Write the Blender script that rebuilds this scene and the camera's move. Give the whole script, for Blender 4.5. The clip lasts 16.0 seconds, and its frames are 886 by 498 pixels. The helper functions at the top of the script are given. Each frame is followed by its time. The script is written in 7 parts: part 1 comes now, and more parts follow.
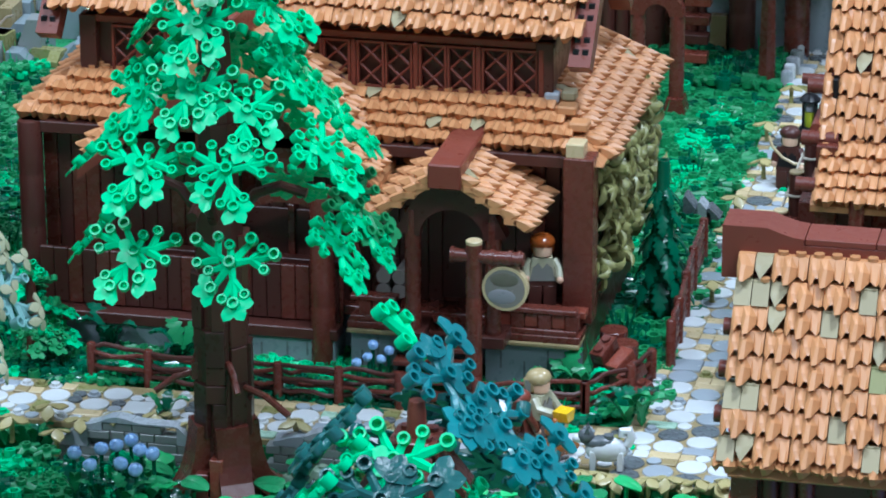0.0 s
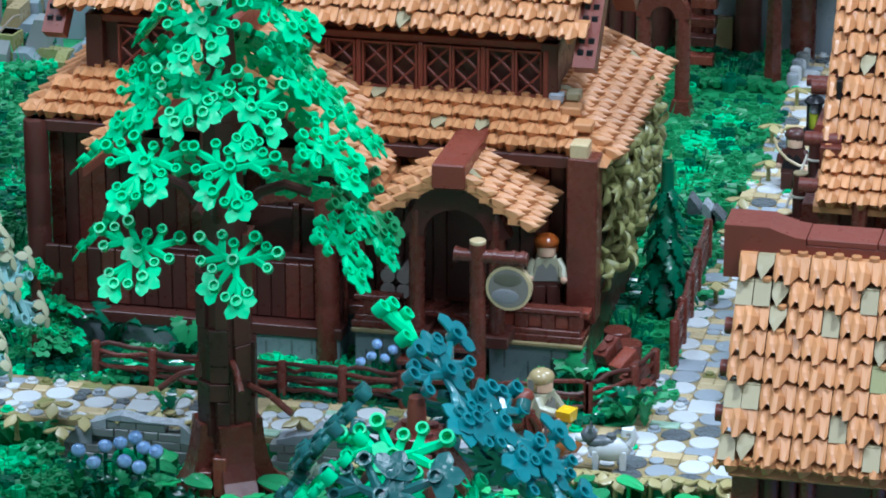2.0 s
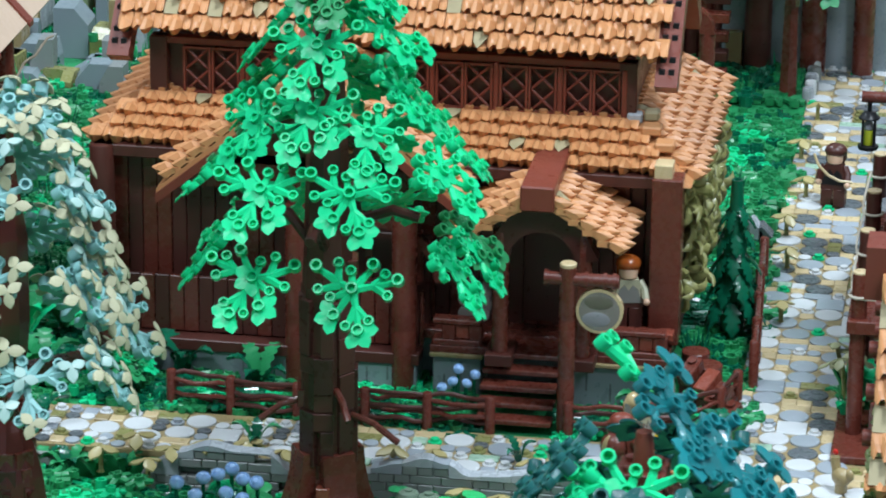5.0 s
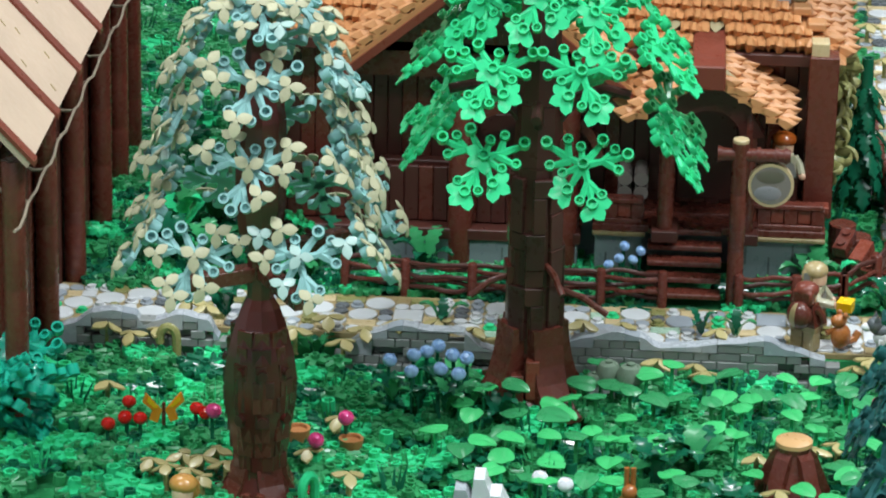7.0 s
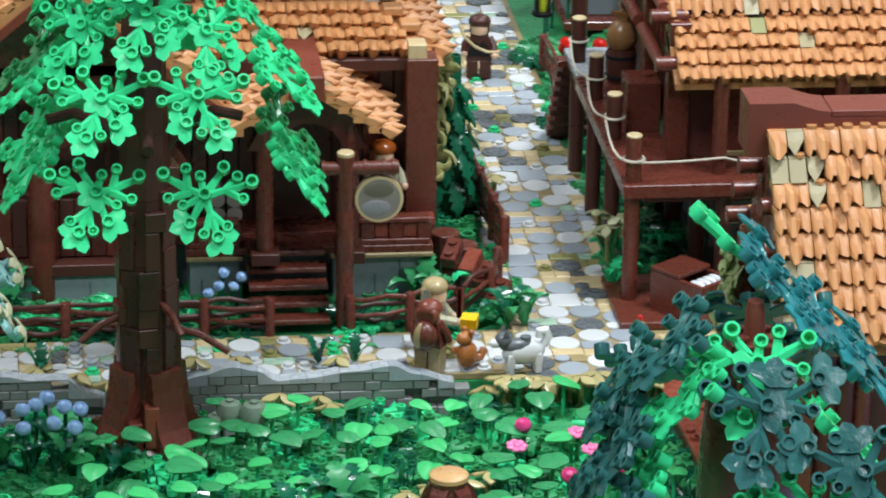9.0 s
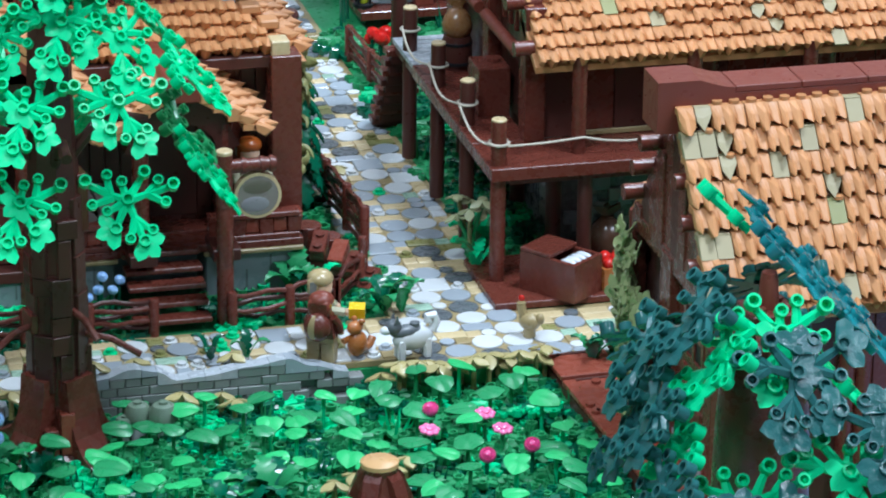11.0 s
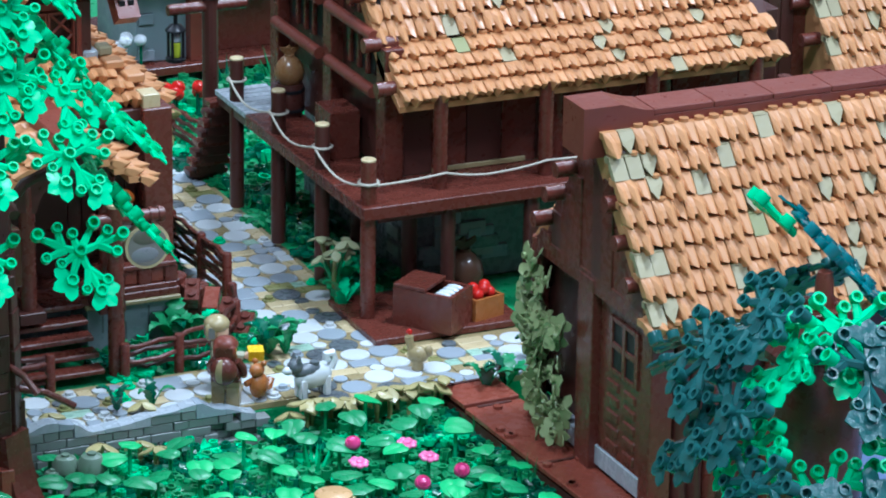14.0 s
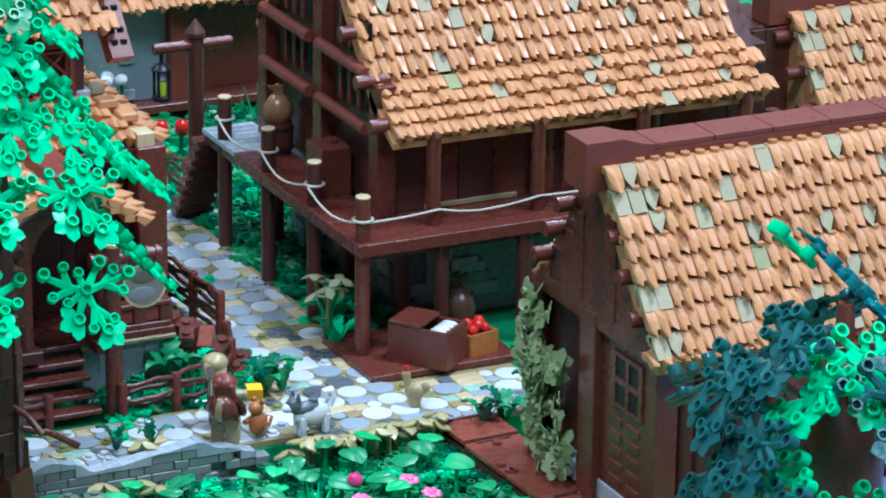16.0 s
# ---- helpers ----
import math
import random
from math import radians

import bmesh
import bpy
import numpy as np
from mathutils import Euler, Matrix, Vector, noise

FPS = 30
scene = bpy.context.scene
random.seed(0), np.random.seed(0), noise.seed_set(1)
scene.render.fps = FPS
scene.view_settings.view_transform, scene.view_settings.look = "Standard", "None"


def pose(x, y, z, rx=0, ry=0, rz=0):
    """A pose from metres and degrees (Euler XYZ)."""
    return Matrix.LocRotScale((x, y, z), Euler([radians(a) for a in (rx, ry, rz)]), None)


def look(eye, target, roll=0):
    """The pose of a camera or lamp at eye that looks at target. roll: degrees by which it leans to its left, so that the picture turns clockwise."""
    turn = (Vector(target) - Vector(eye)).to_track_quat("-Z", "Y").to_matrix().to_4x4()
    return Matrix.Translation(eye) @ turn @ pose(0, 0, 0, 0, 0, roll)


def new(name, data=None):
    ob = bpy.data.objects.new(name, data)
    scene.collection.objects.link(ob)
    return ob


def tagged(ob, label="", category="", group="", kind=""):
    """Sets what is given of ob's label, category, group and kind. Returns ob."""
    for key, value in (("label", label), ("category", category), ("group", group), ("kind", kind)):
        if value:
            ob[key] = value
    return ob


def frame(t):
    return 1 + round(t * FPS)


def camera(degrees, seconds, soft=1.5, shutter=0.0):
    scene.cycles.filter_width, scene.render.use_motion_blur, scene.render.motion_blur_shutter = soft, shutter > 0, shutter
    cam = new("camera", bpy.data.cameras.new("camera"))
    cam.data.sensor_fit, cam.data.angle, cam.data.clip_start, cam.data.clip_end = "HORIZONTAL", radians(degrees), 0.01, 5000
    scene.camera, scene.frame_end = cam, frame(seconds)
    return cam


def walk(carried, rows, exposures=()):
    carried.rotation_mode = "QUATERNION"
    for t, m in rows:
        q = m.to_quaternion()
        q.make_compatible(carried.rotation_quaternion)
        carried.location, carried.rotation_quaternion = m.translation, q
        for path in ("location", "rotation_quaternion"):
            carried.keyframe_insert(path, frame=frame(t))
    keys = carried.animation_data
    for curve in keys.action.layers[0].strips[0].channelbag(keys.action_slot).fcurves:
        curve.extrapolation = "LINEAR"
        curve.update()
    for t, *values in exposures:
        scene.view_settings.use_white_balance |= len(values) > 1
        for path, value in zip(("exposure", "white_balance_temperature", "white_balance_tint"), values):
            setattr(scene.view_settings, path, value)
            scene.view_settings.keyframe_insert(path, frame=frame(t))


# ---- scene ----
cam = camera(13.403, 16.0, 1.9, 0.28)
PATH = [
    (0, (0.2375, -1.8038, 0.7613), (-0.0922, -0.3391, 0.2081), -0.17),
    (0.5, (0.2388, -1.8067, 0.7625), (-0.0928, -0.3420, 0.2104), -0.17),
    (1, (0.2426, -1.8096, 0.7624), (-0.0911, -0.3451, 0.2112), -0.15),
    (1.5, (0.2431, -1.8105, 0.7624), (-0.0916, -0.3462, 0.2112), -0.10),
    (2, (0.2430, -1.8084, 0.7601), (-0.0920, -0.3440, 0.2091), -0.04),
    (2.5, (0.2429, -1.8053, 0.7606), (-0.0942, -0.3411, 0.2106), -0.00),
    (3, (0.2410, -1.8013, 0.7611), (-0.0971, -0.3374, 0.2109), -0.05),
    (3.2, (0.2404, -1.7990, 0.7598), (-0.0972, -0.3345, 0.2108), -0.07),
    (5.3, (0.0205, -1.8218, 0.7621), (-0.1844, -0.3339, 0.2105), 0.83),
    (5.5, (-0.0164, -1.8356, 0.7639), (-0.1998, -0.3456, 0.2105), 0.94),
    (6, (-0.0942, -1.8631, 0.7689), (-0.2410, -0.3714, 0.2094), 1.09),
    (6.5, (-0.1539, -1.8929, 0.7637), (-0.2694, -0.4009, 0.1973), 1.20),
    (7, (-0.1916, -1.9020, 0.7524), (-0.2809, -0.4120, 0.1761), 1.17),
    (7.5, (-0.2024, -1.8441, 0.7394), (-0.2626, -0.3563, 0.1539), 1.09),
    (8, (-0.1964, -1.7834, 0.7287), (-0.2044, -0.2958, 0.1396), 0.91),
    (8.5, (-0.2299, -1.7661, 0.7250), (-0.1610, -0.2798, 0.1368), 0.82),
    (8.7, (-0.2592, -1.7668, 0.7276), (-0.1457, -0.2826, 0.1408), 0.92),
    (10.8, (-0.4894, -1.7827, 0.7447), (-0.1238, -0.3403, 0.1564), 0.73),
    (11, (-0.4868, -1.7653, 0.7435), (-0.1134, -0.3250, 0.1554), 0.73),
    (11.5, (-0.4691, -1.7267, 0.7311), (-0.0746, -0.2926, 0.1413), 0.72),
    (12, (-0.4943, -1.7168, 0.7327), (-0.0626, -0.2906, 0.1500), 0.57),
    (12.5, (-0.5821, -1.7240, 0.7395), (-0.0865, -0.3158, 0.1639), 0.66),
    (13, (-0.6627, -1.7299, 0.7428), (-0.1201, -0.3360, 0.1747), 0.59),
    (13.5, (-0.7152, -1.7273, 0.7414), (-0.1260, -0.3492, 0.1814), 0.81),
    (14, (-0.7409, -1.7258, 0.7360), (-0.1197, -0.3595, 0.1816), 0.90),
    (14.5, (-0.7558, -1.7206, 0.7354), (-0.1206, -0.3592, 0.1848), 0.92),
    (15, (-0.7616, -1.7187, 0.7353), (-0.1195, -0.3587, 0.1895), 0.86),
    (15.5, (-0.7664, -1.7175, 0.7346), (-0.1198, -0.3582, 0.1920), 0.76),
    (16, (-0.7754, -1.7119, 0.7349), (-0.1229, -0.3539, 0.1963), 0.77),
]
walk(cam, [(t, look(eye, target, roll)) for t, eye, target, roll in PATH],
     [(0.0, -0.12, 5650, 13), (3.2, -0.12, 5650, 13), (5.5, -0.06, 6500, 12), (8.5, -0.04, 6950, 15), (11.0, -0.03, 5950, 13), (12.5, -0.02, 5900, 13), (13.5, -0.01, 5550, 12), (16.0, 0.04, 5340, 11)])
# Everything below is laid out in studs of the building toy: one stud is 8 mm.
S = 0.008

# ------------------------------------------------------------------ world and light
world = bpy.data.worlds.new("hall_air")
world.use_nodes = True
scene.world = world
world.node_tree.nodes["Background"].inputs[0].default_value = (0.9, 0.95, 1.0, 1)
world.node_tree.nodes["Background"].inputs[1].default_value = 0.44


def ceiling_lamp(name, x, y, z, w, d, power, colour, tilt=(0, 0)):
    """A rectangular hall lamp under the ceiling."""
    data = bpy.data.lights.new(name, "AREA")
    data.shape, data.size, data.size_y = "RECTANGLE", w, d
    data.energy, data.color = power, colour
    ob = new(name, data)
    ob.matrix_basis = pose(x, y, z, tilt[0], tilt[1], 0)
    return ob


COOL = (0.81, 0.93, 1.0)
ceiling_lamp("hall_lamp", 0.7, -0.5, 2.95, 0.4, 0.4, 83, COOL)
ceiling_lamp("hall_lamp", -1.2, -1.7, 2.95, 0.9, 0.25, 72, COOL)
ceiling_lamp("hall_lamp", 1.4, 1.8, 2.95, 0.9, 0.25, 58, COOL)
ceiling_lamp("hall_lamp", -1.6, 1.4, 2.95, 0.9, 0.25, 56, COOL)
ceiling_lamp("hall_lamp", 1.7, -2.2, 2.95, 0.9, 0.25, 59, COOL)


# ------------------------------------------------------------------ materials
def plastic(name, rgb, rough=0.22, var=0.10, bump=0.02, clear=0.0, scale=220.0, spec=0.5):
    """Moulded plastic with slight changes of tone from piece to piece, fine scuffs and dust."""
    m = bpy.data.materials.new(name)
    m.use_nodes = True
    nt = m.node_tree
    n, l = nt.nodes, nt.links
    b = n["Principled BSDF"]
    info = n.new("ShaderNodeObjectInfo")
    geo = n.new("ShaderNodeNewGeometry")
    tex = n.new("ShaderNodeTexCoord")
    big = n.new("ShaderNodeTexNoise")
    big.inputs["Scale"].default_value = 35.0
    big.inputs["Detail"].default_value = 3.0
    fine = n.new("ShaderNodeTexNoise")
    fine.inputs["Scale"].default_value = scale
    fine.inputs["Detail"].default_value = 4.0
    l.new(tex.outputs["Object"], big.inputs["Vector"])
    l.new(tex.outputs["Object"], fine.inputs["Vector"])
    add = n.new("ShaderNodeMath")
    add.operation = "ADD"
    l.new(info.outputs["Random"], add.inputs[0])
    l.new(geo.outputs["Random Per Island"], add.inputs[1])
    half = n.new("ShaderNodeMath")
    half.operation = "MULTIPLY_ADD"
    l.new(add.outputs[0], half.inputs[0])
    half.inputs[1].default_value = var
    half.inputs[2].default_value = 1 - var
    mul = n.new("ShaderNodeMath")
    mul.operation = "MULTIPLY_ADD"
    l.new(big.outputs["Fac"], mul.inputs[0])
    mul.inputs[1].default_value = 0.24
    mul.inputs[2].default_value = 0.88
    prod = n.new("ShaderNodeMath")
    prod.operation = "MULTIPLY"
    l.new(half.outputs[0], prod.inputs[0])
    l.new(mul.outputs[0], prod.inputs[1])
    hsv = n.new("ShaderNodeHueSaturation")
    hsv.inputs["Color"].default_value = (*rgb, 1)
    l.new(prod.outputs[0], hsv.inputs["Value"])
    l.new(hsv.outputs["Color"], b.inputs["Base Color"])
    r = n.new("ShaderNodeMapRange")
    r.inputs["From Min"].default_value, r.inputs["From Max"].default_value = 0.3, 0.75
    r.inputs["To Min"].default_value, r.inputs["To Max"].default_value = rough * 0.75, rough * 1.5
    l.new(fine.outputs["Fac"], r.inputs["Value"])
    l.new(r.outputs["Result"], b.inputs["Roughness"])
    bp = n.new("ShaderNodeBump")
    bp.inputs["Strength"].default_value = bump
    bp.inputs["Distance"].default_value = 0.0006
    l.new(fine.outputs["Fac"], bp.inputs["Height"])
    l.new(bp.outputs["Normal"], b.inputs["Normal"])
    b.inputs["IOR"].default_value = 1.53
    b.inputs["Specular IOR Level"].default_value = spec
    if clear:
        b.inputs["Transmission Weight"].default_value = clear
    return m


BROWN = plastic("reddish_brown_plastic", (0.130, 0.031, 0.020), 0.26)
RUST = plastic("rust_brown_plastic", (0.25, 0.058, 0.035), 0.26)
DARK = plastic("dark_brown_plastic", (0.076, 0.023, 0.017), 0.34, spec=0.38)
TRUNK = plastic("bark_brown_plastic", (0.122, 0.030, 0.020), 0.24)
RIDGE = plastic("ridge_brown_plastic", (0.19, 0.044, 0.027), 0.34, spec=0.35)
NOUGAT = plastic("thatch_nougat_plastic", (0.54, 0.246, 0.100), 0.40, 0.15, spec=0.38)
GAP = plastic("dull_green_tan_plastic", (0.36, 0.30, 0.17), 0.45, spec=0.35)
MOSSY = plastic("moss_green_plastic", (0.27, 0.265, 0.11), 0.4, spec=0.3)
PEBBLE = plastic("pale_paving_plastic", (0.64, 0.66, 0.67), 0.2)
SLAB = plastic("blue_grey_paving_plastic", (0.34, 0.38, 0.42), 0.2)
TAN = plastic("tan_plastic", (0.58, 0.45, 0.25), 0.3)
SAND = plastic("dark_tan_plastic", (0.33, 0.25, 0.12), 0.3)
OLIVE = plastic("olive_plastic", (0.26, 0.25, 0.09), 0.28)
LEAF = plastic("bright_green_plastic", (0.016, 0.57, 0.23), 0.26, 0.14, 0.3, scale=260.0, spec=0.13)
GREEN = plastic("green_plastic", (0.024, 0.265, 0.092), 0.3, 0.2, spec=0.35)
HERB = plastic("spring_green_plastic", (0.035, 0.46, 0.14), 0.34, 0.2, spec=0.3)
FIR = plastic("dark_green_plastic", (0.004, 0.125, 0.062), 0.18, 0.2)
TEAL = plastic("dark_teal_plastic", (0.012, 0.175, 0.19), 0.17, 0.2, 0.7, scale=330.0, spec=0.6)
DEEP = plastic("deep_teal_plastic", (0.020, 0.105, 0.100), 0.18, 0.3, 0.8, scale=330.0, spec=0.26)
SANDBLUE = plastic("sand_aqua_plastic", (0.25, 0.48, 0.465), 0.4, spec=0.3)
PALE = plastic("pale_tan_leaf_plastic", (0.47, 0.45, 0.29), 0.5, 0.15, 0.5, scale=500.0, spec=0.3)
IVY = plastic("olive_ivy_plastic", (0.27, 0.265, 0.095), 0.34)
SAGEIVY = plastic("sage_ivy_plastic", (0.29, 0.34, 0.15), 0.36)
SANDGREEN = plastic("sand_green_plastic", (0.21, 0.28, 0.15), 0.4, spec=0.35)
WHITE = plastic("white_plastic", (0.72, 0.74, 0.76), 0.22)
LIGHT = plastic("light_grey_plastic", (0.40, 0.43, 0.46), 0.24)
GREY = plastic("dark_grey_plastic", (0.115, 0.13, 0.14), 0.26)
MID = plastic("stone_grey_plastic", (0.235, 0.25, 0.24), 0.34)
FOUND = plastic("slate_grey_plastic", (0.21, 0.25, 0.27), 0.3)
BLACK = plastic("black_plastic", (0.014, 0.014, 0.016), 0.35, spec=0.2)
RED = plastic("red_plastic", (0.60, 0.018, 0.012), 0.2)
YELLOW = plastic("yellow_plastic", (0.85, 0.52, 0.01), 0.22)
ORANGE = plastic("orange_plastic", (0.80, 0.28, 0.02), 0.22)
BLUE = plastic("light_blue_plastic", (0.36, 0.56, 0.84), 0.24)
PINK = plastic("pink_plastic", (0.72, 0.07, 0.25), 0.22)
SKIN = plastic("light_nougat_plastic", (0.78, 0.50, 0.34), 0.3)
BLOND = plastic("dark_blond_plastic", (0.42, 0.32, 0.16), 0.22)
GINGER = plastic("ginger_plastic", (0.33, 0.075, 0.012), 0.2)
FOX = plastic("fox_orange_plastic", (0.36, 0.12, 0.03), 0.25)
SHIRT = plastic("cream_shirt_plastic", (0.46, 0.44, 0.30), 0.3)
VEST = plastic("grey_vest_plastic", (0.24, 0.24, 0.22), 0.3)
TWINE = plastic("weathered_twine", (0.30, 0.235, 0.17), 0.85, 0.1, 0.4)
ROPE = plastic("cream_string", (0.52, 0.47, 0.38), 0.8, 0.05, 0.4)
CLOTH = plastic("cream_canvas", (0.53, 0.39, 0.285), 0.75, 0.05, 0.35)
PORTHOLE = plastic("smoky_grey_disc", (0.21, 0.185, 0.165), 0.2)
HALL = plastic("hall_paint", (0.78, 0.79, 0.80), 0.7, 0.03)
FLOORING = plastic("hall_floor", (0.35, 0.35, 0.37), 0.5, 0.05)


# ------------------------------------------------------------------ building helpers
def mesh_of(bm, mat, smooth=False, name="piece"):
    bmesh.ops.recalc_face_normals(bm, faces=bm.faces)
    me = bpy.data.meshes.new(name)
    bm.transform(Matrix.Scale(S, 4))
    if smooth:
        for f in bm.faces:
            f.smooth = True
    bm.to_mesh(me)
    bm.free()
    me.materials.append(mat)
    if smooth:
        me.set_sharp_from_angle(angle=radians(38))
    return me


ORIGIN = {}


def at(x, y, z, rx=0, ry=0, rz=0, s=1.0):
    return pose(x * S, y * S, z * S, rx, ry, rz) @ Matrix.Scale(s, 4)


def thing(name, label, category, x, y, z, rz=0, group="", kind=""):
    ob = new(name)
    ob.empty_display_size = 0.01
    ob.matrix_basis = at(x, y, z, 0, 0, rz)
    ORIGIN[ob.name] = (x, y, z)
    return tagged(ob, label, category, group, kind)


def part(name, bm, mat, parent=None, label="", smooth=False, w=False):
    """Links a bmesh as one mesh under a thing or a part. w: its points are given in the place's studs, not the thing's own."""
    if w and parent is not None and parent.name in ORIGIN:
        bmesh.ops.translate(bm, verts=bm.verts, vec=[-c for c in ORIGIN[parent.name]])
    ob = new(name, mesh_of(bm, mat, smooth, name))
    if parent is not None:
        ob.parent = parent
    if label:
        ob["label"] = label
    return ob


def piece(name, me, parent, m):
    ob = new(name, me)
    ob.parent = parent
    ob.matrix_basis = m
    return ob


def box(bm, x0, y0, z0, x1, y1, z1, bev=0.0):
    vs = [bm.verts.new((x, y, z)) for x in (x0, x1) for y in (y0, y1) for z in (z0, z1)]
    fs = [bm.faces.new([vs[i] for i in q]) for q in ((0, 1, 3, 2), (4, 6, 7, 5), (0, 4, 5, 1), (2, 3, 7, 6), (0, 2, 6, 4), (1, 5, 7, 3))]
    if bev:
        es = list({e for f in fs for e in f.edges})
        bmesh.ops.bevel(bm, geom=es, offset=bev, segments=1, affect="EDGES", profile=0.5)
    return vs


def cyl(bm, p0, p1, r0, r1=None, n=12, caps=True):
    p0, p1 = Vector(p0), Vector(p1)
    r1 = r0 if r1 is None else r1
    d = (p1 - p0).normalized()
    a = d.orthogonal().normalized()
    b = d.cross(a)
    rings = []
    for p, r in ((p0, r0), (p1, r1)):
        rings.append([bm.verts.new(p + (a * math.cos(2 * math.pi * i / n) + b * math.sin(2 * math.pi * i / n)) * r) for i in range(n)])
    for i in range(n):
        j = (i + 1) % n
        bm.faces.new((rings[0][i], rings[0][j], rings[1][j], rings[1][i]))
    if caps:
        bm.faces.new(rings[0][::-1])
        bm.faces.new(rings[1])


def lathe(bm, x, y, profile, n=16):
    """A turned shape: profile of (radius, z) from below to above."""
    rings = [[bm.verts.new((x + r * math.cos(2 * math.pi * i / n), y + r * math.sin(2 * math.pi * i / n), z)) for i in range(n)] for r, z in profile]
    for lo, hi in zip(rings, rings[1:]):
        for i in range(n):
            j = (i + 1) % n
            bm.faces.new((lo[i], lo[j], hi[j], hi[i]))
    bm.faces.new(rings[0][::-1])
    bm.faces.new(rings[-1])


def prism(bm, poly, y0, y1, axis="y"):
    """A flat outline of (a, z) drawn out along an axis."""
    def put(a, z, d):
        return (a, d, z) if axis == "y" else (d, a, z) if axis == "x" else (a, z, d)
    lo = [bm.verts.new(put(a, z, y0)) for a, z in poly]
    hi = [bm.verts.new(put(a, z, y1)) for a, z in poly]
    k = len(poly)
    for i in range(k):
        j = (i + 1) % k
        bm.faces.new((lo[i], lo[j], hi[j], hi[i]))
    bm.faces.new(lo[::-1])
    bm.faces.new(hi)


def tube(bm, pts, r, n=8):
    """A bent round bar through the points, in one piece."""
    pts = [Vector(p) for p in pts]
    loops, ref = [], None
    for k, p in enumerate(pts):
        d = (pts[min(k + 1, len(pts) - 1)] - pts[max(k - 1, 0)]).normalized()
        a = (d.orthogonal() if ref is None else ref - d * ref.dot(d)).normalized()
        ref = a
        b = d.cross(a)
        loops.append([bm.verts.new(p + (a * math.cos(2 * math.pi * i / n) + b * math.sin(2 * math.pi * i / n)) * r) for i in range(n)])
    for lo, hi in zip(loops, loops[1:]):
        for i in range(n):
            j = (i + 1) % n
            bm.faces.new((lo[i], lo[j], hi[j], hi[i]))
    bm.faces.new(loops[0][::-1])
    bm.faces.new(loops[-1])


def blob(bm, c, r, seg=12, rings=8, squash=(1, 1, 1)):
    m = Matrix.Translation(c) @ Matrix.Diagonal((*squash, 1))
    bmesh.ops.create_uvsphere(bm, u_segments=seg, v_segments=rings, radius=r, matrix=m)


def stud(bm, x, y, z, r=0.3, h=0.21, n=10):
    cyl(bm, (x, y, z), (x, y, z + h), r, None, n)


def B():
    return bmesh.new()


rng = random.Random(7)

# ------------------------------------------------------------------ the hall round the display
def slab(name, label, mat, x0, y0, z0, x1, y1, z1):
    """A plain flat piece of the hall, in metres."""
    bm = B()
    box(bm, x0 / S, y0 / S, z0 / S, x1 / S, y1 / S, z1 / S)
    return tagged(part(name, bm, mat), label, name.split("_")[0], "", "structure")


slab("floor", "grey floor of the exhibition hall", FLOORING, -6, -6, -0.9, 6, 6, -0.8)
slab("ceiling", "pale painted ceiling of the exhibition hall", HALL, -6, -6, 3.0, 6, 6, 3.1)
slab("wall_north", "pale painted hall wall behind the display", HALL, -6, 6, -0.8, 6, 6.1, 3.0)
slab("wall_south", "pale painted hall wall behind the viewer", HALL, -6, -6.1, -0.8, 6, -6, 3.0)
slab("wall_east", "pale painted hall wall", HALL, 6, -6, -0.8, 6.1, 6, 3.0)
slab("wall_west", "pale painted hall wall", HALL, -6.1, -6, -0.8, -6, 6, 3.0)

# ------------------------------------------------------------------ ground
bm = B()
box(bm, -130, -95, -9, 110, 150, -2.2)
tagged(part("display_table", bm, GREEN), "green base of the toy village on its table", "table", "", "structure")
bm = B()
box(bm, -127, -92, -100, 107, 147, -9)
tagged(part("table_skirt", bm, GREY), "dark grey cloth skirt of the display table", "table", "", "structure")
bm = B()
box(bm, -100, -3.0, -2.2, -6, 150, -0.5)
box(bm, -6, -12, -2.2, 100, 150, -0.5)
box(bm, -100, -10.4, -2.2, -6, -3.0, -0.55)
tagged(part("ground", bm, GREEN), "raised green ground of the village", "ground", "", "structure")


def tile_square(w, d, h, mat, studs=0, bev=0.05):
    bm = B()
    box(bm, -w / 2, -d / 2, -h, w / 2, d / 2, 0, bev)
    if studs:
        for i in range(int(w)):
            for j in range(int(d)):
                stud(bm, -w / 2 + 0.5 + i, -d / 2 + 0.5 + j, 0, n=8)
    return mesh_of(bm, mat, False, "paving")


def tile_round(r, h, mat, knob=False):
    bm = B()
    lathe(bm, 0, 0, [(r * 0.97, -h), (r, -0.06), (r * 0.965, 0)], 20 if r > 0.7 else 14)
    if knob:
        stud(bm, 0, 0, 0, n=8)
    return mesh_of(bm, mat, False, "paving")


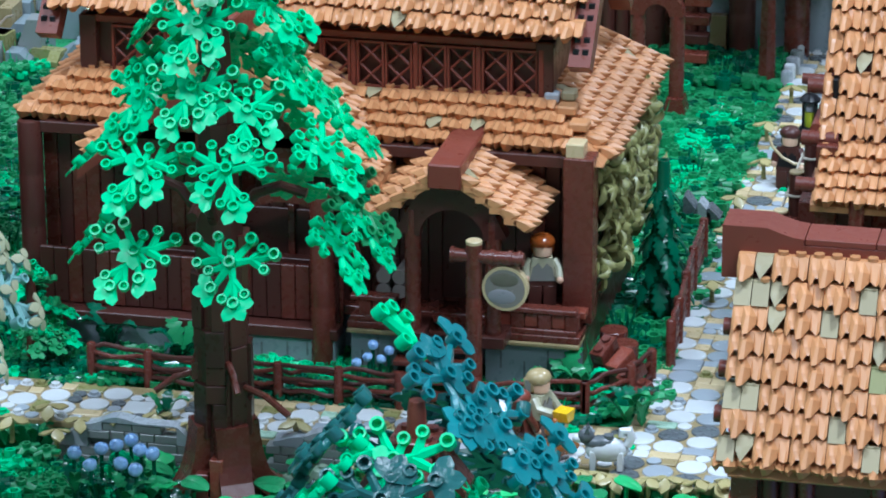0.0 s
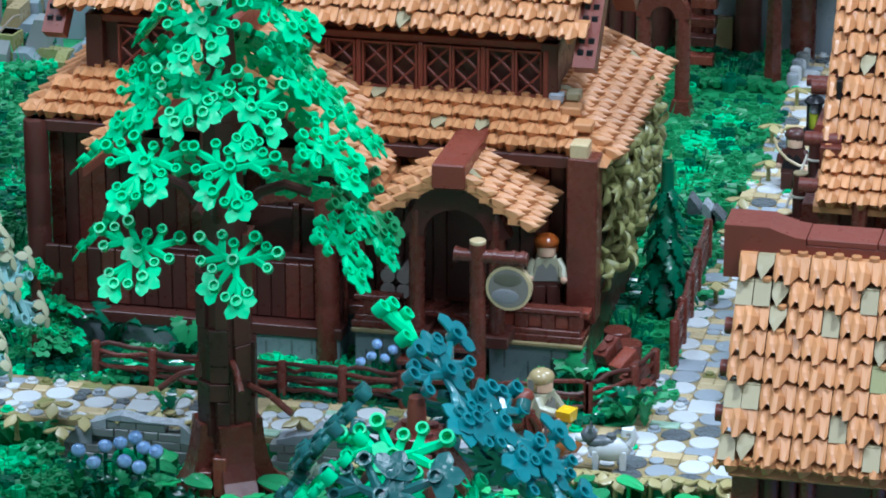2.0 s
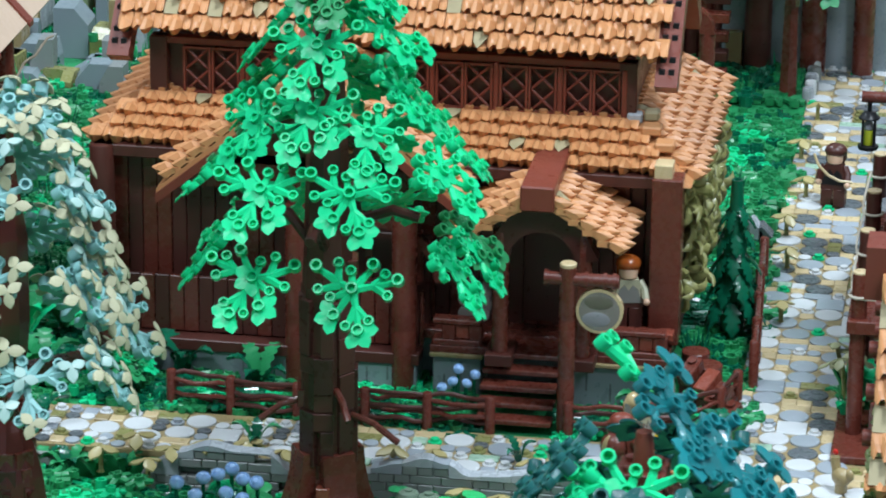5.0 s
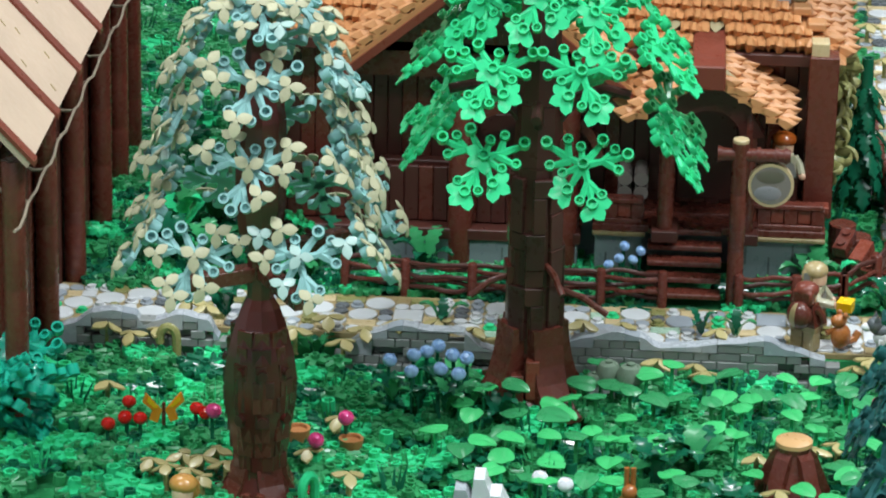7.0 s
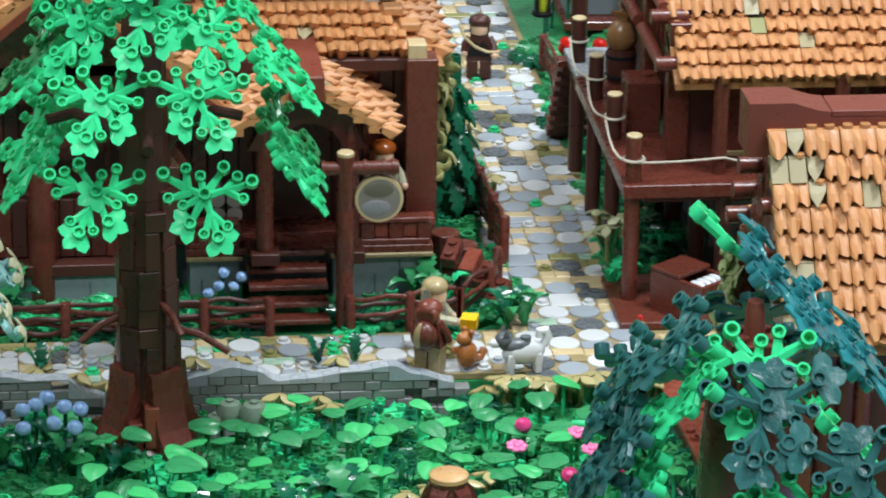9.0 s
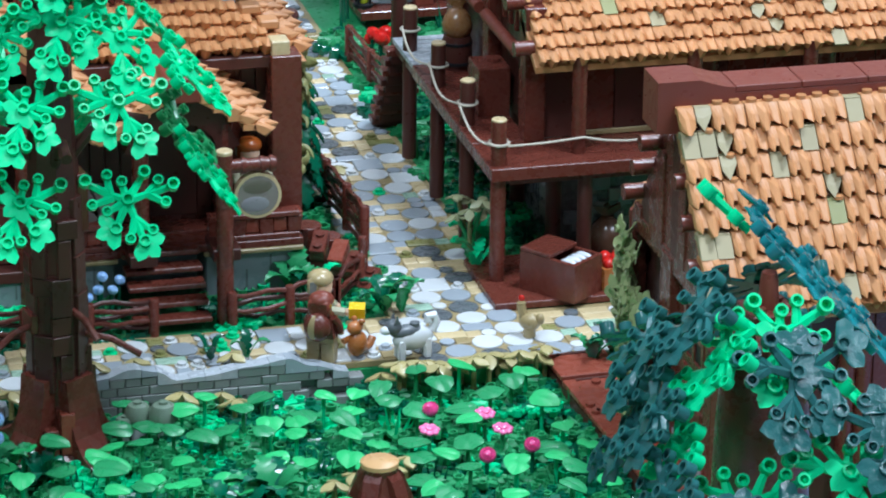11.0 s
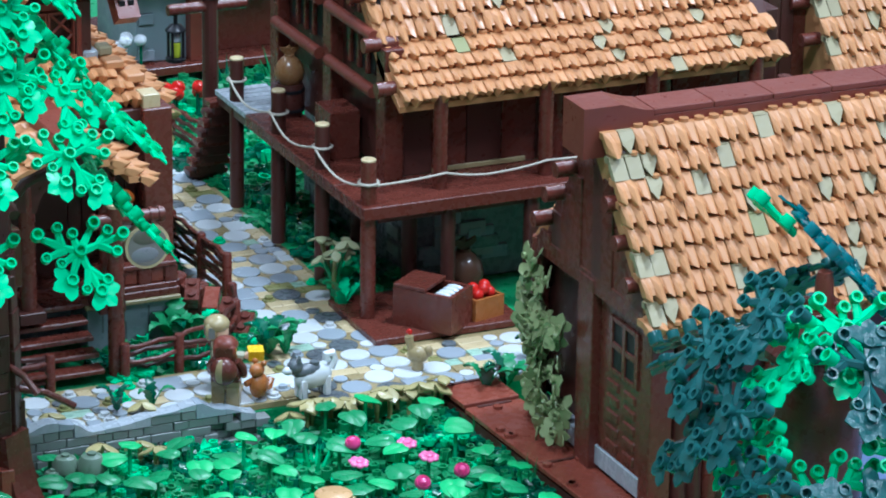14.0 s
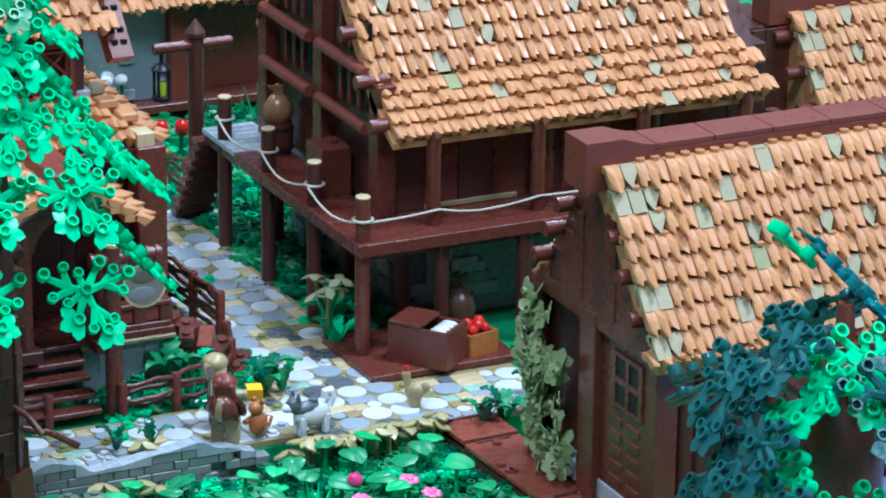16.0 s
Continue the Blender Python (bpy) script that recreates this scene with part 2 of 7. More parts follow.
MINT = plastic("sand_mint_plastic", (0.36, 0.53, 0.40), 0.26)
pavement = thing("pavement", "paving of grey, white and tan round and square toy tiles", "pavement", -6, -6, 0, kind="structure")
bm = B()
box(bm, -66, -10.2, -0.5, -8, -3.4, -0.14)
box(bm, -8, -12, -0.5, 0.4, 100, -0.14)
box(bm, 0.4, -12, -0.5, 9, -4.2, -0.14)
part("mortar_bed", bm, SAND, pavement, "dark tan bed under the paving", w=True)
DISC2 = [tile_round(0.99, 0.3, m) for m in (PEBBLE, PEBBLE, PEBBLE, SLAB, SLAB, GREY)]
DISC1 = [tile_round(0.49, 0.28, m) for m in (PEBBLE, PEBBLE, SLAB, SLAB, GREY)] + [tile_round(0.47, 0.28, m, True) for m in (PEBBLE, SLAB, OLIVE, LEAF, PEBBLE)]
SQ1 = [tile_square(0.97, 0.97, 0.3, m) for m in (TAN, TAN, SAND, TAN, SLAB, MINT, PEBBLE)] + [tile_square(0.97, 0.97, 0.34, m, 1) for m in (TAN, OLIVE, TAN)]
SQ2 = [tile_square(1.97, 0.97, 0.3, m) for m in (TAN, SLAB, MINT, TAN)] + [tile_square(1.97, 0.97, 0.34, m, 1) for m in (TAN, OLIVE, TAN)]
SQ22 = [tile_square(1.97, 1.97, 0.3, m) for m in (SLAB, PEBBLE)]


def on_road(x, y):
    return (-64 <= x < -8 and -9.6 <= y < -3.6) or (-7.6 <= x < 0 and -11.6 <= y < 96) or (0 <= x < 8.6 and -11.6 <= y < -4.6)


taken, near, far = set(), [], []
cells = [(x, y) for x in range(-64, 9) for y in range(-12, 96)]
road_rng = random.Random(21)


def lay(me, x, y, rz):
    lift = road_rng.uniform(-0.05, 0.03)
    if x < -10 and me in DISC2[3:] and int(x * 7 + y * 3) % 4:
        me = DISC2[0]
    keep = -12 <= y < 6 and (x > -30 or road_rng.random() < 0.25)
    (near if keep else far).append((me, x, y, lift, rz))


order = cells[:]
road_rng.shuffle(order)
for x, y in order:
    quad = {(x, y), (x + 1, y), (x, y + 1), (x + 1, y + 1)}
    if quad & taken or not all(on_road(a + 0.5, b + 0.5) for a, b in quad) or road_rng.random() < 0.12:
        continue
    if road_rng.random() < (0.44 if x > -9 else 0.36):
        taken |= quad
        lay(road_rng.choice(DISC2) if road_rng.random() < 0.93 else road_rng.choice(SQ22), x + 1, y + 1, 0)
for x, y in cells:
    if (x, y) in taken or not on_road(x + 0.5, y + 0.5):
        continue
    k = road_rng.random()
    if k < (0.22 if x > -9 else 0.10) and (x + 1, y) not in taken and on_road(x + 1.5, y + 0.5):
        taken |= {(x, y), (x + 1, y)}
        lay(road_rng.choice(SQ2), x + 1, y + 0.5, 0)
    else:
        taken.add((x, y))
        lay(road_rng.choice(DISC1 if k < (0.64 if x > -9 else 0.74) else SQ1), x + 0.5, y + 0.5, 0)
near.sort(key=lambda c: (c[1] + 5) ** 2 + (c[2] + 5) ** 2)
for k, (me, x, y, lift, rz) in enumerate(near + far):
    if k < 290:
        piece("paving_tile", me, pavement, at(x + 6, y + 6, lift, road_rng.uniform(-1.2, 1.2), road_rng.uniform(-1.2, 1.2), rz))
rest = {}
for me, x, y, lift, rz in (near + far)[290:]:
    rest.setdefault(me.materials[0].name, []).append((me, x, y, lift))
for key, many in rest.items():
    bm = B()
    for me, x, y, lift in many:
        start = len(bm.verts)
        bm.from_mesh(me)
        bm.verts.ensure_lookup_table()
        for v in bm.verts[start:]:
            v.co = v.co / S + Vector((x + 6, y + 6, lift))
    ob = part("far_paving", bm, many[0][0].materials[0], pavement)
    ob["kind"] = "stuff"


# ------------------------------------------------------------------ thatch pieces
def thatch_mesh(dy, dz, mat, form="", seed=0, knobs=False):
    """One roof piece two studs wide: a thin sheet above that flares into a lobe, a long crested blade and a short lobe, all cut off square below."""
    r = random.Random(seed)
    bm = B()
    steep = math.hypot(dy, dz)
    ey, ez = dy / steep, -dz / steep
    ny, nz = dz / steep, dy / steep

    def spot(x, t, up):
        return bm.verts.new((x, t * steep * ey + up * ny, 0.3 + t * steep * ez + up * nz))

    def sheet(grid, low, width):
        """A closed block from a grid of (x, t, up) rows, seen from outside, and the depth of its underside."""
        grid = [[(width - x, t, up) for x, t, up in row] for row in grid]
        tops = [[spot(*c) for c in row] for row in grid]
        lows = [[spot(x, t - (0.16 if k else 0.0), low) for x, t, up in row] for k, row in enumerate((grid[0], grid[-1]))]
        for a, b in zip(tops, tops[1:]):
            for k in range(len(a) - 1):
                bm.faces.new((a[k], a[k + 1], b[k + 1]))
                bm.faces.new((a[k], b[k + 1], b[k]))
        for k in range(len(tops[0]) - 1):
            bm.faces.new((tops[-1][k], tops[-1][k + 1], lows[1][k + 1], lows[1][k]))
            bm.faces.new((lows[0][k], lows[0][k + 1], tops[0][k + 1], tops[0][k]))
        for e in (0, -1):
            bm.faces.new([row[e] for row in tops] + [lows[1][e], lows[0][e]])

    if form == "wedge":
        # a plain slope one stud wide with one corner cut away
        box(bm, 0.03, -0.5, -0.15, 0.97, 0.06, 0.26)
        sheet([[(0.03, 0.0, 0.0), (0.3, 0.0, 0.0), (0.97, 0.0, 0.0)], [(0.03, 0.4, 0.12), (0.38, 0.5, 0.16), (0.97, 0.34, 0.10)], [(0.05, 0.62, 0.14), (0.38, 1.04, 0.22), (0.95, 0.38, 0.10)]], -0.3, 1.0)
        return mesh_of(bm, mat, False, "thatch_plate")
    if form == "plate":
        # a plain slope one stud wide with a sharp lower edge
        box(bm, 0.03, -0.5, -0.15, 0.97, 0.1, 0.24)
        sheet([[(0.03, 0.0, 0.0), (0.97, 0.0, 0.0)], [(0.03, 1.04, 0.14), (0.97, 1.04, 0.14)]], -0.3, 1.0)
        return mesh_of(bm, mat, False, "thatch_plate")
    e = [r.uniform(-0.05, 0.05) for _ in range(8)]
    if form == "tuft":
        box(bm, 0.02, -0.6, -0.1, 0.98, 0.02, 0.3)
        sheet([[(0.02, 0.0, 0.0), (0.22, 0.0, 0.02), (0.44, 0.0, 0.04), (0.98, 0.0, 0.0)], [(0.02, 0.5, 0.14), (0.26, 0.5, 0.40), (0.52, 0.5, 0.36), (0.98, 0.5, 0.10)],
               [(0.06, 0.92, 0.14), (0.28, 1.2, 0.60), (0.48, 1.2, 0.54), (0.94, 0.82, 0.12)]], -0.3, 1.0)
        return mesh_of(bm, mat, False, "thatch_piece")
    box(bm, 0.02, -0.8, -0.1, 1.98, 0.02, 0.3)
    sheet([[(0.02, 0.0, 0.0), (0.20, 0.0, 0.02), (0.44, 0.0, 0.02), (0.60, 0.0, 0.04), (0.90, 0.0, 0.08), (1.02, 0.0, 0.07), (1.40, 0.0, 0.0)],
           [(0.02, 0.45, 0.16), (0.22, 0.5, 0.32), (0.44, 0.5, 0.26), (0.60, 0.5, 0.32), (0.88 + e[0], 0.5, 0.56), (1.04 + e[1], 0.5, 0.50), (1.40, 0.45, 0.05)],
           [(0.02, 0.90 + e[2], 0.22), (0.22, 1.14 + e[3], 0.52), (0.40, 0.82, 0.30), (0.60, 0.84, 0.34), (0.76, 1.26 + e[4], 0.78), (1.04, 1.20 + e[4], 0.66), (1.38, 0.78 + e[5], 0.03)]], -0.32, 2.0)
    sheet([[(1.40, 0.0, 0.0), (1.50, 0.0, 0.01), (1.84, 0.0, 0.01), (1.98, 0.0, 0.0)], [(1.40, 0.45, 0.03), (1.52, 0.48, 0.13), (1.84, 0.48, 0.17), (1.98, 0.45, 0.10)],
           [(1.42, 0.78, 0.03), (1.54, 0.86 + e[6], 0.22), (1.82, 0.98 + e[7], 0.30), (1.97, 0.86, 0.16)]], -0.32, 2.0)
    if knobs:
        for sx in (0.5, 1.5):
            stud(bm, sx, -0.26, 0.3, 0.3, 0.22, 14)
    return mesh_of(bm, mat, False, "thatch_piece")


def bare_knob(dy, dz):
    """The knob of the course below that shows beside a cut-away slope."""
    bm = B()
    stud(bm, 0.34, dy * 0.92, 0.22 - dz, 0.28, 0.2, 10)
    return mesh_of(bm, NOUGAT, False, "roof_knob")


THATCH = {}


def thatch(roof, rz, x, y, z, count, rows, dy, dz, grow=0.0, seed=1, plain=0.07, edge=False):
    """Courses of thatch pieces from the top down. rz: 180 faces the viewer, -90 faces +x, 90 faces -x, 0 faces away. grow: how far each course reaches past the one above, at both ends."""
    r = random.Random(seed)
    key = (dy, dz)
    if key not in THATCH:
        THATCH[key] = ([thatch_mesh(dy, dz, NOUGAT, seed=k) for k in range(4)], [thatch_mesh(dy, dz, m, "plate") for m in (GAP, GAP, GAP, GAP, GAP, GAP, MOSSY)], [thatch_mesh(dy, dz, m, "wedge") for m in (GAP, GAP, GAP)],
                       thatch_mesh(dy, dz, NOUGAT, seed=5, knobs=True), thatch_mesh(dy, dz, NOUGAT, "tuft"), bare_knob(dy, dz))
    good, plates, wedges, knobbed, tuft, knob = THATCH[key]
    base = at(x, y, z, 0, 0, rz)
    for row in range(rows):
        end = 2 * count + grow * row
        a = -grow * row - (0.0 if row % 2 == 0 or grow else r.choice((0.0, 1.0)))
        before = row == 0
        while a < end - 0.4:
            room = end - a
            m = base @ at(a + r.uniform(-0.02, 0.02), dy * row + r.uniform(-0.03, 0.03), -dz * row + r.uniform(-0.02, 0.02), r.uniform(-1.5, 1.5), r.uniform(-0.6, 0.6), r.uniform(-0.7, 0.7))
            if edge and row % 4 == 1 and 1.4 < room < 2.6:
                piece("thatch_plate", r.choice(plates), roof, m)
                a += 1
            elif room < 1.5:
                piece("thatch_plate" if edge and row % 2 else "thatch_piece", r.choice(plates) if edge and row % 2 else tuft, roof, m)
                a += 1
            elif not before and r.random() < plain:
                before = True
                if r.random() < 0.7:
                    piece("thatch_plate", r.choice(wedges), roof, m)
                    piece("roof_knob", knob, roof, m)
                else:
                    piece("thatch_plate", r.choice(plates), roof, m)
                a += 1
            else:
                before = False
                piece("thatch_piece", knobbed if row == 0 else r.choice(good), roof, m)
                a += 2


def local(parent, x, y, z):
    o = ORIGIN[parent.name]
    return x - o[0], y - o[1], z - o[2]


def roof_part(house, poly, y0, y1, axis="y", label="", mat=None):
    """The solid under the thatch, as one part of the house."""
    bm = B()
    prism(bm, poly, y0, y1, axis)
    ob = part("roof", bm, mat or NOUGAT, house, label or "roof of overlapping tan thatch pieces", w=True)
    return ob


def boards(house, name, mats, x0, x1, y, z0, z1, step=1.0, thick=0.5, axis="x", seed=3, round_log=False, face=-1):
    """Upright boards or half logs along a wall. axis x: the wall runs along x at that y; axis y: along y at that x."""
    r = random.Random(seed)
    made = {}
    a = x0
    while a < x1 - 0.05:
        wdt = min(step, x1 - a)
        mat = r.choice(mats)
        key = (round(wdt, 2), mat.name)
        if key not in made:
            bm = B()
            if round_log:
                cyl(bm, (0, 0, 0), (0, 0, z1 - z0), wdt * 0.5, None, 10)
            else:
                box(bm, -wdt / 2 + 0.02, -thick / 2, 0, wdt / 2 - 0.02, thick / 2, z1 - z0, 0.05)
            made[key] = mesh_of(bm, mat, round_log, name)
        px, py = (a + wdt / 2, y + r.uniform(-0.06, 0.06)) if axis == "x" else (y + r.uniform(-0.06, 0.06), a + wdt / 2)
        piece(name, made[key], house, at(*local(house, px, py, z0), 0, 0, 0 if axis == "x" else 90))
        a += step


def post(house, name, mat, x, y, z0, z1, r=0.5, label="", cap=None, square=False):
    bm = B()
    if square:
        box(bm, x - r, y - r, z0, x + r, y + r, z1, 0.07)
    else:
        n = max(1, int((z1 - z0) / 3.4))
        lathe(bm, x, y, [(r * k, z0 + (z1 - z0) * t) for i in range(n) for k, t in ((0.975, i / n), (1.0, (i + 0.03) / n), (1.0, (i + 0.97) / n))] + [(r * 0.95, z1)], 14)
    ob = part(name, bm, mat, house, label, smooth=not square, w=True)
    if cap:
        bm = B()
        lathe(bm, x, y, [(r * 0.98, z1 + 0.005), (r * 0.98, z1 + 0.1), (r * 0.9, z1 + 0.14)], 14)
        part("cap", bm, cap, house, "tan end grain", smooth=True, w=True)
    return ob


def beam(house, name, mat, p0, p1, r=0.45, label="", n=12):
    bm = B()
    cyl(bm, p0, p1, r, None, n)
    return part(name, bm, mat, house, label, smooth=True, w=True)


def block(house, name, mat, x0, y0, z0, x1, y1, z1, label="", bev=0.06):
    bm = B()
    box(bm, x0, y0, z0, x1, y1, z1, bev)
    return part(name, bm, mat, house, label, w=True)


def lattice(house, x0, y, z0, z1, w):
    """A latticed window with its frame, facing the viewer."""
    bm = B()
    f = 0.16
    for c in ((x0, z0, x0 + w, z0 + f), (x0, z1 - f, x0 + w, z1), (x0, z0 + f, x0 + f, z1 - f), (x0 + w - f, z0 + f, x0 + w, z1 - f)):
        box(bm, c[0], y - 0.25, c[1], c[2], y + 0.15, c[3])
    win = part("window", bm, RIDGE, house, "small brown latticed window", w=True)
    bm = B()
    a, b = x0 + f, x0 + w - f
    lo, hi = z0 + f, z1 - f
    mid = (lo + hi) / 2
    for p, q in (((a, lo), (b, mid)), ((b, lo), (a, mid)), ((a, mid), (b, hi)), ((b, mid), (a, hi))):
        cyl(bm, (p[0], y, p[1]), (q[0], y, q[1]), 0.1, None, 6)
    o = ORIGIN[house.name]
    bmesh.ops.translate(bm, verts=bm.verts, vec=[-c for c in o])
    part("lattice", bm, RIDGE, win)


# ------------------------------------------------------------------ the inn
inn = thing("inn", "large dark brown timber inn with tan thatched roofs and a porch", "house", -31.5, 16, 0)
block(inn, "wall", DARK, -50.6, 7.3, 3.6, -13.2, 26.0, 15.2, "dark brown timber walls")
block(inn, "foundation", FOUND, -50.2, 6.0, -0.4, -13.4, 26, 3.0, "grey stone foundation")
block(inn, "side_skirt", DARK, -13.4, 7.2, -0.4, -13.0, 26.5, 3.0, "dark side skirting")
block(inn, "deck", BROWN, -51, 4.6, 3.0, -12.6, 27, 3.7, "brown deck on a tan edge")
block(inn, "deck_edge", SAND, -19.0, 2.2, 2.7, -12.4, 4.6, 3.0, "dark tan deck edge")
block(inn, "deck_edge", SAND, -28.2, 2.2, 2.7, -24.6, 4.6, 3.0, "dark tan deck edge")
block(inn, "porch_floor", BROWN, -28.2, 2.4, 3.0, -12.4, 7.2, 3.5, "brown porch floor")
block(inn, "porch_base", FOUND, -18.8, 2.6, -0.4, -12.8, 6.0, 2.7, "grey stone base of the porch")
block(inn, "porch_base", FOUND, -28.0, 2.6, -0.4, -24.8, 6.0, 2.7, "grey stone base of the porch")
for x, z0, z1 in ((-17.8, 0.9, 2.3), (-16.2, 0.2, 1.5), (-14.6, 0.9, 2.4), (-26.2, 1.1, 2.4), (-27.3, 0.2, 1.4)):
    block(inn, "joint", GREY, x, 2.585, z0, x + 0.14, 2.7, z1, "dark joint in the stone base", 0.0)
block(inn, "front_base", FOUND, -50.0, 3.0, -0.4, -29.2, 5.9, 1.7, "grey stone base under the front wall")
block(inn, "sill_beam", DARK, -50.4, 2.8, 1.71, -29.0, 4.6, 2.5, "dark sill beam on the stone base")
for x, z0, z1 in ((-32.6, 0.3, 1.4), (-34.4, 0.1, 1.2), (-31.2, 0.5, 1.5), (-37.5, 0.3, 1.4), (-39.2, 0.1, 1.2), (-41.0, 0.4, 1.5)):
    block(inn, "joint", GREY, x, 2.985, z0, x + 0.14, 3.1, z1, "dark joint in the stone base", 0.0)
boards(inn, "board", [DARK, DARK, BROWN], -50.6, -13.2, 7.1, 3.7, 15.1, 1.0, 0.5, seed=5)
boards(inn, "board", [DARK, DARK, BROWN], 7.4, 26, -13.0, 3.7, 15.1, 1.0, 0.5, axis="y", seed=6)
for x in (-51.0, -37.3, -30.1):
    post(inn, "post", BROWN if x > -50 else DARK, x, 5.4 if x < -50 else 3.4, 0.0, 15.1 if x < -50 else 12.4, 0.85, "round brown post")
post(inn, "corner_post", BROWN, -13.0, 5.6, 3.7, 15.2, 1.0, "square brown corner post", square=True)
block(inn, "eave_beam", DARK, -51.6, 5.2, 14.3, -12.2, 6.3, 15.1)
# porch rails
for x0, x1 in ((-18.6, -12.6), (-28.0, -24.8)):
    rail = block(inn, "rail", BROWN, x0, 2.4, 5.0, x1, 3.4, 5.35, "brown porch rail")
    block(inn, "kick_board", BROWN, x0, 2.45, 3.5, x1, 3.2, 3.9)
    # wide uprights with a reddish square between each two
    for x in [x1 - 0.7 - 1.83 * k for k in range(int((x1 - x0) / 1.83) + 1)]:
        block(inn, "baluster", BROWN, max(x0, x - 0.1), 2.5, 3.9, x + 0.8, 3.3, 5.0)
        if x - 1.1 > x0:
            block(inn, "rail_panel", RUST, x - 1.02, 2.66, 3.95, x - 0.12, 3.0, 4.95, "reddish square rail panel")
block(inn, "rail", RUST, -13.2, 3.5, 4.4, -12.2, 7.0, 4.9, "reddish brown side rail")
block(inn, "porch_step", BROWN, -17.6, 3.8, 3.5, -13.6, 7.0, 4.85, "brown raised step on the porch")
# steps up to the porch
for k in range(5):
    block(inn, "step", BROWN, -24.4, -2.6 + k * 1.05, 0.2 + k * 0.75, -19.4, -1.3 + k * 1.05, 0.55 + k * 0.75, "open brown plank step")
# porch columns, arch and gable
for x in (-23.3, -17.9):
    post(inn, "porch_column", BROWN, x, 0.9, 4.0, 12.4, 0.55, "slim round brown column")
    block(inn, "column_foot", DARK, x - 0.9, 0.0, 3.2, x + 0.9, 3.0, 4.0)
arch = [(-24.4, 10.9)] + [(-20.6 + 2.15 * math.cos(a), 10.6 + 2.0 * math.sin(a)) for a in [math.pi - math.pi * i / 12 for i in range(13)]] + [(-16.9, 10.9), (-18.6, 14.1), (-20.6, 15.2), (-22.6, 14.1)]
bm = B()
prism(bm, arch, 0.4, 1.5)
part("porch_arch", bm, DARK, inn, "dark brown arched gable board", w=True)
# No opening here: a solid dark sheet stands for the shaded interior.
block(inn, "door", DARK, -22.6, 6.75, 4.0, -18.6, 7.0, 11.6, "dark sheet for the shade inside the doorway")
porch_roof = roof_part(inn, [(-25.9, 12.2), (-20.8, 15.7), (-15.6, 12.2), (-15.6, 11.9), (-20.8, 14.9), (-25.9, 11.9)], -0.5, 7.6, "y", "small gabled porch roof of tan thatch")
thatch(porch_roof, -90, *local(inn, -19.9, 7.4, 15.0), 4, 5, 0.95, 0.68, seed=11, plain=0.05)
thatch(porch_roof, 90, *local(inn, -21.7, -0.6, 15.0), 4, 5, 0.95, 0.68, seed=12, plain=0.05)
block(inn, "ridge_beam", RIDGE, -21.9, -0.9, 14.4, -19.7, 7.4, 16.1, "heavy reddish brown ridge beam", 0.1)
# dormer gable with the great arch
dormer_roof = roof_part(inn, [(-46.4, 13.5), (-36.1, 22.2), (-25.8, 13.5), (-25.8, 13.0), (-36.1, 21.5), (-46.4, 13.0)], 1.6, 11.5, "y", "steep gabled dormer roof of tan thatch")
thatch(dormer_roof, -90, *local(inn, -35.3, 11.6, 21.8), 5, 10, 0.93, 0.79, seed=13, plain=0.05)
thatch(dormer_roof, 90, *local(inn, -36.9, 1.6, 21.8), 5, 10, 0.93, 0.79, seed=14, plain=0.05)
block(inn, "ridge_beam", RIDGE, -37.0, 1.2, 22.4, -35.2, 11.6, 24.5, "heavy reddish brown ridge beam", 0.1)
for s in (-1, 1):
    bm = B()
    prism(bm, [(-36.1 + s * 10.3, 12.5), (-36.1 + s * 10.3, 13.2), (-36.1, 21.6), (-36.1, 20.9)], 1.35, 2.2)
    part("barge_board", bm, RIDGE, inn, "reddish brown sloping barge board", w=True)
outer = [(-32.8 + 5.2 * math.cos(a), 7.2 + 4.3 * math.sin(a)) for a in [math.pi * i / 16 for i in range(17)]]
inner = [(-32.8 + 4.6 * math.cos(a), 7.2 + 3.7 * math.sin(a)) for a in [math.pi - math.pi * i / 16 for i in range(17)]]
bm = B()
prism(bm, outer + inner, 4.2, 5.2)
part("great_arch", bm, TRUNK, inn, "dark brown arched window hood", w=True)
bm = B()
prism(bm, [(-45.4, 12.6), (-36.1, 20.6), (-26.8, 12.6)], 5.2, 6.0)
part("gable_board", bm, BROWN, inn, w=True)
# Dark slab in place of an opening: the gloom inside is its colour.
block(inn, "dark_window", DARK, -37.2, 6.6, 5.0, -28.8, 6.84, 9.6, "dark brown sheet for the unlit inside of a window")
for x in (-36.6, -33, -29.6):
    block(inn, "mullion", BROWN, x - 0.25, 6.3, 4.0, x + 0.25, 6.7, 10.0)
block(inn, "lower_wall", DARK, -43.0, 5.6, 3.6, -28.8, 6.6, 6.4, "panelled dark brown wall")
boards(inn, "board", [DARK, DARK, BROWN], -50.2, -28.9, 4.3, 2.6, 6.5, 1.0, 0.4, seed=8)
# skirt roof, hipped on the sides
bm = B()
low = [bm.verts.new(c) for c in ((-51.8, 5.4, 14.5), (-11.5, 5.4, 14.5), (-11.5, 28.6, 14.5), (-51.8, 28.6, 14.5))]
high = [bm.verts.new(c) for c in ((-48.0, 10.4, 17.5), (-15.6, 10.4, 17.5), (-15.6, 24.0, 17.5), (-48.0, 24.0, 17.5))]
bm.faces.new(low[::-1])
bm.faces.new(high)
for i in range(4):
    bm.faces.new((low[i], low[(i + 1) % 4], high[(i + 1) % 4], high[i]))
skirt = part("roof", bm, NOUGAT, inn, "low hipped skirt roof of tan thatch", w=True)
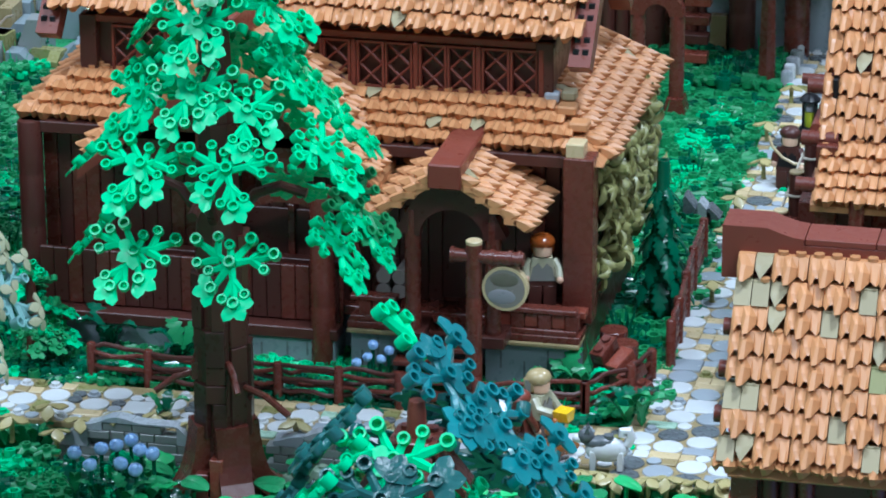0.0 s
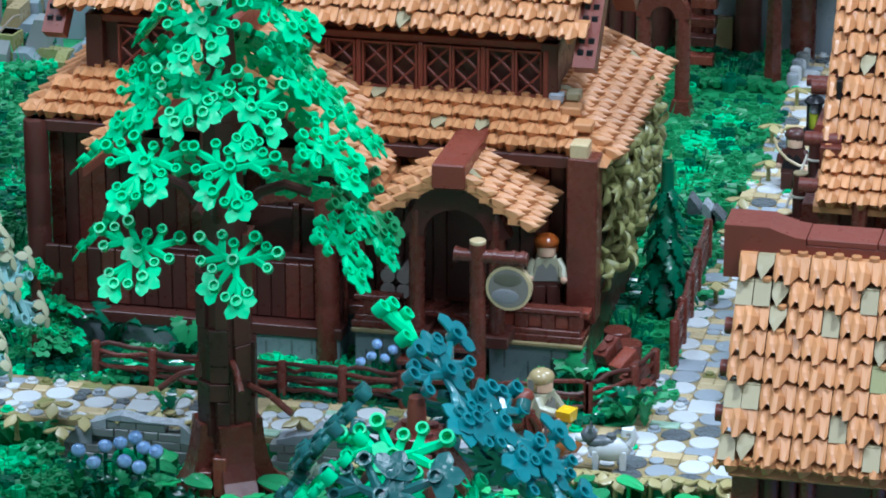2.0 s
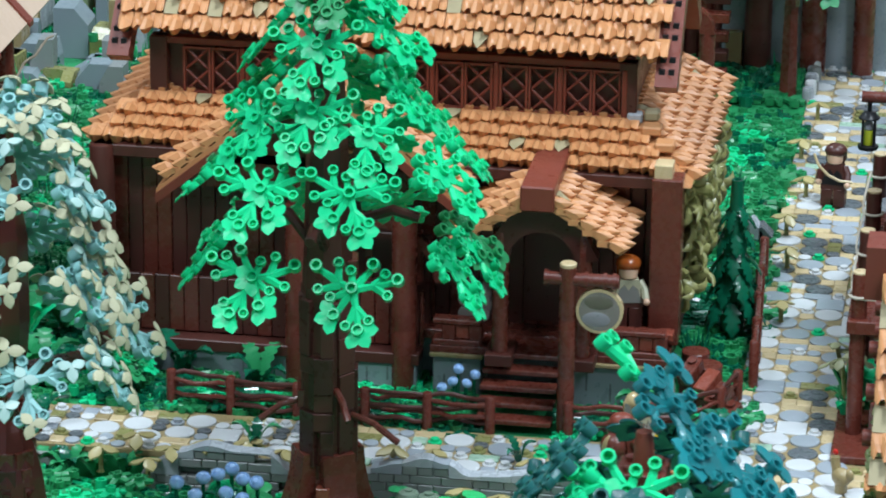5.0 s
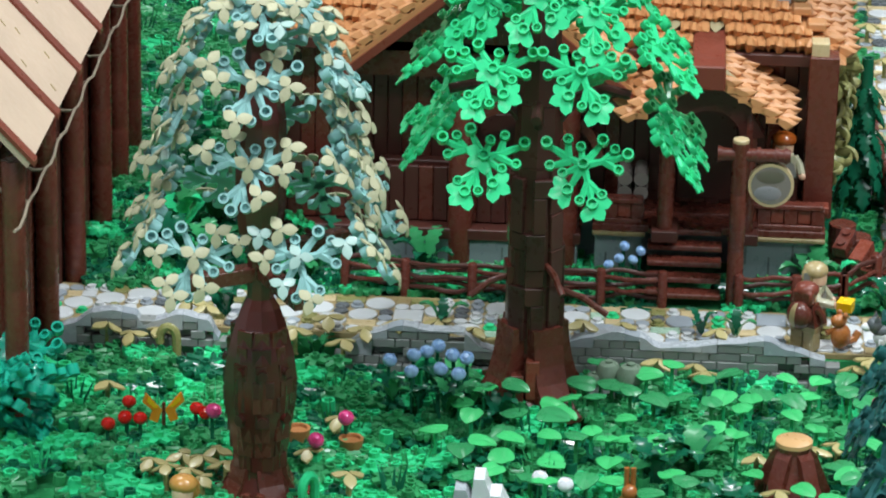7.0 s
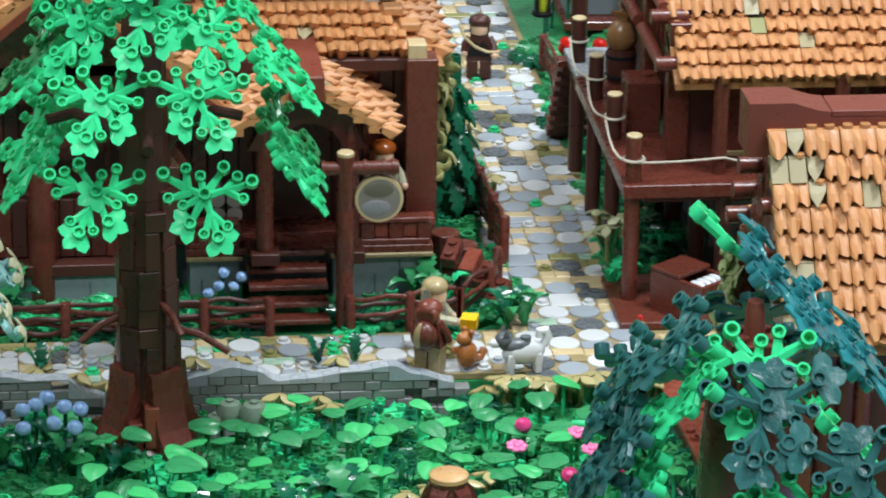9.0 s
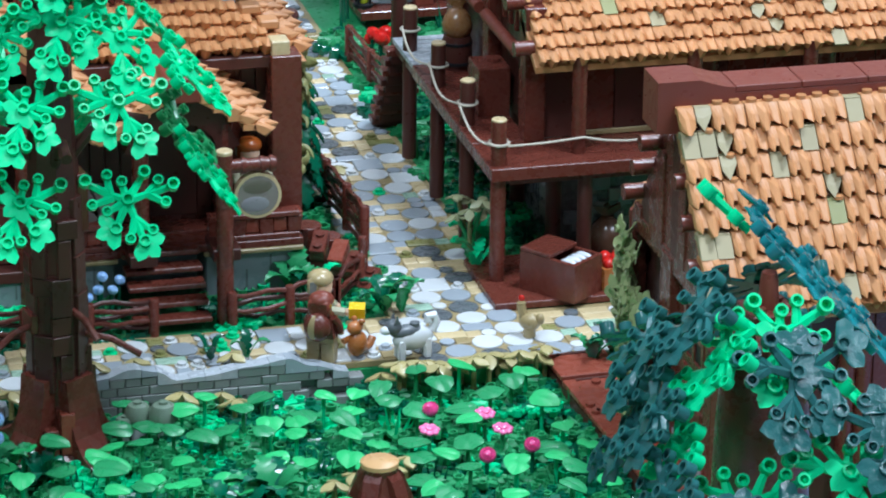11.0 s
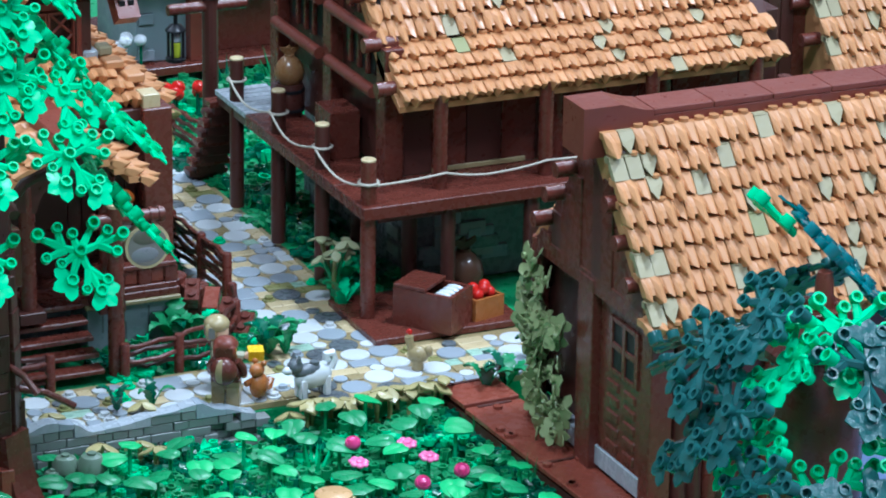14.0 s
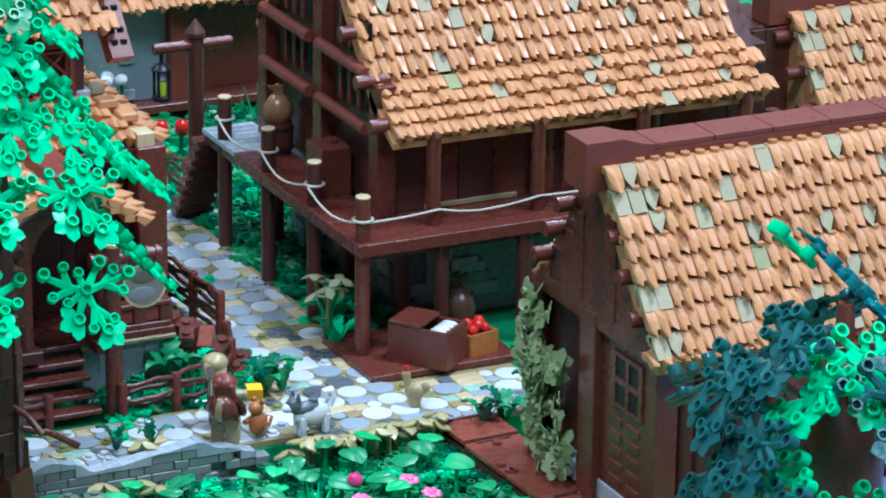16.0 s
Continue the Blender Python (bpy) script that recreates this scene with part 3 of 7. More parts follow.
thatch(skirt, 180, *local(inn, -15.4, 9.7, 17.3), 17, 4, 1.05, 0.56, 0.8, seed=15, plain=0.09)
thatch(skirt, -90, *local(inn, -15.6, 26.2, 17.6), 8, 5, 0.9, 0.66, 0.75, seed=16, plain=0.04)
thatch(skirt, 90, *local(inn, -48.0, 10.2, 17.6), 7, 5, 0.9, 0.66, 0.75, seed=17, plain=0.05)
block(inn, "hip_wedge", LIGHT, -16.3, 9.6, 17.3, -15.3, 10.5, 18.0, "pale grey wedge at the hip", 0.12)
block(inn, "hip_wedge", GAP, -15.2, 9.9, 17.4, -14.2, 11.0, 18.1, "dull tan wedge at the hip", 0.14)
block(inn, "hip_wedge", NOUGAT, -15.2, 8.4, 16.9, -13.9, 9.7, 17.5, "plain tan block at the hip", 0.1)
block(inn, "hip_wedge", NOUGAT, -14.2, 7.2, 16.2, -12.9, 8.6, 16.8, "plain tan block at the hip", 0.1)
block(inn, "eave_tile", TAN, -13.9, 4.9, 14.9, -12.7, 6.4, 16.1, "loose square tan tile at the eave", 0.05)
# clerestory
block(inn, "clerestory", DARK, -48.2, 10.6, 16.8, -15.9, 22, 21.6, "dark clerestory wall")
block(inn, "sill", RIDGE, -48.4, 9.6, 16.9, -15.7, 10.6, 17.5, "brown window sill")
block(inn, "head_beam", RIDGE, -48.4, 9.9, 20.9, -15.7, 10.6, 21.4)
x = -46.4
while x < -18.4:
    lattice(inn, x, 10.05, 17.5, 20.8, 1.9)
    lattice(inn, x + 1.95, 10.05, 17.5, 20.8, 1.9)
    block(inn, "window_post", RIDGE, x + 3.9, 9.75, 17.4, x + 4.25, 10.6, 20.9)
    x += 4.3
for x in (-48.2, -16.4):
    block(inn, "clerestory_post", DARK, x - 0.5, 9.8, 17.0, x + 0.7, 11, 21.4)
upper = roof_part(inn, [(9.0, 22.2), (16.4, 29.3), (23.8, 22.2)], -49.8, -14.4, "x", "upper roof of tan thatch")
thatch(upper, 180, *local(inn, -14.6, 15.9, 29.3), 18, 8, 0.92, 0.93, seed=18, plain=0.16)
for x in (-51.2, -14.4):
    bm = B()
    prism(bm, [(7.9, 20.5), (9.0, 19.8), (16.4, 27.4), (23.8, 19.8), (24.9, 20.5), (16.4, 29.5)], x, x + 1.5, "x")
    barge = part("barge_board", bm, RIDGE, inn, "reddish brown barge board with square peg holes", w=True)
    o = ORIGIN["inn"]
    for k in range(8):
        y = 8.5 + k * 0.62 + 0.5 * (k // 2)
        z = 20.5 + (y - 7.9) * 9.0 / 8.5
        for q in (0.24, 0.86):
            # Proud black block that paints the shade of a square hole.
            bm = B()
            box(bm, x + q - o[0], y - o[1], z - 0.3 - o[2], x + q + 0.38 - o[0], y + 0.3 - o[1], z + 0.34 - o[2])
            part("peg_hole", bm, BLACK, barge)
# tilted bricks at the corner of the inn
for k, (x, y, h, m) in enumerate(((-11.0, 3.9, 3.0, BROWN), (-9.8, 3.5, 2.4, RUST), (-8.95, 2.8, 1.8, BROWN), (-8.2, 1.5, 1.1, BROWN))):
    t = thing("timber_brick", "reddish brown knobbed brick tilted like a step beside the inn", "brick", x, y, -0.3, -24 - 5 * k, "tilted bricks")
    bm = B()
    box(bm, -0.5, -1.0, h - 0.9, 0.5, 1.0, h, 0.05)
    if k != 1:
        for q in (-0.5, 0.5):
            stud(bm, 0, q, h)
    bmesh.ops.rotate(bm, verts=bm.verts, matrix=Matrix.Rotation(radians(25), 3, "X"), cent=(0, 0, h - 0.45))
    part("slope", bm, m, t)
    bm = B()
    box(bm, -0.46, -0.6, 0, 0.46, 0.9, max(0.3, h - 0.95))
    part("base", bm, DARK, t, "dark brown base below")
for x, y, z in ((-11.0, 7.6, 2.6), (-10.0, 6.1, 2.3)):
    t = thing("round_plate", "round brown plate behind the tilted bricks", "plate", x, y, -0.3, 0, "round plates")
    bm = B()
    lathe(bm, 0, 0, [(0.95, 0), (0.95, z - 0.05), (0.9, z)], 18)
    part("disc", bm, BROWN, t)


# ------------------------------------------------------------------ the cottage on the boardwalk
cottage = thing("cottage", "brown timber cottage with a steep tan thatched roof", "house", 20, -26, 0)
block(cottage, "wall", DARK, 4.2, -34.4, -2.2, 44, -19.6, 12.2, "dark brown walls")
bm = B()
prism(bm, [(-34.6, 12.0), (-29.0, 20.8), (-25.4, 20.8), (-19.8, 12.0)], 3.2, 4.4, "x")
part("gable", bm, BROWN, cottage, "brown stepped gable", w=True)
k = 0
for y in (-33.8, -32.4, -31.0, -29.6, -28.2, -26.8, -25.4, -24.0, -22.6, -21.2):
    reach = 12.4 + 8.6 * (1 - abs(y + 0.7 + 27.2) / 7.2)
    block(cottage, "gable_board", BROWN if k % 4 else DARK, 2.95 + 0.06 * (k % 3), y, 12.3, 3.3, y + 1.38, reach, "", 0.04)
    k += 1
front = roof_part(cottage, [(-35.7, 11.4), (-28.2, 20.9), (-27.2, 20.9), (-27.2, 19.8), (-35.0, 11.0)], 3.0, 44, "x", "steep front roof of tan thatch")
thatch(front, 180, *local(cottage, 42.4, -29.0, 21.75), 20, 8, 0.88, 1.2, seed=38, plain=0.34, edge=True)
thatch(front, 180, *local(cottage, 42.2, -35.4, 12.2), 20, 1, 0.7, 0.55, seed=32, plain=0.16)
back = roof_part(cottage, [(-18.4, 11.6), (-26.2, 21.4), (-27.2, 21.4), (-27.2, 20.2), (-19.2, 11.2)], 3.4, 44, "x", "steep rear roof of tan thatch", DARK)
thatch(back, 0, *local(cottage, 4.2, -25.8, 21.3), 6, 8, 0.88, 1.2, seed=33, plain=0.0)
thatch(back, 0, *local(cottage, 3.2, -20.6, 14.2), 1, 2, 0.88, 1.2, seed=34, plain=0.0)
bm = B()
box(bm, 4.6, -28.5, 20.6, 45, -25.9, 22.6, 0.06)
ridge = part("ridge_beam", bm, RIDGE, cottage, "long reddish brown ridge beam", w=True)
bm = B()
prism(bm, [(1.4, 20.4), (6.0, 20.4), (6.0, 22.95), (5.4, 23.02), (4.6, 23.25), (3.9, 23.5), (1.4, 23.5)], -28.6, -25.8, "y")
o = ORIGIN["cottage"]
bmesh.ops.translate(bm, verts=bm.verts, vec=[-c for c in o])
part("curved_end", bm, RIDGE, ridge, "curved raised end of the beam")
for k in range(10):
    bm = B()
    box(bm, 6.05 + k * 4 - o[0], -28.52 - o[1], 22.61 - o[2], 10.0 + k * 4 - o[0], -25.88 - o[1], 22.98 - o[2], 0.04)
    part("ridge_tile", bm, RIDGE, ridge)
for y, z in ((-30.5, 18.2), (-31.9, 16.2), (-33.4, 14.1)):
    for yy in (y, -54.4 - y):
        beam(cottage, "purlin", BROWN, (1.9, yy, z), (3.2, yy, z), 0.5, "round brown purlin end")
block(cottage, "corner_post", BROWN, 2.92, -27.4, -0.4, 4.4, -25.4, 12.2, "tall brown door post")
block(cottage, "corner_post", BROWN, 3.1, -34.9, -1.2, 4.6, -33.6, 12.0, "brown corner post")
block(cottage, "lintel", BROWN, 3.0, -34.8, 11.3, 4.4, -19.4, 12.5, "brown lintel beam")
block(cottage, "footing", LIGHT, 3.35, -34.8, 0.2, 4.3, -17.6, 1.5, "pale grey footing")
# porch opening behind the ivy
block(cottage, "porch_wall", DARK, 4.3, -25.4, 1.5, 4.6, -18.2, 11.3, "dark recessed porch")
post(cottage, "porch_post", BROWN, 3.7, -18.6, -0.3, 12.0, 0.6, "brown porch post")
door = block(cottage, "door", BROWN, 3.45, -33.5, 1.5, 3.95, -27.5, 11.2, "brown panelled door with a four-pane window")
for y0 in (-32.4, -30.75):
    for z0 in (7.2, 8.9):
        bm = B()
        box(bm, 3.40 - o[0], y0 - o[1], z0 - o[2], 3.6 - o[0], y0 + 1.4 - o[1], z0 + 1.5 - o[2])
        part("pane", bm, BLACK, door, "dark window pane")
for y0, y1, z0, z1 in ((-32.75, -32.3, 7.0, 10.6), (-31.08, -30.68, 7.0, 10.6), (-29.42, -29.0, 7.0, 10.6), (-32.3, -31.08, 8.6, 9.0), (-30.68, -29.42, 8.6, 9.0), (-32.3, -31.08, 7.0, 7.3), (-30.68, -29.42, 7.0, 7.3), (-32.3, -31.08, 10.3, 10.6), (-30.68, -29.42, 10.3, 10.6)):
    bm = B()
    box(bm, 3.28 - o[0], y0 - o[1], z0 - o[2], 3.5 - o[0], y1 - o[1], z1 - o[2], 0.03)
    part("window_bar", bm, BROWN, door)
for y0 in (-32.6, -30.4):
    for k in range(5):
        bm = B()
        box(bm, 3.32 - o[0], y0 + 0.2 - o[1], 1.9 + k * 0.98 - o[2], 3.6 - o[0], y0 + 1.7 - o[1], 2.5 + k * 0.98 - o[2], 0.08)
        part("door_panel", bm, BROWN, door)
boards(cottage, "log", [BROWN, DARK, BROWN], 4.8, 7.8, -34.6, -2.2, 11.9, 1.0, 0.5, seed=9, round_log=True)
boards(cottage, "log", [BROWN, BROWN], 10.8, 12.8, -34.7, -2.2, 11.9, 1.0, 0.5, seed=10, round_log=True)
boards(cottage, "board", [DARK, DARK, BROWN], 12.85, 43, -34.55, -2.2, 11.9, 2.4, 0.3, seed=19)

walkway = thing("boardwalk", "reddish brown plank boardwalk along the cottage", "walkway", 2.6, -30, -2.2, 2.5)
BOARD_STUDS = ((-0.2, -19.8), (-0.2, -20.9), (0.9, -20.9), (1.9, -16.6), (-0.1, -26.0), (0.0, -29.1), (1.0, -29.2), (3.1, -26.0), (0.9, -35.0), (1.9, -36.2), (0.1, -38.6), (2.0, -42.0), (1.0, -46.4), (0.0, -51.0))
for y0, y1, z in ((-31, -9.5, 2.15), (-9.46, 4.6, 2.12), (4.72, 14.3, 2.1), (14.5, 18.0, 2.26)):
    bm = B()
    box(bm, -2.0, y0, z - 0.32, 2.0, y1, z, 0.04)
    deckp = part("plank", bm, RUST, walkway)
    for x, y in BOARD_STUDS:
        if y0 + 0.3 < y + 30 < y1 - 0.3:
            bm = B()
            stud(bm, min(1.6, max(-1.6, x - 2.6 + (y + 30) * 0.0436)), y + 30, z)
            part("knob", bm, RUST, deckp)
    # Thin dark strip laid on top to draw the dark gap between sections.
    bm = B()
    box(bm, -1.2, y1 - 0.32, z + 0.005, 1.2, y1 - 0.04, z + 0.06)
    part("cleat", bm, DARK, deckp)
bm = B()
box(bm, -1.9, -31, 0.0, 2.0, 18, 1.6)
part("bearer", bm, DARK, walkway, "dark olive bearer")

# ------------------------------------------------------------------ the house on stilts
stilt = thing("stilt_house", "dark brown timber house on stilts with tan thatch", "house", 16, 14, 0)
block(stilt, "deck", BROWN, -0.7, -0.9, 7.5, 34, 4.2, 8.4, "reddish brown deck")
block(stilt, "deck", BROWN, -0.7, 4.21, 7.5, 3.2, 20.6, 8.4, "reddish brown deck")
for k in range(7):
    block(stilt, "pale_plank", LIGHT, -0.6 + 0.02, 20.7 + k * 0.9, 7.95, 3.4, 21.5 + k * 0.9, 8.35, "weathered pale plank", 0.03)
block(stilt, "edge_beam", DARK, -0.4, 20.7, 7.2, 0.3, 27.0, 7.88, "dark edge beam")
block(stilt, "edge_beam", DARK, 0.7, 0.0, 6.9, 34, 0.8, 7.48, "dark beam under the deck")
post(stilt, "stilt", DARK, 6.0, 0.4, 0.4, 7.48, 0.5, "round dark stilt")
for y in (0.0, 8.0, 16.0, 24.0):
    post(stilt, "stilt", BROWN if y < 4 else DARK, 0, y, 0.3, 11.4, 0.52, "round brown stilt", cap=TAN)
for x, y in ((5.2, 5.0), (5.2, 14.0), (4.0, 24.0), (12.0, 0.0), (22, 0.0)):
    post(stilt, "stilt", DARK, x, y, 0.3, 7.9, 0.55, "round dark stilt")
block(stilt, "low_floor", BROWN, -1.2, -4.2, -0.1, 9.6, 4.0, 0.4, "reddish brown ground slab")
block(stilt, "low_wall", GREY, 6.0, 6.0, -0.4, 33, 26, 7.8, "dark grey stone lower wall")
for k in range(26):
    y, z = rng.uniform(6.5, 25), rng.uniform(0.4, 6.6)
    block(stilt, "stone", rng.choice((FOUND, MID, GREY)), 5.74 - 0.008 * k, y, z, 6.02, y + rng.choice((1.0, 2.0)), z + 0.9)
for k in range(22):
    x, z = rng.uniform(6.2, 14), rng.uniform(0.6, 6.6)
    block(stilt, "stone", rng.choice((FOUND, MID, GREY)), x, 5.77 - 0.008 * k, z, x + rng.choice((1.0, 2.0)), 6.02, z + 0.9)
block(stilt, "wall", DARK, 3.6, 4.6, 8.4, 33, 24.6, 17.0, "dark brown upper walls")
boards(stilt, "board", [BROWN, DARK, BROWN], 3.8, 31, 4.4, 8.4, 15.6, 2.6, 0.4, seed=41)
block(stilt, "sill", SAND, 6.4, 4.0, 8.42, 13.4, 4.19, 8.8, "dark tan sill along the deck")
for x in (15.2, 23.4):
    post(stilt, "wall_column", BROWN, x, 3.7, 8.4, 15.4, 0.75, "thick round brown wall column")
bm = B()
prism(bm, [(4.4, 16.8), (14.2, 27.4), (24.6, 16.8)], 3.6, 32, "x")
part("gable", bm, DARK, stilt, "dark gable wall", w=True)
for y in (4.4, 13.8, 23.6):
    block(stilt, "wall_post", BROWN, 2.7, y - 0.75, 8.4, 4.1, y + 0.75, 23.0 if y > 5 else 17.6, "thick square brown post")
for z in (14.3, 18.2):
    for y0, y1 in ((5.1, 13.0), (14.6, 22.8)):
        beam(stilt, "log_rail", RIDGE, (2.5, y0, z), (2.5, y1, z), 0.42, "round brown log")
        # A black sheet paints the unlit room behind each opening.
        win = block(stilt, "dark_window", BLACK, 3.3, y0 + 1.5, z + 0.6, 3.64, y1 - 1.2, z + 3.0, "black sheet for the shade in an open window")
        for q in range(3):
            block(stilt, "window_bar", BROWN, 3.05, y0 + 2.4 + q * 1.5, z + 0.5, 3.4, y0 + 2.8 + q * 1.5, z + 3.1)
for y, z in ((1.9, 15.3), (4.2, 17.7), (6.8, 20.4), (23.2, 18.6)):
    beam(stilt, "purlin", BROWN, (1.6, y + 0.7, z), (4.0, y + 0.7, z), 0.5, "round brown purlin end")
for x in (5.7, 13.5, 21.5, 29.5):
    post(stilt, "eave_post", BROWN, x, 1.2, 8.4, 15.0, 0.5, "round brown eave post")
roof = roof_part(stilt, [(1.2, 14.4), (5.0, 17.0), (14.4, 28.2), (24.6, 16.6), (24.6, 16.2), (14.4, 27.2), (4.6, 15.8), (1.2, 14.0)], 2.7, 31, "x", "large roof of tan thatch")
thatch(roof, 180, *local(stilt, 30.6, 13.6, 27.9), 14, 9, 0.97, 1.16, seed=44, plain=0.24)
thatch(roof, 180, *local(stilt, 30.9, 4.6, 17.3), 14, 4, 0.98, 0.72, seed=43, plain=0.22)
rope = thing("rope", "cream string tied along the deck posts", "rope", 0, 0, 8.4)
bm = B()
knots = []
for k, (x, y, z) in enumerate(((-0.6, 24, 1.7), (-0.6, 16, 1.55), (-0.6, 8, 1.5), (-0.25, -0.62, 1.45), (5.9, 0.62, 1.2), (9.0, 0.66, 0.72), (13.4, 0.62, 1.15), (21, 0.62, 1.2))):
    if knots:
        a = Vector(knots[-1])
        b = Vector((x, y, z))
        for q in range(1, 9):
            f = q / 8
            p = a.lerp(b, f)
            p.z -= 0.75 * math.sin(math.pi * f) * (1 if k < 4 else 0.12)
            if k < 4:
                p.x -= 0.25 * math.sin(math.pi * f)
            knots.append(tuple(p))
    else:
        knots.append((x, y, z))
tube(bm, knots, 0.085, 6)
part("string", bm, ROPE, rope, smooth=True)
for y in (0, 8, 16, 24):
    bm = B()
    ring = [(0.66 * math.cos(a), y + 0.66 * math.sin(a), 1.5) for a in [2 * math.pi * i / 14 for i in range(15)]]
    tube(bm, ring, 0.1, 6)
    part("loop", bm, ROPE, rope, smooth=True)
stairs = thing("outside_stair", "steep dark brown stair up to the deck", "stairs", 0.6, 28.5, 0)
for k in range(8):
    bm = B()
    box(bm, -1.6, 2.6 - k * 0.62, 0.3 + k * 0.95, 1.4, 3.9 - k * 0.62, 0.75 + k * 0.95, 0.04)
    part("step", bm, BROWN if k % 2 else DARK, stairs)
    bm = B()
    box(bm, -1.2, 2.8 - k * 0.62, 0.0 if k == 0 else 0.3 + (k - 1) * 0.95 + 0.4, 1.0, 3.2 - k * 0.62, 0.3 + k * 0.95)
    part("riser", bm, DARK, stairs)

# ------------------------------------------------------------------ houses further back
farhouse = thing("thatched_house", "brown house with a tan thatched roof and a heavy ridge beam", "house", 52, 20, 0)
block(farhouse, "wall", DARK, 38.5, 12, -0.4, 70, 30, 9.0, "dark brown walls")
fr = roof_part(farhouse, [(9.6, 7.2), (17.6, 17.0), (19.6, 17.0), (19.6, 8), (10, 6.8)], 38.3, 72, "x", "steep roof of tan thatch")
thatch(fr, 180, *local(farhouse, 72, 17.0, 16.9), 17, 8, 0.92, 1.2, seed=51, plain=0.2, edge=True)
block(farhouse, "ridge_beam", RIDGE, 36.4, 17.6, 16.2, 72, 20.2, 18.6, "heavy reddish brown ridge beam", 0.1)
for k in range(4):
    beam(farhouse, "purlin", BROWN, (36.8, 17.4 - k * 1.9, 15.4 - k * 2.3), (39, 17.4 - k * 1.9, 15.4 - k * 2.3), 0.5, "round brown purlin end")
post(farhouse, "post", BROWN, 29.0, 4.0, 8.5, 14.7, 0.55, "round brown post")
block(farhouse, "side_wall", DARK, 35.0, 17.9, -0.4, 38.4, 24, 16.2, "dark plank side wall")
boards(farhouse, "board", [DARK, BROWN], 35.0, 38.4, 17.6, -0.4, 16.1, 1.1, 0.3, seed=57)
farhouse.matrix_basis = at(56.4, 20, -2.5)

gate = thing("stone_house", "grey stone and brown timber house with a slate-blue wall", "house", 10, 60, 0)
block(gate, "slab", BROWN, 3.6, 54.6, 0.4, 22, 70, 1.1, "reddish brown floor slab")
BLUESTONE = plastic("blue_grey_stone_plastic", (0.21, 0.26, 0.28), 0.4)
block(gate, "wall", BLUESTONE, 4.0, 56.4, 1.1, 8.2, 66, 13, "grey stone corner")
for k in range(5):
    z = 1.3 + rng.randrange(8) * 1.0
    x = 4.1 + rng.randrange(3) * 1.3
    block(gate, "stone", rng.choice((BLUESTONE, SLAB, BLUESTONE)), x, 56.15 - 0.01 * k, z, x + 1.3, 56.45 - 0.004 * k, z + 0.9)
block(gate, "timber_wall", BROWN, 9.6, 57.4, 1.1, 22, 66, 13, "brown timber wall")
block(gate, "timber_post", RIDGE, 8.2, 55.4, 1.1, 9.7, 57.0, 13, "reddish brown leaning post")
gr = roof_part(gate, [(54.0, 9.4), (60, 15), (66, 9.4)], 1.8, 24, "x", "tan thatched roof")
thatch(gr, 180, *local(gate, 24, 57.2, 12.6), 11, 4, 0.95, 0.9, seed=61, plain=0.06)

barn = thing("barn", "dark brown timber building with an arched doorway behind the inn", "house", -12, 66, 0)
block(barn, "wall", DARK, -30, 81, -0.4, -1.5, 90, 18, "dark brown back wall")
block(barn, "stone_wall", FOUND, -16, 80.4, -0.4, -2, 81, 14, "blue-grey stone wall")
for x in (-18.8, -15.6):
    post(barn, "arch_post", BROWN, x, 61.6, -0.4, 8.4, 0.62, "brown arch post")
    bm = B()
    prism(bm, [(x - 1.0, -0.4), (x + 1.0, -0.4), (x + 0.66, 1.4), (x - 0.66, 1.4)], 60.6, 62.6)
    part("post_foot", bm, BROWN, barn, "flared foot of the post", w=True)
bm = B()
arch2 = [(-17.2 + 2.2 * math.cos(a), 8.2 + 2.2 * math.sin(a)) for a in [math.pi * i / 12 for i in range(13)]] + [(-17.2 + 1.0 * math.cos(a), 8.2 + 1.0 * math.sin(a)) for a in [math.pi - math.pi * i / 12 for i in range(13)]]
prism(bm, arch2, 61.0, 62.2)
part("arch", bm, BROWN, barn, "round brown arch", w=True)
for k in range(6):
    block(barn, "plank_step", (RUST, DARK, BROWN)[k % 3], -17.2, 73.8 + k * 0.5, 0.4 + k * 1.5, -15.0, 75.2 + k * 0.5, 1.2 + k * 1.5, "brown plank step")
block(barn, "pillar", SAND, -15.6, 79.4, -0.4, -14.2, 80.3, 3.0, "dark tan pillar")
for x, q in ((-20.5, 1.0), (-12.9, 1.15), (-8.2, 1.1), (-4.0, 0.9)):
    post(barn, "post", BROWN if x > -9 else DARK, x, 79.6, -0.4, 15, q, "thick dark round post")
boards(barn, "log", [DARK, DARK, BROWN], -30, -16.1, 80.7, -0.4, 16, 1.2, 0.5, seed=62, round_log=True)
verge = thing("road_wall", "low wall of pale round stones beside the road", "wall", -8.0, 78, -0.4)
for k in range(12):
    bm = B()
    lathe(bm, 0.12 * (k % 3), -6 + k, [(0.46, 0), (0.5, 0.1), (0.5, 1.0 + 0.3 * (k % 2)), (0.42, 1.2 + 0.3 * (k % 2))], 12)
    part("stone", bm, (LIGHT, PEBBLE, MID)[k % 3], verge, "pale round stone")

# the long house under a canvas roof
longhouse = thing("longhouse", "dark log longhouse under a battened cream canvas roof", "house", -70, 4, 0)
block(longhouse, "wall", DARK, -80, -24, -0.4, -64.4, 23.4, 16.4, "dark log walls")
boards(longhouse, "log", [DARK, BROWN, DARK], -24, 23.4, -64.2, -0.4, 15.6, 1.1, 0.5, axis="y", seed=71, round_log=True)
for y in (-25, -13.6, -2.6, 9.4, 17.4, 24):
    post(longhouse, "post", BROWN, -62.9, y, -0.3, 16.4, 0.75, "round reddish brown post")
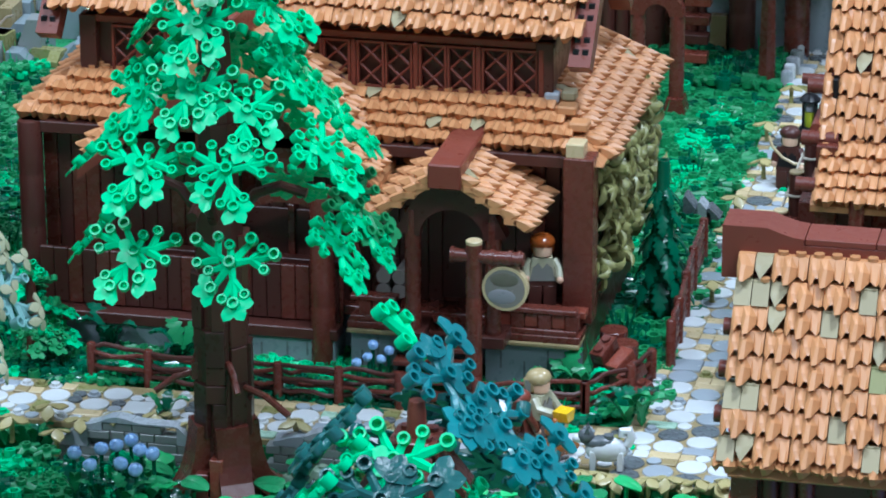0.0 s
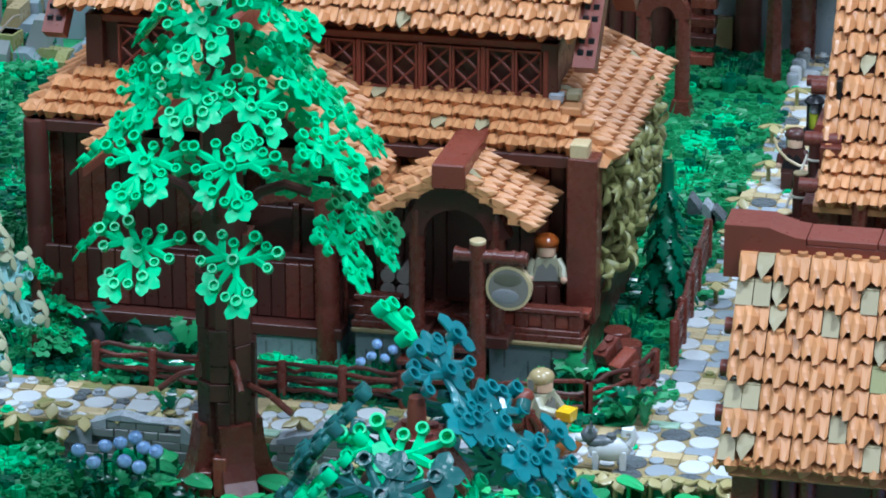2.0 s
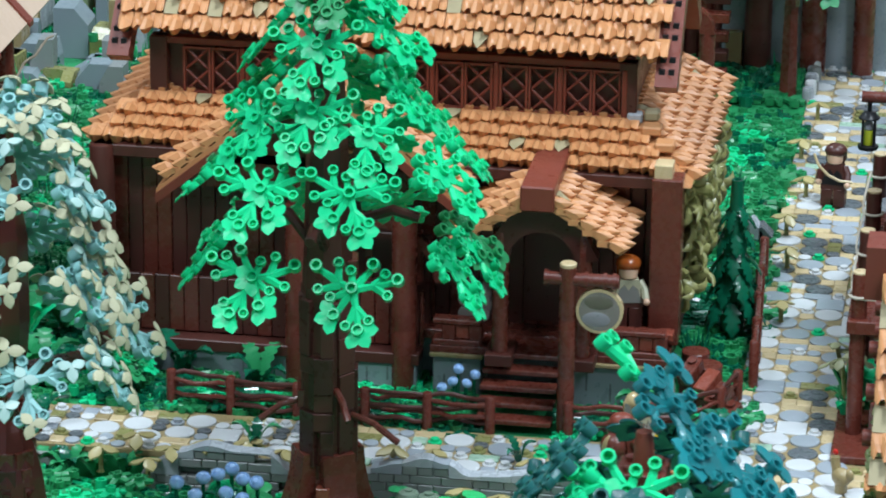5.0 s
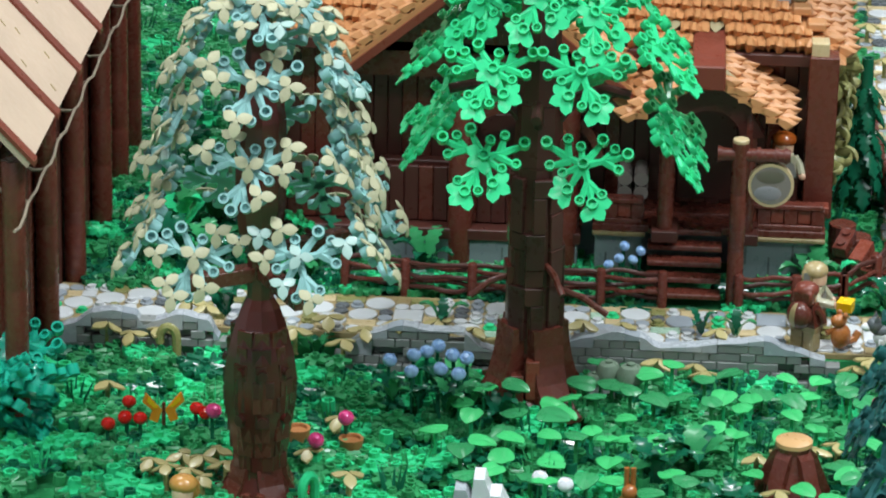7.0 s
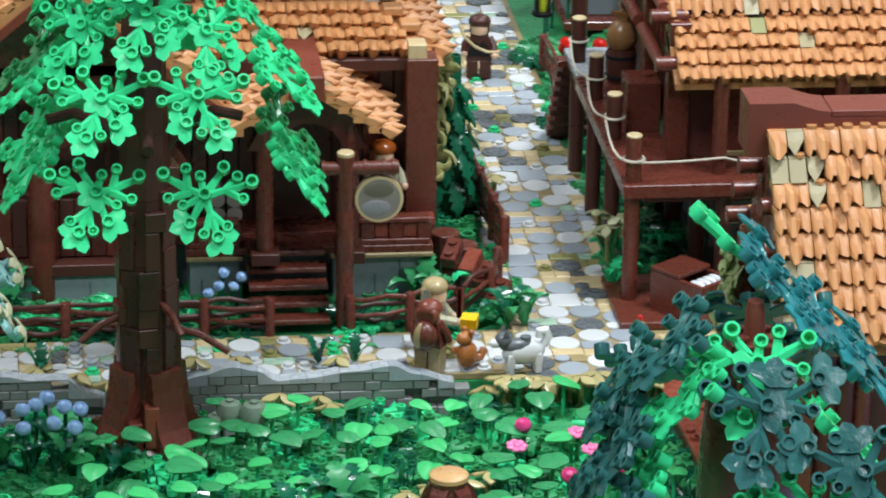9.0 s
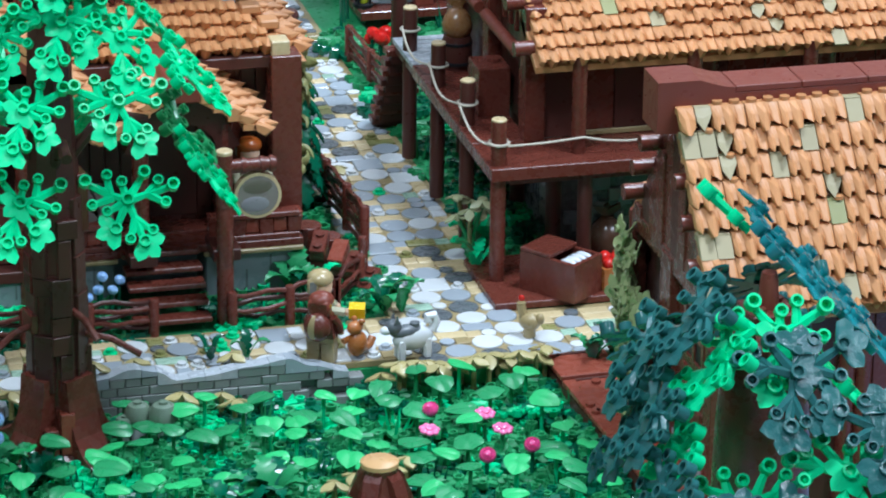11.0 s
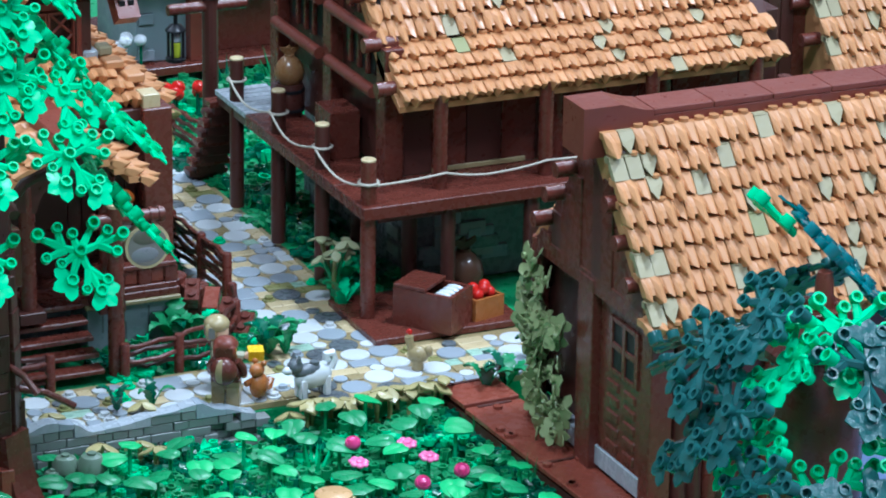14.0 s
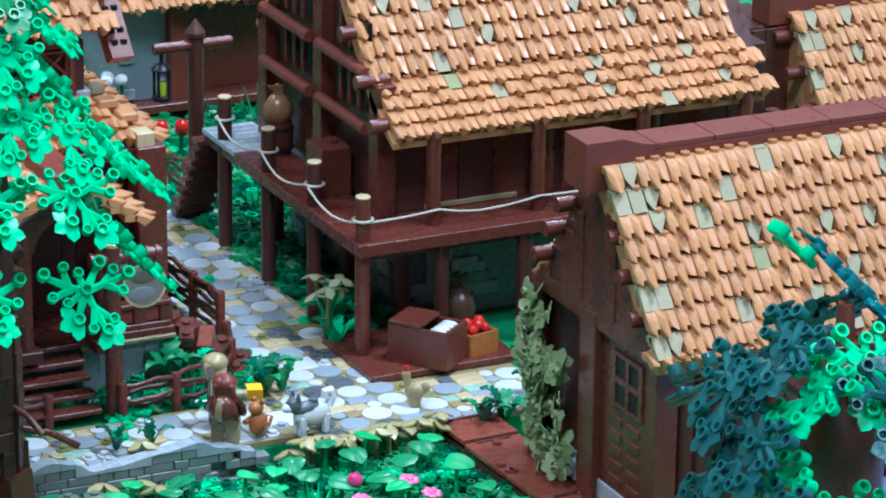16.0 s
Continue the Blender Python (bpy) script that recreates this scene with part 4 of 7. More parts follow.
bm = B()
prism(bm, [(-61.4, 17.0), (-77, 33.5), (-77, 33.0), (-61.7, 16.6)], -27.0, 34, "y")
canvas = part("roof", bm, CLOTH, longhouse, "cream canvas roof with faint stitches", w=True)
o = ORIGIN["longhouse"]
for k in range(8):
    y = -26.6 + k * 8.7
    bm = B()
    prism(bm, [(-61.2 - o[0], 17.05 - o[2]), (-77 - o[0], 33.9 - o[2]), (-77 - o[0], 33.5 - o[2]), (-61.2 - o[0], 16.7 - o[2])], y - 0.5 - o[1], y + 0.5 - o[1], "y")
    part("batten", bm, RIDGE, canvas, "reddish brown batten")
stitch = B()
for k in range(70):
    y, t = rng.uniform(-26, 33), rng.uniform(0.02, 0.9)
    x, z = -61.5 - 15.6 * t, 17.14 + 16.5 * t
    tube(stitch, [(x - o[0], y - o[1], z - o[2]), (x - 0.35 - o[0], y + 0.2 - o[1], z + 0.37 - o[2])], 0.05, 4)
part("stitching", stitch, SAND, canvas, "short dark stitches")["kind"] = "stuff"
line = thing("guy_rope", "slack string tied along the longhouse eave", "rope", -62, -4, 12)
bm = B()
pts = []
for k in range(41):
    y = -30 + k * 1.6
    pts.append((0.06 * math.sin(k), y + 4, 1.5 + 0.22 * math.cos(2 * math.pi * (y + 25) / 5.7)))
tube(bm, pts, 0.10, 6)
part("string", bm, TWINE, line, smooth=True)
for k in range(9):
    y = -25 + 5.7 * k
    bm = B()
    tube(bm, [(0.02, y + 4, 1.72), (-0.7, y + 4.2, 1.6), (-1.5, y + 4.7, 1.75), (-2.1, y + 5.2, 2.2)], 0.11, 6)
    part("tie", bm, TWINE, line, smooth=True)

# ------------------------------------------------------------------ leaves and trees
def ring_end(bm, x, y, z, h=0.5, r=0.34):
    n = 10
    loops = []
    for rr, zz in ((r * 0.92, z - h * 0.5), (r, z - h * 0.4), (r, z + h * 0.5), (r * 0.66, z + h * 0.5), (r * 0.6, z - h * 0.2)):
        loops.append([bm.verts.new((x + rr * math.cos(2 * math.pi * i / n), y + rr * math.sin(2 * math.pi * i / n), zz)) for i in range(n)])
    for a, b in zip(loops, loops[1:]):
        for i in range(n):
            j = (i + 1) % n
            bm.faces.new((a[i], a[j], b[j], b[i]))
    bm.faces.new(loops[0][::-1])
    bm.faces.new(loops[-1])


def arm(bm, p, q, w0=0.32, w1=0.2, h=0.3):
    p, q = Vector((*p, 0)), Vector((*q, 0))
    d = (q - p).normalized()
    s = Vector((-d.y, d.x, 0))
    v = [bm.verts.new(c) for c in (p + s * w0, p - s * w0, q - s * w1, q + s * w1)]
    u = [bm.verts.new(c.co + Vector((0, 0, h * 0.55))) for c in v]
    r0, r1 = bm.verts.new(p + Vector((0, 0, h + 0.06))), bm.verts.new(q + Vector((0, 0, h + 0.06)))
    for i in v:
        i.co.z -= 0.06
    bm.faces.new(v[::-1])
    for q4 in ((u[0], r0, r1, u[3]), (r0, u[1], u[2], r1), (u[0], u[1], r0), (u[2], u[3], r1)):
        bm.faces.new(q4)
    for i in range(4):
        j = (i + 1) % 4
        bm.faces.new((v[i], v[j], u[j], u[i]))


def trefoil(bm, x, y, turn, size=1.0, z=0.12):
    """A three-lobed cupped leaf that fans out from a knob: pointed lobes, each hollowed along its middle."""
    line = []
    for lobe in (-62, 0, 62):
        for da, rr, up in ((-30, 0.96, 0.05), (-21, 1.18, 0.09), (-10, 1.30, 0.11), (0, 1.44, 0.08), (10, 1.30, 0.11), (21, 1.18, 0.09)):
            line.append((lobe + da, rr, up))
    line += [(92, 0.86, 0.14), (125, 0.44, 0.16), (180, 0.36, 0.16), (-125, 0.42, 0.16)]
    c, s = math.cos(turn), math.sin(turn)

    def ring(k, lift, cup):
        out = []
        for a, rr, up in line:
            r = max(0.3, rr * k)
            px, py = r * math.cos(radians(a)), r * math.sin(radians(a))
            out.append(bm.verts.new((x + (px * c - py * s) * size, y + (px * s + py * c) * size, z + (lift + up * cup - 0.10 * r * r) * size)))
        return out
    r1, r2, r3 = ring(0.58, 0.10, 0.1), ring(1.0, 0.10, 1.0), ring(0.98, 0.0, 0.8)
    mid, low = bm.verts.new((x, y, z + 0.2 * size)), bm.verts.new((x, y, z - 0.02))
    n = len(line)
    for i in range(n):
        j = (i + 1) % n
        bm.faces.new((mid, r1[i], r1[j]))
        bm.faces.new((r1[i], r2[i], r2[j], r1[j]))
        bm.faces.new((r2[i], r3[i], r3[j], r2[j]))
        bm.faces.new((r3[i], low, r3[j]))


SPRAY_KNOBS = [(0, 0), (-1.1, -1.5), (-0.28, -1.1), (1.0, -1.6), (1.78, -1.15), (2.6, -0.85), (2.15, 0.15), (-2.35, -1.1), (-2.0, 0.28), (-1.18, 0.68), (-0.76, 1.75), (0.05, 2.3), (1.34, 1.8), (0.84, 2.5)]


def leaf_plate(mat, side=1, leaves=True, full=False):
    """A flat spray five studs across: a hub, forked arms with hollow knobs, and three-lobed leaves on some of them."""
    bm = B()
    forks = [((0, 0), (-1.05, -0.42)), ((-0.95, -0.38), (-1.1, -1.5)), ((-0.95, -0.38), (-2.35, -1.1)), ((-0.8, -0.2), (-2.0, 0.28)), ((0, 0), (-0.28, -1.1)), ((0, 0), (1.0, -1.6)),
             ((0, 0), (1.35, -0.45)), ((1.2, -0.4), (1.78, -1.15)), ((1.2, -0.4), (2.6, -0.85)), ((1.2, -0.4), (2.15, 0.15)), ((0, 0), (-1.18, 0.68)), ((0, 0), (-0.76, 1.75)),
             ((0, 0), (0.5, 1.35)), ((0.42, 1.1), (0.05, 2.3)), ((0.42, 1.1), (1.34, 1.8)), ((0.42, 1.1), (0.84, 2.5))]
    for (a, b), (c, d) in forks:
        arm(bm, (a * side, b), (c * side, d), 0.27, 0.16, 0.16)
    tall = ((0, 0), (1.0, -1.6), (2.6, -0.85), (-2.35, -1.1), (-0.76, 1.75), (0.84, 2.5))
    for x, y in SPRAY_KNOBS:
        big = (x, y) in tall
        ring_end(bm, x * side, y, 0.26 if big else 0.16, 0.62 if big else 0.40, 0.37 if big else 0.32)
    if leaves:
        spots = ((0, 0, 38, 0.84), (-0.76, 1.75, 160, 0.84), (0.84, 2.5, 48, 0.84))[0 if side > 0 else 1:]
        if full:
            spots = ((0, 0, 165, 0.9), (-0.28, -1.1, 250, 0.86), (-0.76, 1.75, 130, 0.95), (0.84, 2.5, 60, 0.95), (-2.35, -1.1, 190, 0.95))
        for x, y, a, s in spots:
            trefoil(bm, x * side, y, radians(a if side > 0 else 180 - a), s, 0.2)
    return mesh_of(bm, mat, True, "leaf_spray")


def leaf_tip(mat):
    """A narrow forked end sprig with four knobs."""
    bm = B()
    for p, q in (((0, 1.6), (0, 0)), ((0, 0.2), (-0.55, -1.2)), ((0, 0.2), (0.5, -1.5)), ((0, 0.7), (-0.95, -0.35)), ((0, 0.9), (0.95, 0.2))):
        arm(bm, p, q, 0.22, 0.17)
    for x, y in ((-0.55, -1.2), (0.5, -1.5), (-0.95, -0.35), (0.95, 0.2)):
        ring_end(bm, x, y, 0.2, 0.6, 0.36)
    return mesh_of(bm, mat, True, "leaf_tip")


def petal_sprig(mat):
    """Three broad oval leaves that arch down from a knob, each with a rib along its middle."""
    bm = B()
    for k in range(3):
        a = 2 * math.pi * k / 3
        c, s = math.cos(a), math.sin(a)
        rim = [(0.10, 0.10), (0.10, -0.10), (0.26, -0.30), (0.50, -0.42), (0.78, -0.39), (1.02, -0.22), (1.22, 0), (1.02, 0.22), (0.78, 0.39), (0.50, 0.42), (0.26, 0.30)]

        def drop(x, y, up):
            return (x * c - y * s, x * s + y * c, up + 0.10 * x - 0.36 * x * x - 0.9 * y * y)
        top = [bm.verts.new(drop(x, y, 0.40)) for x, y in rim]
        low = [bm.verts.new(drop(x, y, 0.28)) for x, y in rim]
        spine = [bm.verts.new(drop(x, 0, z)) for x, z in ((0.34, 0.36), (0.80, 0.36))]
        n = len(rim)
        for i in range(n):
            j = (i + 1) % n
            mid = spine[0] if (rim[i][0] + rim[j][0]) / 2 < 0.55 else spine[1]
            bm.faces.new((top[i], top[j], mid))
            bm.faces.new((top[i], low[i], low[j], top[j]))
        bm.faces.new((spine[0], top[3], spine[1]))
        bm.faces.new((spine[0], spine[1], top[9]))
        bm.faces.new(low[::-1])
    cyl(bm, (0, 0, -0.2), (0, 0, 0.36), 0.22, None, 8)
    return mesh_of(bm, mat, True, "leaf_sprig")


SPRAY = {m.name: [leaf_plate(m, 1, m is not SANDBLUE), leaf_plate(m, -1, m is not SANDBLUE)] for m in (LEAF, GREEN, SANDBLUE)}
FLANK = {m.name: [leaf_plate(m, 1), leaf_plate(m, -1)] for m in (LEAF, DEEP)}
SPRAY.update({m.name: [leaf_plate(m, 1, True, True), leaf_plate(m, -1, True, True)] for m in (TEAL, DEEP)})
SPRIG = petal_sprig(PALE)
SPRIG_AQUA = petal_sprig(plastic("pale_aqua_leaf_plastic", (0.36, 0.52, 0.47), 0.34))
KNOBS = [(0, 0), (-1.1, -1.5), (1.0, -1.6), (2.6, -0.85), (2.15, 0.15), (-2.35, -1.1), (-2.0, 0.28), (-0.76, 1.75), (1.34, 1.8), (0.84, 2.5)]


def crown(tree, tiers, cx, cy, mats, seed, sprigs=False, size=1.0, turn=0.0, left=1.0):
    """Sprays set in tiers on the four sides of a square crown. tiers: height, distance, sprays a side, their spacing, tilt."""
    r = random.Random(seed)
    for z, rad, count, gap, tilt in tiers:
        for side in (turn - 90, turn, turn + 90, turn + 180):
            c, s = math.cos(radians(side)), math.sin(radians(side))
            for k in range(count):
                off = (k - (count - 1) / 2) * gap + r.uniform(-0.12, 0.12)
                rr, zz = rad * (left if side == turn + 180 else 1.0) + r.uniform(-0.3, 0.3), z + r.uniform(-0.3, 0.3)
                m = at(cx + rr * c - off * s, cy + rr * s + off * c, zz, -(tilt + r.uniform(-5, 5)), r.uniform(-5, 5) * (1 if side == turn - 90 else 2.4), side - 90 + r.uniform(-6, 6) * (1 if side == turn - 90 else 3), size)
                hand = k % 2 if count > 1 else r.randrange(2)
                spray = piece("leaf_spray", SPRAY[r.choice(mats).name][hand], tree, m)
                if sprigs:
                    for x, y in KNOBS:
                        if r.random() < 0.70:
                            piece("leaf_sprig", SPRIG if r.random() < 0.84 else SPRIG_AQUA, spray, at(x * (1 - 2 * hand), y, 0.5, r.uniform(-16, 16), r.uniform(-16, 16), 90 + r.uniform(-28, 28), r.uniform(0.68, 0.82)))


def trunk_part(tree, profile, mats, seed, n=12, rough=0.07):
    """A trunk of stacked brick courses, each turned and sized a little differently."""
    r = random.Random(seed)
    bm = B()
    for (r0, z0), (r1, z1) in zip(profile, profile[1:]):
        rings = []
        for rr, zz in ((r0, z0 + 0.02), (r1, z1 - 0.02)):
            rings.append([bm.verts.new((rr * (1 + rough * ((i * 7 + int(z0 * 3)) % 5 - 2) / 2) * math.cos(2 * math.pi * i / n), rr * (1 + rough * ((i * 7 + int(z0 * 3)) % 5 - 2) / 2) * math.sin(2 * math.pi * i / n), zz)) for i in range(n)])
        for i in range(n):
            j = (i + 1) % n
            bm.faces.new((rings[0][i], rings[0][j], rings[1][j], rings[1][i]))
        bm.faces.new(rings[0][::-1])
        bm.faces.new(rings[1])
    part("trunk", bm, mats[0], tree, "trunk of stacked brown bricks")


def roots(tree, n, rad, seed, phase=0.0, spread=3.2, tall=1.0):
    r = random.Random(seed)
    for k in range(n):
        a = radians(phase + 360 * k / n + r.uniform(-10, 10))
        bm = B()
        w = 0.8
        prof = [(rad - 0.8, 0), (rad + spread, 0), (rad + spread, 0.5), (rad + spread * 0.5, 1.4 * tall), (rad + spread * 0.2, 3.0 * tall), (rad, 5.2 * tall), (rad - 0.8, 5.2 * tall)]
        prism(bm, prof, -w, w, "y")
        bmesh.ops.rotate(bm, verts=bm.verts, matrix=Matrix.Rotation(a, 3, "Z"), cent=(0, 0, 0))
        part("root", bm, BROWN if k % 2 else TRUNK, tree, "curved brown root")


tree = thing("leafy_tree", "bright green leaved toy tree with a dark brown brick trunk", "tree", -31.4, -16.6, -1.4)
trunk_part(tree, [(1.75, 0), (1.7, 3), (1.7, 6), (1.7, 9), (1.7, 12), (1.6, 16), (1.4, 20), (1.3, 25), (1.0, 30), (0.7, 36)], [DARK], 1, 8, 0.03)
REDBARK = plastic("glossy_bark_plastic", (0.105, 0.022, 0.017), 0.16)
BARK = plastic("dark_bark_plastic", (0.06, 0.02, 0.016), 0.3, spec=0.35)
bark_rng = random.Random(21)
for k in range(8):
    # upright bricks with recesses between them, and below them roots that sweep outward
    a = radians(10 + 45 * k)
    w = 0.62 if k % 2 else 0.86
    z0 = 4.6
    while z0 < 15.0:
        h = bark_rng.choice((1.2, 2.4, 2.4, 3.6))
        bm = B()
        box(bm, 1.2, -w * bark_rng.choice((0.5, 1.0, 1.0)), z0, bark_rng.choice((1.62, 1.7, 1.76, 1.86)), w * bark_rng.choice((0.45, 1.0, 1.0)), z0 + h - 0.03, 0.05)
        bmesh.ops.rotate(bm, verts=bm.verts, matrix=Matrix.Rotation(a, 3, "Z"), cent=(0, 0, 0))
        part("bark_brick", bm, bark_rng.choice((DARK, BARK, DARK, REDBARK)), tree)
        z0 += h
    if k % 2 == 0:
        bm = B()
        prof = [(0.6, 0), (4.7, 0), (4.7, 0.3), (3.9, 0.55), (3.2, 1.05), (2.65, 1.9), (2.3, 3.0), (2.08, 4.2), (1.98, 5.4), (0.6, 5.4)]
        prism(bm, prof, -1.05, 1.05, "y")
        bmesh.ops.rotate(bm, verts=bm.verts, matrix=Matrix.Rotation(a + radians(22), 3, "Z"), cent=(0, 0, 0))
        part("root", bm, TRUNK if k % 4 else BROWN, tree, "smooth brown root that sweeps outward")
roots(tree, 4, 1.5, 3, 12, 1.4, 0.7)
for x, z, w, h, m in ((0.15, 0.9, 0.42, 2.6, RUST), (-0.8, 0.4, 0.4, 2.1, BROWN)):
    bm = B()
    box(bm, x - w, -2.55, z, x + w, -1.4, z + h, 0.05)
    part("brick", bm, m, tree, "plain brown brick at the foot")
for a, z, l in ((200, 8.6, 2.6), (-20, 7.8, 3.4), (-60, 9.6, 2.2)):
    bm = B()
    c, s = math.cos(radians(a)), math.sin(radians(a))
    tube(bm, [(1.6 * c, 1.6 * s, z), ((1.6 + l * 0.5) * c, (1.6 + l * 0.5) * s, z - 0.3), ((1.6 + l) * c, (1.6 + l) * s, z - 1.2)], 0.22, 8)
    part("twig", bm, BROWN, tree, smooth=True)
for a in (-90, 0, 90, 180):
    bm = B()
    c, s = math.cos(radians(a)), math.sin(radians(a))
    tube(bm, [(q * c, q * s, z) for q, z in ((1.0, 18.6), (2.4, 20.4), (4.0, 21.0), (5.6, 20.6))], 0.34, 8)
    part("limb", bm, DARK, tree, "arched dark brown limb", smooth=True)
crown(tree, [(18.9, 7.8, 2, 5.9, 50), (24.2, 7.2, 2, 5.4, 46), (28.3, 4.4, 1, 0, 48), (32.2, 3.5, 1, 0, 46), (35.4, 1.8, 1, 0, 42)], 0, 0, [LEAF] * 9 + [GREEN], 4, left=0.78)
piece("leaf_spray", SPRAY[LEAF.name][0], tree, at(8.5, 2.2, 18.0, -52, 0, -90, 0.95))
for x, y, z, side, m in ((3.2, -4.6, 27.2, -60, LEAF), (-3.4, -3.8, 27.4, -120, LEAF), (4.4, 2.6, 28.0, 20, LEAF), (-4.4, 2.0, 28.2, 165, LEAF), (2.0, 4.6, 28.0, 80, GREEN)):
    piece("leaf_spray", SPRAY[m.name][0], tree, at(x, y, z, -50, 4, side - 90, 0.95))

tree = thing("pale_tree", "aqua toy tree with pale tan leaves and bulging brown trunk", "tree", -46.9, -33.2, -1.4)
bm = B()
lathe(bm, 0, 0, [(2.7, 0), (2.1, 0.7), (1.65, 1.8), (1.62, 3.0), (1.9, 4.8), (2.15, 6.4), (2.2, 7.8), (2.0, 9.4), (1.6, 11), (1.15, 12.3), (0.8, 12.9), (0.78, 15.5), (1.3, 17), (1.5, 19), (1.5, 24), (1.2, 26), (0.9, 28), (0.6, 30.5)], 9)
part("trunk", bm, REDBARK, tree, "bulging reddish brown trunk of curved panels")
# flat bricks set into the curved panels, some with a knob on the face
bulge = random.Random(77)
for side in (-118, -80, -38, 60, 160):
    for k, q in enumerate((1.54, 1.64, 1.78, 1.94, 2.04, 2.08, 2.02, 1.86, 1.62)):
        bm = B()
        w = bulge.choice((0.42, 0.5, 0.6))
        box(bm, q - 0.4, -w, 0, q + bulge.uniform(0.0, 0.08), w + bulge.uniform(-0.2, 0.2), 0.98, 0.03)
        if k in (3, 6):
            cyl(bm, (q, 0, 0.5), (q + 0.34, 0, 0.5), 0.3)
        ob = part("brick", bm, bulge.choice((REDBARK, TRUNK, BARK, DARK, BROWN)), tree)
        ob.matrix_basis = at(0, 0, 2.2 + k, 0, 0, side)
roots(tree, 5, 1.5, 7, 10, 1.5, 0.45)
crown(tree, [(17.9, 6.3, 2, 5.8, 56), (22.4, 5.2, 1, 0, 55), (27.3, 4.0, 1, 0, 52), (31.0, 2.0, 1, 0, 36)], 0, 0, [SANDBLUE], 8, True)
for x, y, z, side in ((-4.6, 1.0, 22.6, 185), (-4.0, -1.4, 25.2, 190), (4.9, -1.8, 21.8, -8), (4.6, 2.6, 22.4, 24), (4.3, 0.4, 25.0, 2)):
    spray = piece("leaf_spray", SPRAY[SANDBLUE.name][1], tree, at(x, y, z, -55, 0, side - 90, 0.95))
    for k, (kx, ky) in enumerate(KNOBS):
        if k % 3 != 1:
            piece("leaf_sprig", SPRIG, spray, at(-kx, ky, 0.5, k * 5 - 20, 8 - k * 2, 70 + k * 6, 0.84))
for a, z in ((-60, 14.2), (-150, 14.0), (40, 15)):
    bm = B()
    c, s = math.cos(radians(a)), math.sin(radians(a))
    box(bm, 0, -0.5, 0, 6.0, 0.5, 0.9, 0.05)
    bmesh.ops.rotate(bm, verts=bm.verts, matrix=Matrix.Rotation(radians(a), 3, "Z"), cent=(0, 0, 0))
    bmesh.ops.translate(bm, verts=bm.verts, vec=(0, 0, z))
    part("limb", bm, TRUNK, tree, "square brown limb")

tree = thing("teal_tree", "glossy dark teal toy tree with a brown stepped trunk top", "tree", -6.5, -70.3, -2.2)
bm = B()
lathe(bm, 0, 0, [(3.0, 0), (2.6, 3), (2.4, 10), (2.3, 20), (2.2, 24), (2.0, 27), (1.3, 29.0)], 20)
part("trunk", bm, BROWN, tree, "smooth brown trunk", smooth=True)
bm = B()
box(bm, -1.15, -1.15, 29.0, 1.15, 1.15, 29.6, 0.06)
for x in (-0.6, 0.6):
    for y in (-0.6, 0.6):
        stud(bm, x, y, 29.6)
part("cap_plate", bm, TRUNK, tree, "brown cap plate with knobs")
bm = B()
for a in (0, 90, 180, 270):
    c, s = math.cos(radians(a)), math.sin(radians(a))
    v = [bm.verts.new((q * c - w * s, q * s + w * c, z)) for q, z in ((1.15, 28.95), (2.5, 27.3), (2.5, 26.9), (1.0, 28.5)) for w in (-1.0, 1.0)]
    for f in ((0, 2, 3, 1), (2, 4, 5, 3), (4, 6, 7, 5), (6, 0, 1, 7), (0, 6, 4, 2), (1, 3, 5, 7)):
        bm.faces.new([v[i] for i in f])
part("shoulder", bm, BROWN, tree, "sloping brown shoulders under the cap")
bm = B()
lathe(bm, 0, 0, [(0.5, 29.6), (0.44, 30.8), (0.36, 31.3), (0.26, 31.3)], 12)
part("cone", bm, RIDGE, tree, "brown cone on top", smooth=True)
# sides of the crown: -90 the front, 180 and 0 the flanks, 90 the back; places in the world
for side, x, y, z, tilt, hand, m in ((-90, -6.9, -75.4, 26.2, 48, 0, DEEP), (-90, -6.9, -73.0, 27.1, 46, 0, LEAF), (-90, -5.0, -77.5, 22.1, 48, 0, LEAF), (-90, -3.0, -77.6, 24.0, 49, 1, DEEP), (-90, -8.6, -75.2, 19.9, 46, 1, LEAF), (-90, -10.4, -78.6, 20.0, 50, 0, DEEP), (-90, -2.6, -80.2, 19.4, 50, 0, DEEP),
                                   (180, -10.0, -71.2, 27.6, 46, 0, DEEP), (180, -9.6, -73.4, 26.3, 48, 0, LEAF), (180, -11.6, -68.6, 25.0, 56, 1, DEEP), (180, -12.4, -72.6, 23.6, 58, 0, DEEP), (180, -12.6, -69.8, 21.8, 62, 0, DEEP), (180, -12.8, -75.6, 21.0, 60, 1, DEEP), (180, -11.6, -73.4, 22.0, 60, 1, LEAF),
                                   (-13, -5.6, -68.6, 29.6, 45, 0, TEAL), (-13, -3.1, -68.2, 27.1, 45, 1, TEAL), (-13, -0.9, -67.6, 24.6, 45, 0, TEAL), (0, -3.4, -71.8, 23.8, 45, 1, LEAF), (0, -1.6, -75.4, 21.0, 45, 0, DEEP),
                                   (90, -5.0, -65.6, 26.4, 48, 0, DEEP), (90, -9.6, -64.0, 23.6, 46, 1, DEEP), (90, -4.0, -62.8, 22.8, 50, 0, DEEP)):
    wobble = int(abs(y * 11)) % 13 - 6 if side in (90, 180) else 0
    piece("leaf_spray", (FLANK if side == 180 else SPRAY)[m.name][hand], tree, at(x + 6.5, y + 70.3, z + 2.2, -tilt, wobble * 0.6, side - 90 + wobble, 1.0))
